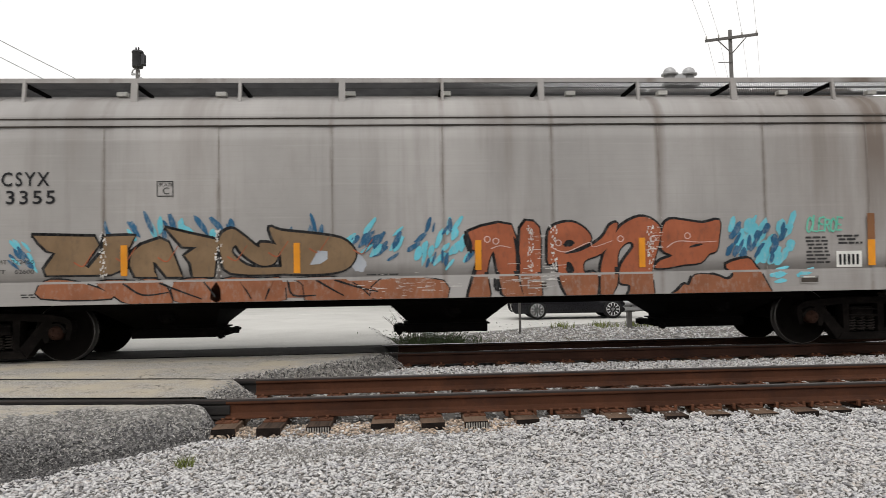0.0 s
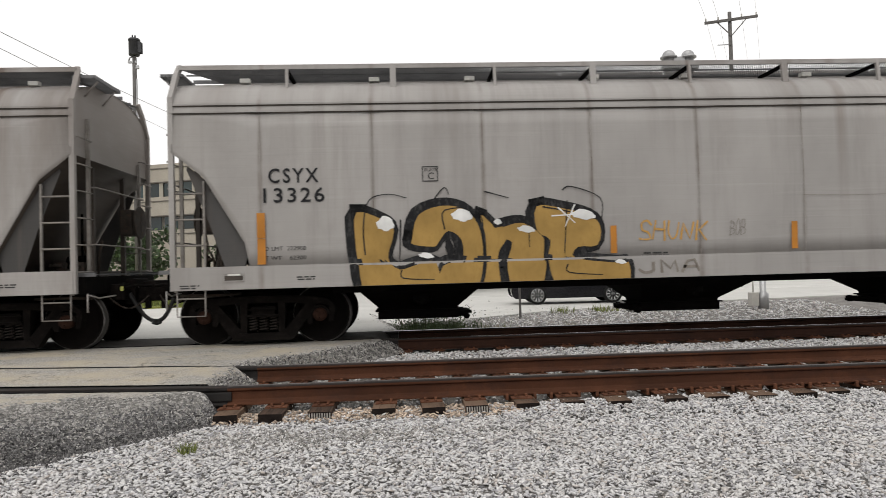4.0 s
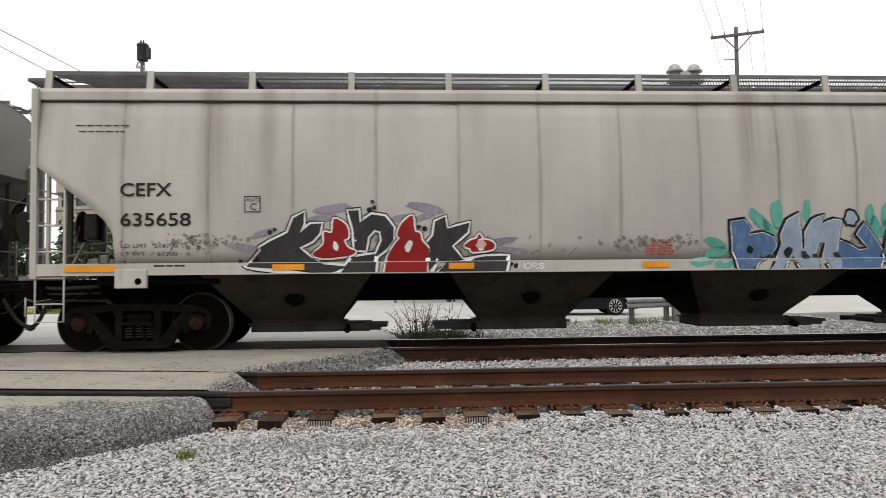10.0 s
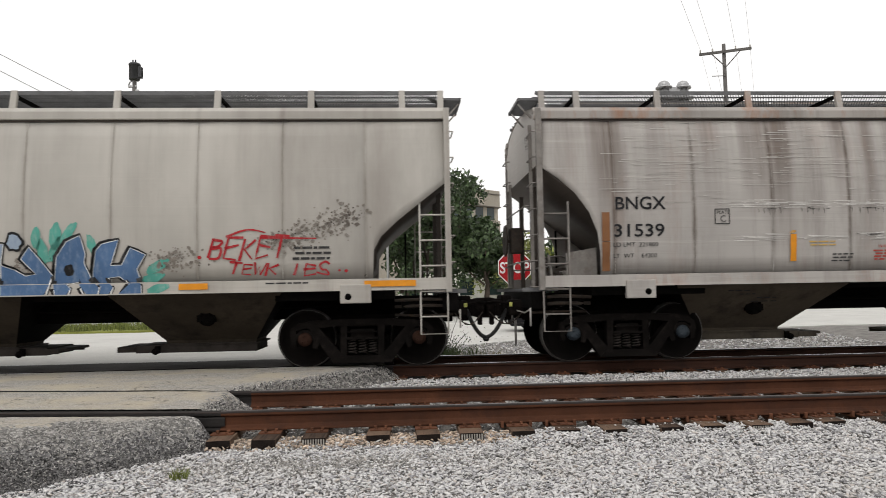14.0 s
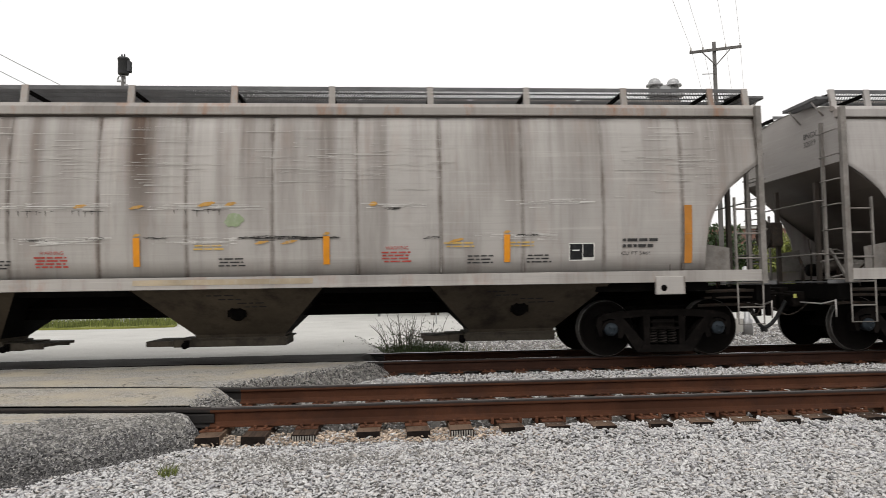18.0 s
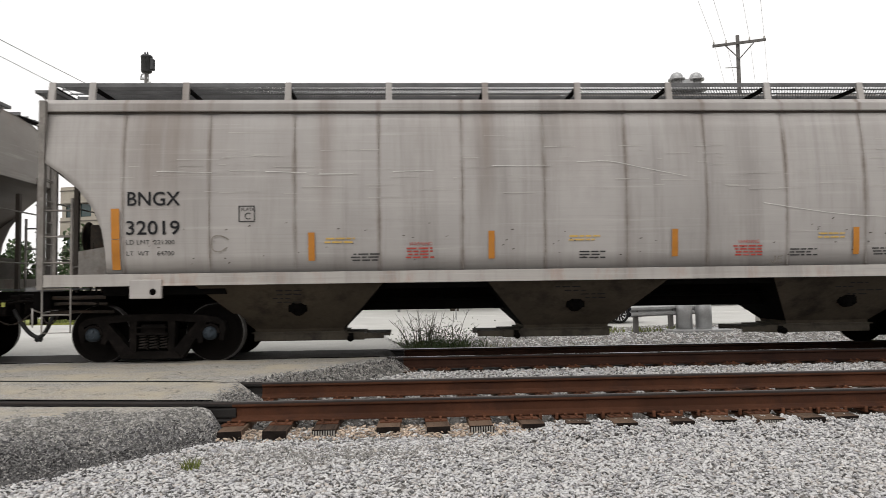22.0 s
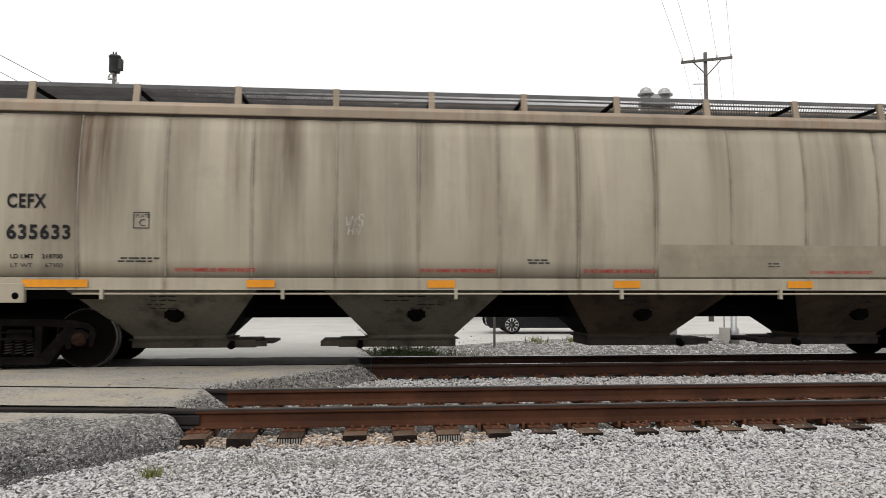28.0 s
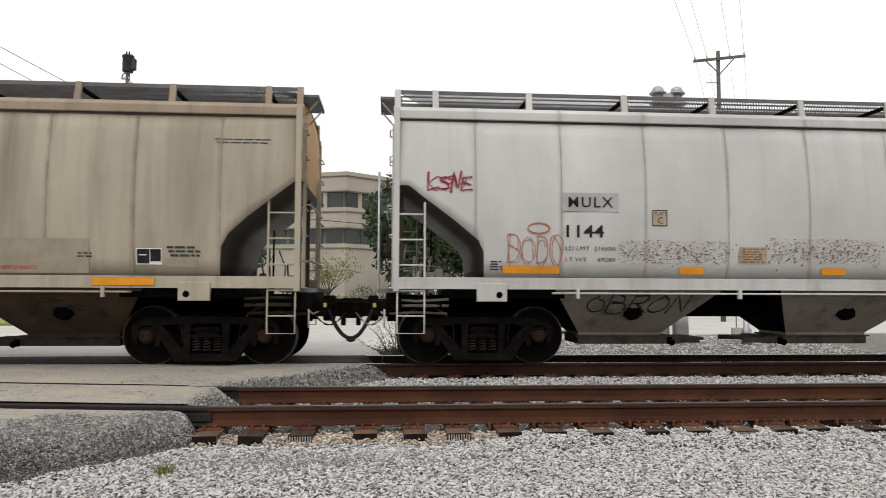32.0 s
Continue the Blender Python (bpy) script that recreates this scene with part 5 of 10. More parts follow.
def quad_on(bm, spec, x0, x1, z0, z1, lift=0.004, steps=4, mi=0):
    """A rectangle of paint that follows the side's curve."""
    cols = [[bm.verts.new(on_side(spec, x, z0 + (z1 - z0) * k / steps, lift)) for k in range(steps + 1)] for x in (x0, x1)]
    for k in range(steps):
        f = bm.faces.new((cols[0][k], cols[1][k], cols[1][k + 1], cols[0][k + 1]))
        f.material_index = mi


def single_letters(car, me, material, label=""):
    """Each letter of a word as a part of its own."""
    n = len(me.vertices)
    root = list(range(n))

    def find(i):
        while root[i] != i:
            root[i] = root[root[i]]
            i = root[i]
        return i

    for f in me.polygons:
        a = find(f.vertices[0])
        for v in f.vertices[1:]:
            root[find(v)] = a
    groups = {}
    for f in me.polygons:
        groups.setdefault(find(f.vertices[0]), []).append(tuple(f.vertices))
    for faces in groups.values():
        ids = sorted({v for f in faces for v in f})
        at = {v: k for k, v in enumerate(ids)}
        one = bpy.data.meshes.new("letter")
        one.from_pydata([me.vertices[v].co[:] for v in ids], [], [[at[v] for v in f] for f in faces])
        one.materials.append(material)
        shared("letter", one, car, None, label)


def lettering(car, spec, body, x, z, size, material, name="lettering", wide=1.0, spacing=1.0, label="", bold=0.0):
    """Words in the built-in font laid on the side; x is their left edge, z their base line."""
    cu = bpy.data.curves.new(name, "FONT")
    cu.body, cu.size, cu.space_character, cu.offset = body, size / 0.69, spacing, bold
    cu.resolution_u = 3
    tmp = bpy.data.objects.new(name, cu)
    me = bpy.data.meshes.new_from_object(tmp)
    bpy.data.objects.remove(tmp)
    for v in me.vertices:
        v.co = on_side(spec, x + v.co.x * wide, z + v.co.y, 0.006)
    me.materials.append(material)
    return tagged(shared(name, me, car, None, label), label, kind="stuff")


def small_print(car, spec, x, z, w, lines, pitch, h, material, seed=1):
    """Lines of print too small to read, as short bars."""
    rng = random.Random(seed)
    bm = bmesh.new()
    for i in range(lines):
        a = x + rng.uniform(0, 0.12) * w
        end = x + w * rng.uniform(0.82, 1.0)
        while a < end - 0.03:
            b = min(end, a + rng.uniform(0.05, 0.16))
            quad_on(bm, spec, a, b, z - i * pitch - h, z - i * pitch, 0.005, 1)
            a = b + 0.022
    return tagged(part("small_print", bm, material, car), kind="stuff")


def label_box(car, spec, x, z, w, h, dark=True):
    bm = bmesh.new()
    quad_on(bm, spec, x, x + w, z, z + h, 0.005, 2, 0)
    m = 0.014
    if dark:
        quad_on(bm, spec, x + m, x + w * 0.52, z + m, z + h - m, 0.007, 2, 1)
        quad_on(bm, spec, x + w * 0.55, x + w - m, z + m + h * 0.13, z + h - m, 0.007, 2, 1)
        quad_on(bm, spec, x + w * 0.12, x + w * 0.4, z + h * 0.55, z + h * 0.62, 0.009, 2, 0)
    else:
        for k in range(5):
            quad_on(bm, spec, x + w * (0.1 + 0.17 * k), x + w * (0.2 + 0.17 * k), z + h * 0.15, z + h * 0.8, 0.007, 2, 1)
    part("data_label", bm, (M["white_sign"], M["letter"]), car, "white label with dark panels")


def frame_box(car, spec, x, z, w, h, text):
    """The small square outline with a letter in it."""
    bm = bmesh.new()
    t = 0.014
    quad_on(bm, spec, x, x + w, z, z + t, 0.006, 1)
    quad_on(bm, spec, x, x + w, z + h - t, z + h, 0.006, 1)
    quad_on(bm, spec, x, x + t, z + t, z + h - t, 0.006, 2)
    quad_on(bm, spec, x + w - t, x + w, z + t, z + h - t, 0.006, 2)
    part("outline_mark", bm, M["grey_letter"], car)
    lettering(car, spec, text, x + w * 0.34, z + h * 0.15, 0.10, M["grey_letter"])
    lettering(car, spec, "PLATE", x + w * 0.14, z + h * 0.66, 0.05, M["grey_letter"])


def reflector(car, spec, x, z0, z1, w=0.10, material=None):
    bm = bmesh.new()
    quad_on(bm, spec, x - w / 2, x + w / 2, z0, z1, 0.0205, 3)
    part("reflector_strip", bm, material or M["reflector"], car, "orange-yellow reflector strip")


def build_car(spec, label):
    car = tagged(empty("hopper_car"), label, "freight car", group="hopper cars of the train")
    L, side, roof, notch = spec["L"], spec["side"], spec["roof"], spec["notch"]
    z0, z1 = spec["sill"]
    for s in (-1, 1):
        part("side_sheet", side_sheet(L, side, notch, s, spec["seams"]), spec["paint"], car)
    for right in (False, True):
        x = L - 0.015 if right else 0.015
        part("end_wall", end_plate(x, side, roof, notch[0][1], -1 if right else 1), spec.get("end_paint", spec["paint"]), car)
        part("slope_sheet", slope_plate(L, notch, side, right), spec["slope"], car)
        build_end(car, spec, right)
    for x in spec["seams"]:
        lo = max(notch_low(notch, min(x, L - x)), z1) + 0.02
        bm = bmesh.new()
        quad_on(bm, spec, x - 0.005, x + 0.005, lo, side[-1][0] - 0.01, 0.004, 10)
        part("weld_seam", bm, spec.get("seam", M["seam"]), car)
    part("roof", roof_sheet(L, side, roof), spec["roof_paint"], car)
    sy = spec["sill_y"]
    for s in (-1, 1):
        if spec["kind"] == "A":
            bm = bmesh.new()
            soft_box(bm, 0.0, L, min(s * sy, s * (sy - 0.03)), max(s * sy, s * (sy - 0.03)), z0, z1, 0.004)
            box(bm, 0.0, L, min(s * sy, s * (sy - 0.14)), max(s * sy, s * (sy - 0.14)), z1 - 0.001, z1 + 0.022)
            part("side_sill", bm, spec["sill_paint"], car)
            for z in (3.52, 3.635):
                bm = bmesh.new()
                y = half_width(side, z) if z < 3.53 else 1.537
                beam(bm, (0, s * (y + 0.012), z), (L, s * (y + 0.012), z), 0.03, 0.028)
                part("side_rib", bm, spec["paint"], car)
                # thin dark strip just below each rib
                bm = bmesh.new()
                beam(bm, (0, s * (y + 0.006), z - 0.024), (L, s * (y + 0.006), z - 0.024), 0.02, 0.014)
                part("rib_joint", bm, M["slope_dark"], car)
        else:
            bm = bmesh.new()
            soft_box(bm, 0.0, L, min(s * sy, s * (sy - 0.02)), max(s * sy, s * (sy - 0.02)), z0, z1, 0.004)
            box(bm, 0.0, L, min(s * (sy + 0.012), s * (sy - 0.10)), max(s * (sy + 0.012), s * (sy - 0.10)), z0 - 0.012, z0 + 0.004)
            part("side_sill", bm, spec["sill_paint"], car)
            bm = bmesh.new()
            ya, yb = sorted((s * 1.40, s * 1.50))
            soft_box(bm, -0.02, L + 0.02, ya, yb, 3.80, 3.93, 0.015)
            hexa(bm, [(-0.02, s * 1.47, 3.925), (L + 0.02, s * 1.47, 3.925), (L + 0.02, s * 1.30, 3.925), (-0.02, s * 1.30, 3.925),
                      (-0.02, s * 1.40, 4.0), (L + 0.02, s * 1.40, 4.0), (L + 0.02, s * 1.30, 4.01), (-0.02, s * 1.30, 4.01)])
            bmesh.ops.recalc_face_normals(bm, faces=bm.faces)
            part("top_chord", bm, spec["roof_paint"], car)
            # dark strip drawn as the shadow line under the chord
            bm = bmesh.new()
            beam(bm, (0.0, s * 1.452, 3.785), (L, s * 1.452, 3.785), 0.016, 0.032)
            part("chord_joint", bm, M["slope_dark"], car)
            for right in (False, True):
                X = (lambda v: L - v) if right else (lambda v: v)
                tc = spec["truck"]
                bm = bmesh.new()
                a, b = sorted((X(tc - 0.16), X(tc + 0.30)))
                soft_box(bm, a, b, min(s * (sy + 0.03), s * (sy - 0.05)), max(s * (sy + 0.03), s * (sy - 0.05)), z0 - 0.20, z0 + 0.08, 0.015)
                lathe(bm, [(0.0, -0.004), (0.05, -0.002), (0.05, 0.01)], (X(tc + 0.18), s * (sy + 0.03), z0 - 0.10), "y", 14, 1)
                part("jacking_pad", bm, (spec["paint"], M["black"]), car)
    # walkways along the roof
    wz = spec["walk"]
    for s in (-1, 1):
        ya, yb = sorted((s * 1.27, s * 0.50))
        bm = bmesh.new()
        grate(bm, 0.05, L - 0.05, ya, yb, wz, (0.037 if spec["kind"] == "A" else 0.046) if s < 0 else 0.11, 1 if spec["kind"] == "A" else 2, 0.015 if spec["kind"] == "A" else 0.013)
        part("roof_walkway", bm, M["grating"], car)
        if s < 0 and spec["kind"] == "A":
            bm = bmesh.new()
            beam(bm, (0.05, -1.28, wz + 0.01), (L - 0.05, -1.28, wz + 0.01), 0.02, 0.07)
            part("walkway_edge", bm, spec["paint"], car)
        for k, x in enumerate(spec["posts"]):
            wide = 0.045 if spec["kind"] == "A" and not k % 2 else 0.095
            bm = bmesh.new()
            zr = 3.92 if spec["kind"] == "A" else 3.99
            yr = 1.34 if spec["kind"] == "A" else 1.36
            hexa(bm, [(x - wide / 2, s * yr, zr - 0.06), (x + wide / 2, s * yr, zr - 0.06), (x + wide / 2, s * (yr - 0.05), zr - 0.06), (x - wide / 2, s * (yr - 0.05), zr - 0.06),
                      (x - wide / 2, s * 1.29, wz + 0.035), (x + wide / 2, s * 1.29, wz + 0.035), (x + wide / 2, s * 1.24, wz + 0.035), (x - wide / 2, s * 1.24, wz + 0.035)])
            bmesh.ops.recalc_face_normals(bm, faces=bm.faces)
            post = part("walkway_post", bm, spec["roof_paint"], car)
            bm = bmesh.new()
            beam(bm, (x, s * 1.22, wz - 0.045), (x, s * 0.5, wz - 0.045), 0.05, 0.05)
            part("cross_arm", bm, M["black"], post)
    # hatch trough with its covers
    bm = bmesh.new()
    soft_box(bm, 0.5, L - 0.5, -0.38, 0.38, 4.14, 4.30, 0.03)
    part("hatch_coaming", bm, spec["roof_paint"], car)
    n = 8
    for k in range(n):
        x = 0.7 + (L - 1.4) * k / n
        bm = bmesh.new()
        soft_box(bm, x, x + (L - 1.4) / n - 0.08, -0.42, 0.42, 4.30, 4.36, 0.02)
        part("hatch_cover", bm, spec["roof_paint"], car)
    if spec["kind"] == "A":
        for k in range(9):
            x = 0.9 + (L - 1.8) * k / 8 + 0.25 * (k % 2)
            bm = bmesh.new()
            soft_box(bm, x, x + 0.16, -1.0, -0.88, 4.10, 4.17, 0.012)
            part("hatch_latch", bm, M["white_sign"], car)
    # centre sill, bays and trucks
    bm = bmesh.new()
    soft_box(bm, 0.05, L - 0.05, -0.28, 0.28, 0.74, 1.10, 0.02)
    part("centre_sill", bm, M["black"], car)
    # black plate added to fill the shaded gap between the bays
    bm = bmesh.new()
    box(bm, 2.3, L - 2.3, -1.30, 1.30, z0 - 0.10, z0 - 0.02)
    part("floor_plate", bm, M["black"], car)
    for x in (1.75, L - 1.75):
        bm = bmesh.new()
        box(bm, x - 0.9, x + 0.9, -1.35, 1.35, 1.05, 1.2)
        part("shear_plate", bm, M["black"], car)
    bm = bmesh.new()
    tube(bm, [(1.6, -0.55, 0.95), (L * 0.4, -0.55, 0.92), (L - 1.6, -0.55, 0.95)], 0.025, 6)
    part("brake_pipe", bm, M["black"], car)
    for i, b in enumerate(spec["bays"]):
        d = -1 if i % 2 or i == len(spec["bays"]) - 1 else 1
        if i == spec.get("brown_from", 99):
            spec["bay"], spec["gate"] = M["bay_brown"], M["gate_sooty"]
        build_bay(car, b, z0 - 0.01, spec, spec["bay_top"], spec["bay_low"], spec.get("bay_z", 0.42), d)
    for x in (spec["truck"], L - spec["truck"]):
        build_truck(car, x, spec.get("grey_caps", False))
    return car


def spec_of(kind, L, paint_m, sill_paint, roof_paint, bay, gate, iron, truck, seams, bays, posts, **more):
    s = dict(kind=kind, L=L, paint=paint_m, sill_paint=sill_paint, roof_paint=roof_paint, bay=bay, gate=gate, iron=iron, truck=truck, bays=bays, posts=posts)
    if kind == "A":
        s.update(side=SIDE_A, roof=ROOF_A, notch=NOTCH_A, sill=(0.88, 1.20), sill_y=1.58, top=3.7, walk=4.25, bay_top=1.0, bay_low=0.64, bay_z=0.43)
    else:
        s.update(gate_reach=0.36, side=SIDE_T, roof=ROOF_T, notch=NOTCH_T, sill=(1.20, 1.365), sill_y=1.555, top=3.95, walk=4.265, bay_top=1.34, bay_low=0.70)
    s["seams"] = [float(v) for v in seams]
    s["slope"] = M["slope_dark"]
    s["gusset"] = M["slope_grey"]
    s["ladder"] = M["ladder_iron"]
    s["post"] = paint_m
    s.update(more)
    return s


M["grey_paint"] = car_paint("worn_grey_paint", (0.345, 0.33, 0.317), dirt=0.26, seed=1, grime=(11.5, 15.8, 0.6), bands=((14.75, 0.38, 0.75), (13.9, 0.5, 0.4), (11.3, 0.10, 0.4)), seams=(1.3, 1.6625), seam=0.55, runs=0.45)
M["grey_paint_b"] = car_paint("dusty_grey_paint", (0.335, 0.319, 0.304), dirt=0.28, seed=2.6, grime=(14.2, 16.0, 0.45), bands=((10.25, 0.12, 0.4), (14.65, 0.12, 0.5), (12.4, 0.2, 0.3)), seams=(1.3, 1.6625), seam=0.6, runs=0.4)
M["cream_paint"] = car_paint("pale_stone_paint", (0.44, 0.417, 0.38), dirt=0.14, seed=3, grime=(14.5, 18.8, 0.5), bands=((2.6, 0.3, 0.35), (3.4, 0.22, 0.3), (10.8, 0.25, 0.4), (11.5, 0.5, 0.25)), low=0.15, seams=(1.29, 1.2435), seam=0.34, runs=0.25, brush=0.12)
M["scratch_paint"] = car_paint("scratched_grey_paint", (0.42, 0.395, 0.37), dirt=0.42, seed=4, rust=0.10, bands=((1.1, 0.35, 0.6), (3.9, 0.3, 0.55), (5.3, 0.15, 0.4), (6.8, 0.32, 0.9), (9.5, 0.2, 0.45), (12.3, 0.2, 0.4), (15.7, 0.5, 0.45)), seams=(1.18, 1.2545), seam=0.85, runs=0.9, brush=0.5, tone=(0.10, 0.072, 0.056), reach_low=3.3)
M["rusty_chord"] = car_paint("rust_blotched_grey_paint", (0.34, 0.315, 0.29), dirt=0.5, seed=4.4, rust=0.55, runs=0)
M["tan_chord"] = car_paint("rust_tinted_beige_paint", (0.33, 0.265, 0.195), dirt=0.5, seed=6.8, rust=0.3, runs=0)
M["brush_paint"] = car_paint("brushed_grey_paint", (0.385, 0.362, 0.345), dirt=0.32, seed=5.5, bands=((1.8, 0.6, 0.4), (4.15, 0.2, 0.35), (6.6, 0.2, 0.35), (15.6, 0.5, 0.35)), seams=(1.21, 1.2573), seam=0.75, runs=0.45, brush=0.45, tone=(0.17, 0.13, 0.105))
M["beige_paint"] = car_paint("stained_beige_paint", (0.40, 0.355, 0.275), dirt=0.38, seed=6, rust=0.05, seams=(1.19, 1.2354), seam=0.7, runs=0.55, bands=((2.6, 0.75, 0.8), (0.4, 0.3, 0.2), (4.64, 0.2, 0.5), (5.4, 0.3, 0.75), (7.45, 0.25, 0.5), (9.3, 0.15, 0.6), (9.85, 0.09, 0.5), (11.08, 0.08, 0.7), (12.05, 0.25, 0.3), (14.25, 0.2, 0.4)), brush=0.06, tone=(0.115, 0.085, 0.057), reach_low=2.3, drops=0.75)
M["white_sill"] = car_paint("rust_spotted_white_paint", (0.50, 0.49, 0.465), dirt=0.3, seed=7.7, rust=0.22, runs=0, brush=0.3)
M["scratch_sill"] = car_paint("rust_spotted_grey_paint", (0.40, 0.375, 0.35), dirt=0.4, seed=4.9, rust=0.28, runs=0, brush=0.7)
M["cream_sill"] = car_paint("scuffed_stone_paint", (0.44, 0.415, 0.375), dirt=0.35, seed=3.3, rust=0.06, runs=0, brush=0.5)
M["rust_end"] = car_paint("rust_stained_beige_paint", (0.50, 0.29, 0.11), dirt=0.3, seed=6.4, rust=0.9, runs=0.3)
M["white_paint"] = car_paint("light_grey_paint", (0.53, 0.525, 0.505), dirt=0.12, seed=7, low=0.15, seams=(1.23, 1.3275), seam=0.4, runs=0.2, brush=0.12)
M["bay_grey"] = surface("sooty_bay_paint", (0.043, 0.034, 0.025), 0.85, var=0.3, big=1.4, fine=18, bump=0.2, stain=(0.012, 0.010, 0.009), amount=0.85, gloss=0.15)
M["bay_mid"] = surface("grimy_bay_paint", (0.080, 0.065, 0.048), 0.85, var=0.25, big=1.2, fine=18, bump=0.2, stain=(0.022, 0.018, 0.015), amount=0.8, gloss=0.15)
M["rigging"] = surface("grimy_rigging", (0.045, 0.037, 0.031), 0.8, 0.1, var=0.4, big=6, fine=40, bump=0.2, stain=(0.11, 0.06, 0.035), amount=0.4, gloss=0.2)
# these bays share the underframe black, with its shade in the colour
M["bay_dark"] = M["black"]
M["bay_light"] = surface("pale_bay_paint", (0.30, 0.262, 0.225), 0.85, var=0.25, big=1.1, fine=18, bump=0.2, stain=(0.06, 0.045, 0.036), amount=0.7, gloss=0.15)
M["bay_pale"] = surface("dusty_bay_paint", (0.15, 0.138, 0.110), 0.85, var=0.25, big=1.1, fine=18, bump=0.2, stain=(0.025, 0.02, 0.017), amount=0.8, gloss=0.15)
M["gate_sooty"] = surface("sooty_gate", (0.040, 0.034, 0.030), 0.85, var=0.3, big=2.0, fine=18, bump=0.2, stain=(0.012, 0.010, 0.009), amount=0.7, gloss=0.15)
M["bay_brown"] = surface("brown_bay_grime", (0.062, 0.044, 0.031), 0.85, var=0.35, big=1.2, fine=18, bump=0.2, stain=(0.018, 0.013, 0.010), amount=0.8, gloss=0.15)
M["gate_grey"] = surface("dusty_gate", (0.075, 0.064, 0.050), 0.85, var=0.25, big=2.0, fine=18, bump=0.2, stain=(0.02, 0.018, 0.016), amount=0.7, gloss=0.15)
# base colours hold the shade of the car-end recesses; the streaks are dirt
M["slope_grey"] = car_paint("worn_shaded_slope", (0.062, 0.059, 0.057), dirt=0.5, seed=12, runs=0)
M["slope_pale"] = car_paint("dusty_shaded_slope", (0.075, 0.061, 0.051), streak=(0.04, 0.032, 0.026), dirt=0.5, seed=14, runs=0)
M["slope_dark"] = car_paint("grimy_shaded_slope", (0.055, 0.044, 0.036), streak=(0.02, 0.016, 0.013), dirt=0.5, seed=13, runs=0)


def seam_grime(name, base, dirt=(0.15, 0.12, 0.10)):
    """Dirt that has run along a weld, thicker in places."""
    m, n, l, b = shader(name)
    co = n.new("ShaderNodeTexCoord").outputs["Object"]
    k = noise_node(n, l, co, 1.4, (1, 0.1, 0.8), 6, 0.7)
    col = blend(n, l, ramp(n, l, k, 0.38, 0.62), base, dirt)
    l.new(col, b.inputs["Base Color"])
    b.inputs["Roughness"].default_value = 0.8
    return m


M["seam"] = seam_grime("seam_grime", (0.33, 0.315, 0.295))
M["seam_pale"] = seam_grime("pale_seam_grime", (0.41, 0.39, 0.35), (0.25, 0.225, 0.19))
# places of the walkway posts along each kind of roof
POSTS_A = (1.68, 3.30, 4.88, 6.43, 7.98, 9.53, 11.08, 12.63, 14.27)
POSTS_C = (0.10, 1.60, 3.13, 4.64, 6.14, 7.66, 9.14, 10.68, 12.18, 13.70, 15.20, 16.62, 18.02, 18.62)
POSTS_D = (0.14, 0.70, 2.01, 3.51, 5.02, 6.57, 8.10, 9.58, 11.10, 12.62, 14.19, 15.62, 16.20)
POSTS_E = (0.04, 0.64, 2.04, 3.59, 5.14, 6.64, 8.10, 9.56, 11.16, 12.69, 14.24, 15.63, 16.17)
POSTS_F = (0.10, 1.61, 3.12, 4.62, 6.10, 7.58, 9.05, 10.56, 12.06, 13.58, 15.07, 16.46, 17.90, 18.38)
POSTS_G = (0.04, 0.63, 2.11, 3.65, 5.10, 6.60, 8.10, 9.60, 11.10, 12.60, 14.20, 15.80, 17.30, 18.30)
CARS = []  # each car with its place in the train
step = lambda a, b, n: list(np.linspace(a, b, n))

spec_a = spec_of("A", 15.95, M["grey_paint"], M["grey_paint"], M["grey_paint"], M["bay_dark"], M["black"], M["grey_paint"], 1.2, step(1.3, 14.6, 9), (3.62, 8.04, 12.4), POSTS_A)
car_a = build_car(spec_a, "grey covered hopper car with orange and brown graffiti")
CARS.append((car_a, -7.32))
spec_b = spec_of("A", 15.95, M["grey_paint_b"], M["grey_paint_b"], M["grey_paint_b"], M["bay_dark"], M["black"], M["grey_paint_b"], 1.2, step(1.3, 14.6, 9), (3.62, 8.04, 12.4), POSTS_A)
car_b = build_car(spec_b, "grey covered hopper car with yellow graffiti letters")
CARS.append((car_b, 10.05))
spec_c = spec_of("T", 18.72, M["cream_paint"], M["cream_sill"], M["cream_paint"], M["bay_grey"], M["gate_sooty"], M["cream_paint"], 1.36, step(1.29, 17.455, 14), (3.66, 7.4, 11.13, 14.9), POSTS_C, bay_top=1.28, bay_z=0.385, gate_reach=0.5, seam=M["seam_pale"], ladder=M["cream_paint"])
car_c = build_car(spec_c, "pale stone-coloured covered hopper car with red, blue and black graffiti")
CARS.append((car_c, 27.40))
spec_d = spec_of("T", 16.30, M["scratch_paint"], M["scratch_sill"], M["rusty_chord"], M["bay_mid"], M["gate_grey"], M["scratch_paint"], 1.48, step(1.18, 14.98, 12), (3.58, 8.02, 12.45), POSTS_D, bay_top=1.41, bay_z=0.40, notch=NOTCH_R, grey_caps=True, slope=M["slope_pale"], post=M["ladder_iron"])
car_d = build_car(spec_d, "scratched grey covered hopper car with rust streaks")
CARS.append((car_d, 47.48))
spec_e = spec_of("T", 16.21, M["brush_paint"], M["scratch_sill"], M["brush_paint"], M["bay_mid"], M["gate_grey"], M["brush_paint"], 1.48, step(1.21, 15.04, 12), (3.62, 8.02, 12.5), POSTS_E, bay_top=1.41, bay_z=0.40, notch=NOTCH_R, grey_caps=True, slope=M["slope_pale"], post=M["ladder_iron"])
car_e = build_car(spec_e, "grey covered hopper car with panel seams and a red graffiti tag")
CARS.append((car_e, 65.12))
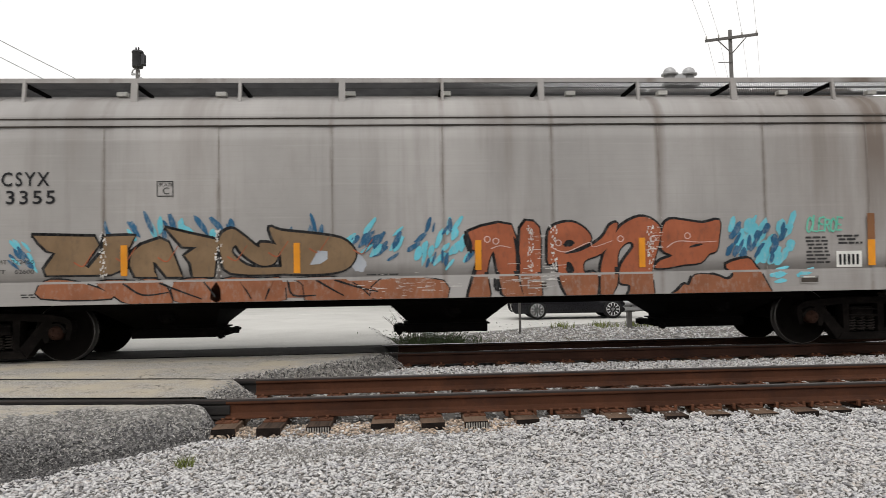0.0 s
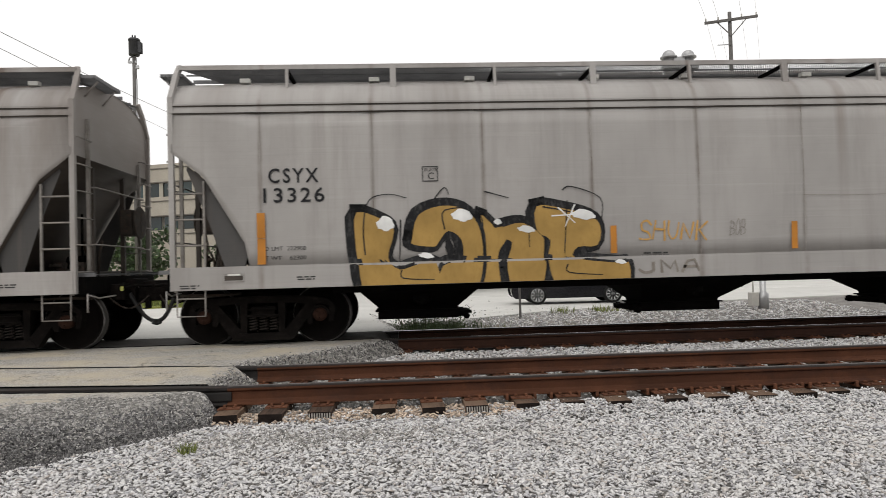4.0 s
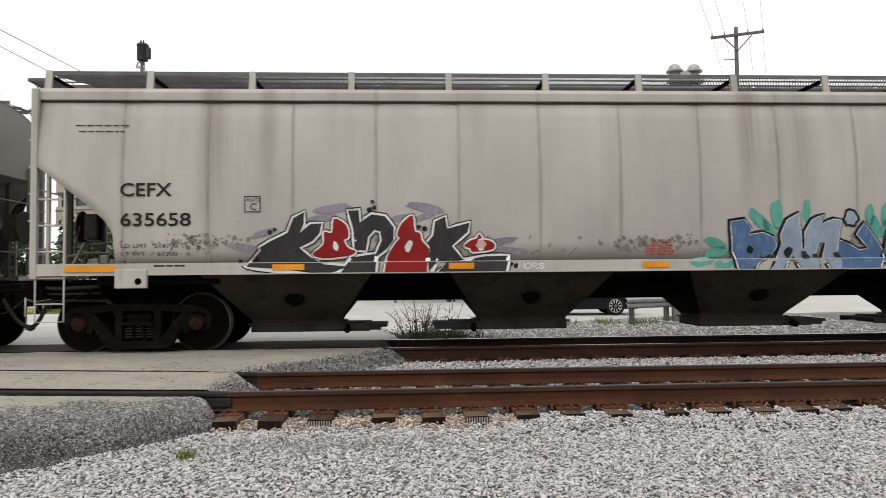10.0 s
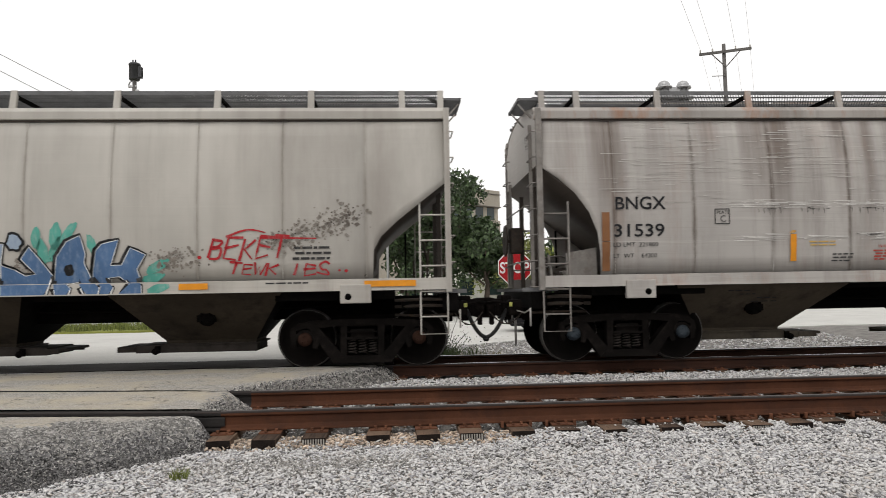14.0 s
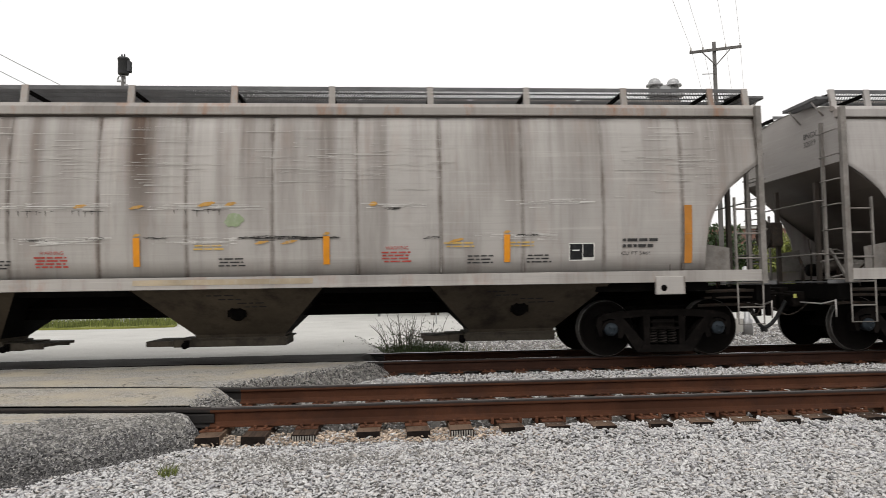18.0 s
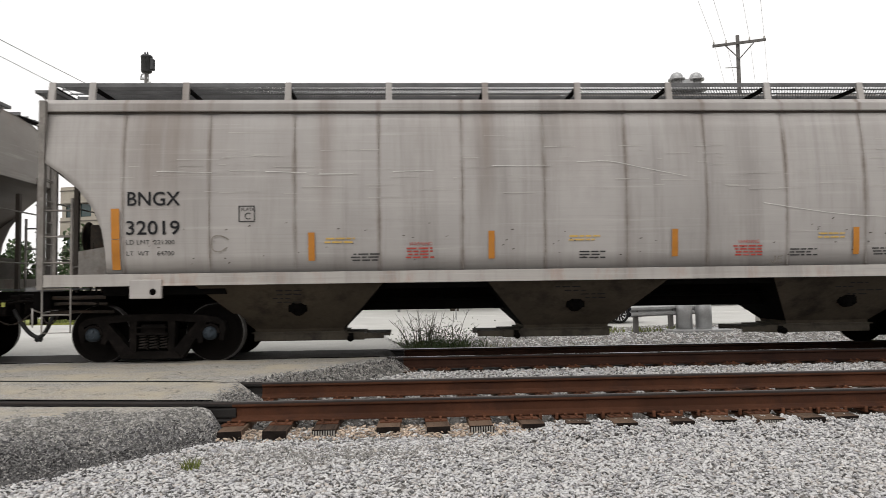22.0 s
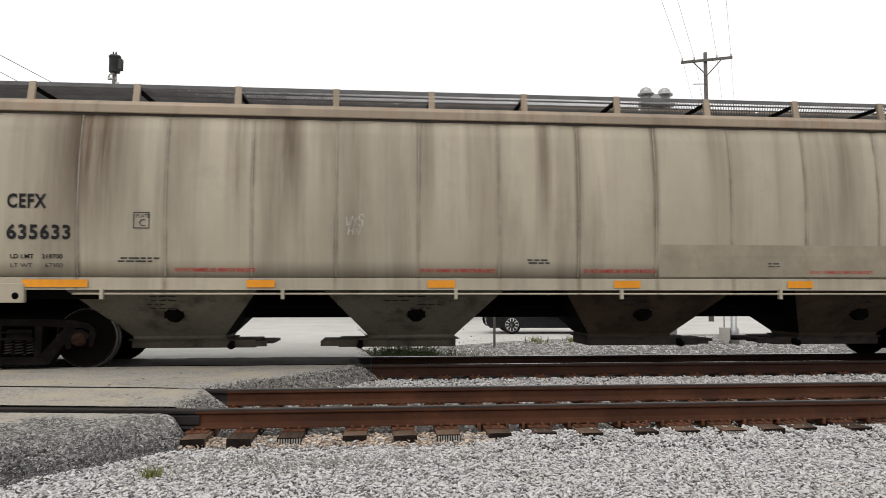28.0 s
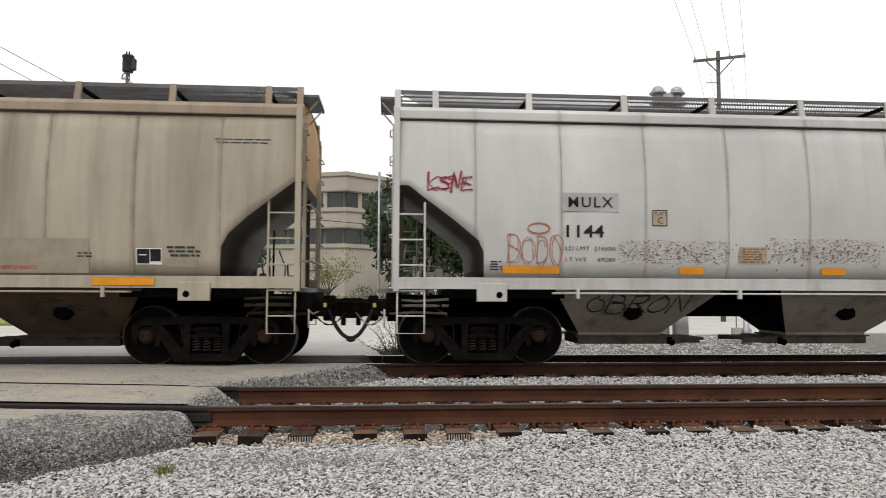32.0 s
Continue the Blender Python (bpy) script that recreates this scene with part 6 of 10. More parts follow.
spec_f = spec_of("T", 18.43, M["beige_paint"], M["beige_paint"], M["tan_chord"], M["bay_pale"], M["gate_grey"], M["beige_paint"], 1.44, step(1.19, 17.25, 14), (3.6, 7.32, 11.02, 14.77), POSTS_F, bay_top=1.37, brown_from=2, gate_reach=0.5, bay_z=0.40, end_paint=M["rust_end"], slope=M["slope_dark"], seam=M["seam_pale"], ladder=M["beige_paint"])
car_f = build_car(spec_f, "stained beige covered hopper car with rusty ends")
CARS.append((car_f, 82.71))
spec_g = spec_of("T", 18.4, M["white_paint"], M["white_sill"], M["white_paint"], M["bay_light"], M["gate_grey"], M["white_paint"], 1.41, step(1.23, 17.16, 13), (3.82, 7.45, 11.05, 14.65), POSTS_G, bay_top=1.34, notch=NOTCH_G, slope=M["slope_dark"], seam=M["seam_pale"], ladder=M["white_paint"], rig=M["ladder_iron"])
car_g = build_car(spec_g, "light grey covered hopper car with red graffiti tags")
CARS.append((car_g, 102.55))

# ---- behind the tracks: road, verge, signs, building, trees, parked cars ----
def flat_sheet(name, outline, z, material, label, category, thick=0.05, kind="structure"):
    bm = bmesh.new()
    a, b = [bm.verts.new((x, y, z)) for x, y in outline], [bm.verts.new((x, y, z - thick)) for x, y in outline]
    bm.faces.new(a)
    bm.faces.new(b[::-1])
    for i in range(len(a)):
        j = (i + 1) % len(a)
        bm.faces.new((a[i], b[i], b[j], a[j]))
    bmesh.ops.recalc_face_normals(bm, faces=bm.faces)
    return tagged(part(name, bm, material), label, category, kind=kind)


flat_sheet("road", [(-120, 17.6), (-2.2, 17.6), (0.5, 18.6), (4, 21.5), (9, 24.2), (16, 25.5), (120, 27), (120, 46), (-120, 46)], -0.325, M["road"], "pale concrete road parallel to the tracks", "road", 0.06)
flat_sheet("lawn", [(-120, 46.2), (120, 46.2), (120, 58), (-120, 58)], -0.30, M["lawn"], "strip of mown grass along the far side of the road", "lawn", 0.08)
flat_sheet("kerb", [(-120, 45.9), (120, 45.9), (120, 46.2), (-120, 46.2)], -0.20, M["concrete"], "pale concrete kerb along the road", "kerb", 0.18)
flat_sheet("parking_lot", [(-120, 58), (120, 58), (120, 69), (-120, 69)], -0.30, M["road"], "pale concrete parking lot before the office building", "parking lot", 0.08)
flat_sheet("lawn", [(-40, 32), (-11, 31), (-9.3, 31.5), (-9.6, 33), (-14, 36), (-40, 38)], -0.24, M["lawn"], "green grass island beside the road", "lawn", 0.12)
flat_sheet("road_marking", [(-16, 21.72), (-1.7, 21.72), (-1.7, 21.88), (-16, 21.88)], -0.321, M["marking"], "long white line painted on the road", "road marking", 0.003)
flat_sheet("road_marking", [(-60, 33.0), (60, 34.0), (60, 34.15), (-60, 33.15)], -0.321, M["marking"], "long white line painted on the road", "road marking", 0.003)


def blades(name, spots, count, height, spread, material, label, category, lean=0.5, width=0.006, kind=""):
    """Tapered grass blades or stems, each bent once."""
    vs, fs = [], []
    for x, y, z in spots:
        for _ in range(count):
            a, r = random.uniform(0, 6.28), spread * math.sqrt(random.random())
            bx, by = x + r * math.cos(a), y + r * math.sin(a)
            h, d, q = height * random.uniform(0.45, 1.1), random.uniform(0, 6.28), random.uniform(0.1, lean)
            w = width * random.uniform(0.7, 1.3)
            px, py = -math.sin(d + 1.2) * w, math.cos(d + 1.2) * w
            mx, my, mz = bx + math.cos(d) * q * h * 0.4, by + math.sin(d) * q * h * 0.4, z + h * 0.6
            tx, ty, tz = bx + math.cos(d) * q * h, by + math.sin(d) * q * h, z + h
            k = len(vs)
            vs += [(bx - px, by - py, z), (bx + px, by + py, z), (mx + px * 0.7, my + py * 0.7, mz), (mx - px * 0.7, my - py * 0.7, mz), (tx, ty, tz)]
            fs += [(k, k + 1, k + 2), (k, k + 2, k + 3), (k + 3, k + 2, k + 4)]
    ob = raw(name, vs, fs, material)
    return tagged(ob, label, category, kind=kind)


random.seed(5)
blades("grass_tuft", [(-1.77, 5.84, -0.32)], 90, 0.11, 0.07, M["grass"], "small green grass tuft growing in the ballast", "grass tuft", 0.8, 0.004)
blades("grass_verge", [(random.uniform(-16, -9.3), random.uniform(31.2, 35.5), -0.24) for _ in range(260)], 14, 0.35, 0.25, M["grass"], "rough grass on the road island", "grass", 0.6, 0.012, "stuff")
blades("grass_verge", [(random.uniform(4.6, 8.5), 21.2 + random.uniform(-0.4, 0.6), -0.36) for _ in range(26)], 16, 0.22, 0.2, M["grass"], "weeds along the guard rail", "weeds", 0.7, 0.010, "stuff")

# the weed clump beside the track: woody stems with sparse leaves
weed = tagged(empty("weed_clump", pose(0.5, 15.6, -0.32)), "scraggly weed clump with bare brown stems and green leaves", "weed")
random.seed(11)
for k in range(34):
    bm = bmesh.new()
    a, r = random.uniform(0, 6.28), random.uniform(0, 0.55)
    x, y = r * math.cos(a) * 1.25, r * math.sin(a) * 0.5
    h, dx = random.uniform(0.45, 1.0), x * 0.5 + random.uniform(-0.2, 0.2)
    pts = [(x + dx * q * q, y, h * q) for q in (0, 0.35, 0.7, 1.0)]
    tube(bm, pts, 0.009, 5, r_end=0.003)
    for _ in range(5):
        q = random.uniform(0.4, 0.95)
        p = Vector((x + dx * q * q, y, h * q))
        tube(bm, [p, p + Vector((random.uniform(-0.16, 0.16), random.uniform(-0.08, 0.08), random.uniform(0.05, 0.2)))], 0.004, 4, r_end=0.002)
    part("stem", bm, M["stem"], weed)
random.seed(12)
vs, fs = [], []
for _ in range(2600):
    x, z = random.gauss(0.1, 0.48), abs(random.gauss(0.0, 0.24))
    y, s, a = random.uniform(-0.3, 0.3), random.uniform(0.02, 0.05), random.uniform(0, 6.28)
    t = random.uniform(-0.8, 0.8)
    k = len(vs)
    c, d = math.cos(a) * s, math.sin(a) * s
    vs += [(x, y, z), (x + c * 0.5 - d * 0.25, y + t * s * 0.4, z + d * 0.5 + c * 0.25), (x + c, y + t * s, z + d), (x + c * 0.5 + d * 0.25, y - t * s * 0.2, z + d * 0.5 - c * 0.25)]
    fs.append((k, k + 1, k + 2, k + 3))
tagged(raw("leaf", vs, fs, M["leaf"], weed), kind="stuff")
random.seed(13)
blades("grass_blade", [(0.5 + random.gauss(0, 0.7), 15.5 + random.uniform(-0.25, 0.25), -0.3) for _ in range(110)], 12, 0.30, 0.1, M["weed_green"], "green grass round the weed clump", "grass", 0.8, 0.005, "stuff")
blades("grass_blade", [(random.uniform(-0.5, 4), random.uniform(13.6, 16.2), -0.3) for _ in range(70)], 7, 0.16, 0.08, M["dry_grass"], "sparse dry grass in the gravel verge", "grass", 0.9, 0.005, "stuff")


# trees
def leaf_cloud(clumps, count, size, material, parent):
    """Small folded leaf blades, gathered in clumps, with gaps between them."""
    rng = np.random.RandomState(len(clumps) * 7 + count)
    c = np.array([q[:3] for q in clumps])
    r = np.array([q[3] for q in clumps])
    pick = rng.choice(len(c), count, p=r ** 2 / (r ** 2).sum())
    d = rng.normal(size=(count, 3))
    d /= np.linalg.norm(d, axis=1)[:, None]
    p = c[pick] + d * (r[pick] * rng.uniform(0.35, 1.05, count) ** 0.6)[:, None] * np.array([1, 1, 0.85])
    tv = [np.array([(-1.0, 0, 0), (0, -0.5, 0.15), (1.0, 0, 0), (0, 0.5, 0.15)])]
    np.random.seed(3)
    v, f = many(tv, np.array([[0, 1, 2, 3]]), p, random_turns(count, 1.0), np.repeat(rng.uniform(size * 0.6, size * 1.3, (count, 1)), 3, 1))
    ob = raw("crown", v, f, material, parent)
    return tagged(ob, "uneven leafy crown", kind="stuff")


def build_tree(x, y, base, height, width, seed, leaf, leaves, size, label, low=0.25, forks=7, bare=False):
    rng = random.Random(seed)
    tree = tagged(empty("tree", pose(x, y, base)), label, "tree", group="trees")
    bm = bmesh.new()
    top = height * (0.55 if not bare else 0.3)
    r0 = 0.028 * height if not bare else 0.02 * height
    tube(bm, [(0, 0, -0.1), (0.03 * height * rng.uniform(-1, 1), 0, top * 0.5), (0.04 * height * rng.uniform(-1, 1), 0, top)], r0, 9, r_end=r0 * 0.5)
    part("trunk", bm, M["bark"], tree)
    clumps = []
    for k in range(forks):
        a = 6.283 * k / forks + rng.uniform(-0.4, 0.4)
        z0 = height * rng.uniform(low, 0.5) if not bare else top * rng.uniform(0.7, 1.05)
        reach = width / 2 * rng.uniform(0.55, 0.95)
        z1 = z0 + (height * 0.92 - z0) * rng.uniform(0.25, 0.95)
        tip = Vector((reach * math.cos(a), reach * math.sin(a), z1))
        mid = Vector((tip.x * 0.45, tip.y * 0.45, z0 + (z1 - z0) * 0.35))
        bm = bmesh.new()
        tube(bm, [(0, 0, z0 * 0.9), mid, tip], r0 * 0.4, 6, r_end=r0 * 0.08)
        for _ in range(5):
            p = mid.lerp(tip, rng.random())
            q = p + Vector((rng.uniform(-1, 1), rng.uniform(-1, 1), rng.uniform(0.2, 1))) * width * 0.13
            tube(bm, [p, q], r0 * 0.12, 5, r_end=r0 * 0.04)
            clumps.append((*q, width * rng.uniform(0.09, 0.17)))
        clumps.append((*tip, width * rng.uniform(0.10, 0.18)))
        if not bare:
            clumps.append((*mid, width * rng.uniform(0.10, 0.2)))
        part("limb", bm, M["bark"], tree)
    if not bare:
        for _ in range(12):
            clumps.append((rng.gauss(0, width * 0.2), rng.gauss(0, width * 0.2), height * rng.uniform(low, 0.93), width * rng.uniform(0.12, 0.2)))
    leaf_cloud(clumps, leaves, size, leaf, tree)
    return tree


build_tree(2.6, 40.5, -0.3, 9.0, 5.6, 3, M["leaf"], 9000, 0.16, "dense dark green street tree across the road", 0.18, 9)
build_tree(0.6, 44.5, -0.3, 7.8, 4.6, 8, M["leaf"], 6500, 0.16, "dark green tree before the office building", 0.2, 8)
build_tree(5.4, 44.0, -0.3, 7.0, 4.2, 15, M["leaf"], 5500, 0.16, "green tree beside the street tree", 0.2, 8)
build_tree(-4.5, 54, -0.3, 5.2, 4.4, 21, M["pale_leaf"], 1300, 0.085, "small ornamental tree with bare limbs and sparse pale leaves", 0.3, 13, True)
build_tree(-9.9, 46.6, -0.3, 8.9, 5.2, 27, M["leaf"], 8500, 0.15, "tall dark green tree beside the office building", 0.12, 10)
random.seed(31)
for k in range(11):
    build_tree(10.5 + k * 4.2 + random.uniform(-1, 1), 62 + random.uniform(-4, 12), -0.3, random.uniform(5.0, 7.6), random.uniform(5, 7.5), 40 + k, M["leaf"] if k % 3 else M["pale_leaf"], 3000, 0.24, "distant green tree beyond the road", 0.12, 7)
for k in range(6):
    build_tree(-22 - k * 7 + random.uniform(-1, 1), 62 + random.uniform(-2, 4), -0.3, random.uniform(5.0, 7.5), random.uniform(5, 7), 70 + k, M["leaf"], 2200, 0.26, "distant green tree beyond the road", 0.12, 7)


def build_hedge(x, y, w, d, h, seed, label):
    hedge = tagged(empty("hedge", pose(x, y, -0.3)), label, "hedge")
    rng = random.Random(seed)
    bm = bmesh.new()
    for k in range(7):
        px = -w / 2 + w * (k + 0.5) / 7
        tube(bm, [(px, 0, 0), (px + rng.uniform(-0.1, 0.1), 0, h * 0.7)], 0.03, 5, r_end=0.012)
    tagged(part("twigs", bm, M["bark"], hedge), kind="stuff")
    clumps = [(rng.uniform(-w / 2, w / 2), rng.uniform(-d / 2, d / 2), rng.uniform(0.2, 0.75) * h, h * rng.uniform(0.25, 0.42)) for _ in range(26)]
    leaf_cloud(clumps, 3000, 0.07, M["hedge_leaf"], hedge)


build_hedge(-3.4, 51, 6.8, 1.2, 1.85, 4, "clipped dark green hedge before the office building")
build_hedge(4.5, 46, 4.0, 1.0, 1.0, 5, "low green hedge under the street tree")
build_hedge(13, 45, 6.0, 1.2, 1.3, 6, "low green bushes beyond the road")


# the office building: corner towards the tracks, bands of windows
def build_office():
    ob = tagged(empty("office_building"), "beige three-storey office building with ribbon windows", "building")
    corner, left, right = Vector((-4.3, 70, 0)), Vector((-40, 83.5, 0)), Vector((12, 83, 0))
    back = [Vector((12, 100, 0)), Vector((-40, 100, 0))]
    foot = [corner, right, *back, left]
    rows = [(-0.3, 5.95, 0.0, "wall"), (5.95, 7.45, 0.35, "glass"), (7.45, 9.55, -0.12, "wall"), (9.55, 11.1, 0.25, "glass"), (11.1, 13.1, -0.12, "wall")]
    mid = sum(foot, Vector()) / 5

    def ring(inset):
        return [p + (mid - p).normalized() * inset * 1.6 for p in foot]

    for z0, z1, inset, what in rows:
        bm = bmesh.new()
        a = [bm.verts.new((p.x, p.y, z0)) for p in ring(inset)]
        b = [bm.verts.new((p.x, p.y, z1)) for p in ring(inset)]
        for i in range(5):
            j = (i + 1) % 5
            bm.faces.new((a[i], a[j], b[j], b[i]))
        bm.faces.new(a[::-1])
        bm.faces.new(b)
        bmesh.ops.recalc_face_normals(bm, faces=bm.faces)
        part("wall" if what == "wall" else "recess_wall", bm, M["office"] if what == "wall" else M["office_trim"], ob)
        if what == "wall":
            for z in (z0 + 0.05, z1 - 0.45):
                bm = bmesh.new()
                for p, q in ((corner, left), (corner, right)):
                    r = ring(inset - 0.05)
                    s, t = (r[0], r[4]) if q is left else (r[0], r[1])
                    beam(bm, (s.x, s.y, z), (t.x, t.y, z), 0.1, 0.10)
                part("joint_line", bm, M["office_trim"], ob)
            continue
        for side, (p, q) in enumerate(((ring(inset - 0.06)[0], ring(inset - 0.06)[4]), (ring(inset - 0.06)[0], ring(inset - 0.06)[1]))):
            n = 18 if side == 0 else 11
            d = q - p
            for k in range(n):
                u, v = p + d * ((k + 0.10) / n), p + d * ((k + 0.90) / n)
                bm = bmesh.new()
                beam(bm, (u.x, u.y, (z0 + z1) / 2), (v.x, v.y, (z0 + z1) / 2), 0.05, z1 - z0 - 0.12)
                win = part("window", bm, M["window_glass"], ob)
                if z0 > 9:
                    bm = bmesh.new()
                    w = p + d * ((k + 1.0) / n)
                    beam(bm, (w.x, w.y - 0.1, z0), (w.x, w.y - 0.1, z1), 0.42, 0.25)
                    part("pier", bm, M["office"], win)
    bm = bmesh.new()
    r = ring(1.2)
    a = [bm.verts.new((p.x, p.y, 13.1)) for p in r]
    b = [bm.verts.new((p.x, p.y, 13.35)) for p in r]
    bm.faces.new(b)
    for i in range(5):
        j = (i + 1) % 5
        bm.faces.new((a[i], a[j], b[j], b[i]))
    bmesh.ops.recalc_face_normals(bm, faces=bm.faces)
    part("roof", bm, M["concrete"], ob)


build_office()


def build_low_block(x, y, w, d, h, material, windows, label):
    ob = tagged(empty("low_building", pose(x, y, -0.3)), label, "building")
    bm = bmesh.new()
    box(bm, -w / 2, w / 2, 0, d, 0, h)
    part("wall", bm, material, ob)
    bm = bmesh.new()
    soft_box(bm, -w / 2 - 0.2, w / 2 + 0.2, -0.2, d + 0.2, h, h + 0.3, 0.05)
    part("roof", bm, M["concrete"], ob)
    for k in range(windows):
        px = -w / 2 + w * (k + 0.5) / windows
        bm = bmesh.new()
        soft_box(bm, px - 0.6, px + 0.6, -0.05, 0.08, h * 0.35, h * 0.78, 0.03)
        win = part("window", bm, M["window_glass"], ob)
        bm = bmesh.new()
        box(bm, px - 0.7, px + 0.7, -0.12, 0.0, h * 0.33, h * 0.35)
        part("sill", bm, M["concrete"], win)


build_low_block(7, 60, 14, 10, 3.4, M["white_wall"], 6, "low white building half hidden by trees")
build_low_block(48, 74, 30, 14, 7.5, M["brick_far"], 10, "distant red-brick building beyond the trees")


# masts, signs and posts
def build_cantilever():
    ob = tagged(empty("signal_cantilever", pose(8.58, 21.0, -0.35)), "pair of tall galvanised crossing-signal columns with caps and cross bars", "signal mast")
    for s in (-1, 1):
        bm = bmesh.new()
        lathe(bm, [(0.0, 0.0), (0.24, 0.0), (0.235, 0.75), (0.175, 0.9), (0.165, 7.72), (0.0, 7.74)], (s * 0.30, 0, 0), "z", 20)
        col = part("column", bm, M["galv"], ob)
        bm = bmesh.new()
        lathe(bm, [(0.0, 7.66), (0.25, 7.66), (0.25, 7.71), (0.19, 7.72), (0.18, 7.80), (0.14, 7.86), (0.06, 7.90), (0.0, 7.91)], (s * 0.30, 0, 0), "z", 18)
        part("cap", bm, M["galv"], col)
    bm = bmesh.new()
    soft_box(bm, -0.30, 0.30, -0.10, 0.05, 7.44, 7.69, 0.01)
    part("gusset", bm, M["galv"], ob)
    for z in (7.30, 6.95, 6.2, 4.6):
        bm = bmesh.new()
        soft_box(bm, -0.55, 0.55, -0.22, 0.05, z, z + 0.09, 0.01)
        soft_box(bm, -0.20, 0.20, -0.04, 0.04, z - 0.3, z, 0.01)
        part("cross_bar", bm, M["galv"], ob)
    bm = bmesh.new()
    soft_box(bm, -0.85, 0.95, -0.5, 0.5, -0.15, 0.08, 0.03)
    part("base", bm, M["galv"], ob)
    bm = bmesh.new()
    tube(bm, [(-0.45, 0, 2.9), (-0.95, -0.1, 2.95)], 0.035, 8)
    lathe(bm, [(0.0, -0.16), (0.15, -0.15), (0.165, 0.0), (0.12, 0.15), (0.0, 0.2)], (-1.05, -0.1, 2.85), "y", 16)
    part("flasher", bm, M["dark_metal"], ob)


build_cantilever()


def build_equipment_post(x, y):
    ob = tagged(empty("equipment_post", pose(x, y, -0.36)), "grey steel post with a small meter box", "post")
    bm = bmesh.new()
    lathe(bm, [(0.0, 0.0), (0.15, 0.0), (0.15, 0.45), (0.09, 0.5), (0.085, 2.0), (0.0, 2.05)], (0, 0, 0), "z", 14)
    part("post", bm, M["galv"], ob)
    bm = bmesh.new()
    soft_box(bm, -0.42, -0.17, -0.1, 0.1, 0.1, 0.5, 0.02)
    tube(bm, [(-0.3, 0, 0.5), (-0.3, 0, 0.9), (-0.1, 0, 1.2)], 0.02, 6)
    part("meter_box", bm, M["concrete"], ob)


build_equipment_post(10.54, 20.2)


def build_stop_sign(x, y):
    ob = tagged(empty("stop_sign", pose(x, y, -0.36)), "red octagonal stop sign with white letters on a steel post", "stop sign")
    bm = bmesh.new()
    beam(bm, (0, 0.05, 0), (0, 0.05, 2.6), 0.06, 0.05)
    part("post", bm, M["wood_pole"], ob)
    R8 = 0.457 / math.cos(math.pi / 8)
    octo = lambda r: [(r * math.cos(math.pi / 8 + k * math.pi / 4), 2.16 + r * math.sin(math.pi / 8 + k * math.pi / 4)) for k in range(8)]
    bm = bmesh.new()
    prism(bm, octo(R8), -0.004, 0.004)
    plate = part("sign_plate", bm, M["sign_white"], ob)
    bm = bmesh.new()
    prism(bm, octo(R8 * 0.94), -0.008, -0.0045)
    part("sign_face", bm, M["sign_red"], plate)
    cu = bpy.data.curves.new("lettering", "FONT")
    cu.body, cu.size, cu.offset, cu.align_x = "STOP", 0.43, 0.008, "CENTER"
    tmp = bpy.data.objects.new("lettering", cu)
    me = bpy.data.meshes.new_from_object(tmp)
    bpy.data.objects.remove(tmp)
    for v in me.vertices:
        v.co = (v.co.x * 0.80, -0.0115, 2.16 - 0.15 + v.co.y)
    me.materials.append(M["sign_white"])
    shared("lettering", me, plate)


build_stop_sign(3.22, 19.4)


def build_round_sign(x, y, z):
    ob = tagged(empty("round_sign", pose(x, y, -0.33)), "small round white road sign on a thin post", "road sign")
    bm = bmesh.new()
    beam(bm, (0, 0.03, 0), (0, 0.03, z + 0.5), 0.05, 0.03)
    part("post", bm, M["galv"], ob)
    bm = bmesh.new()
    lathe(bm, [(0.0, -0.006), (0.23, -0.006), (0.235, 0.0), (0.23, 0.006), (0.0, 0.006)], (0, 0, z + 0.33), "y", 24)
    part("sign_plate", bm, M["sign_white"], ob)


build_round_sign(1.99, 30, 1.43)


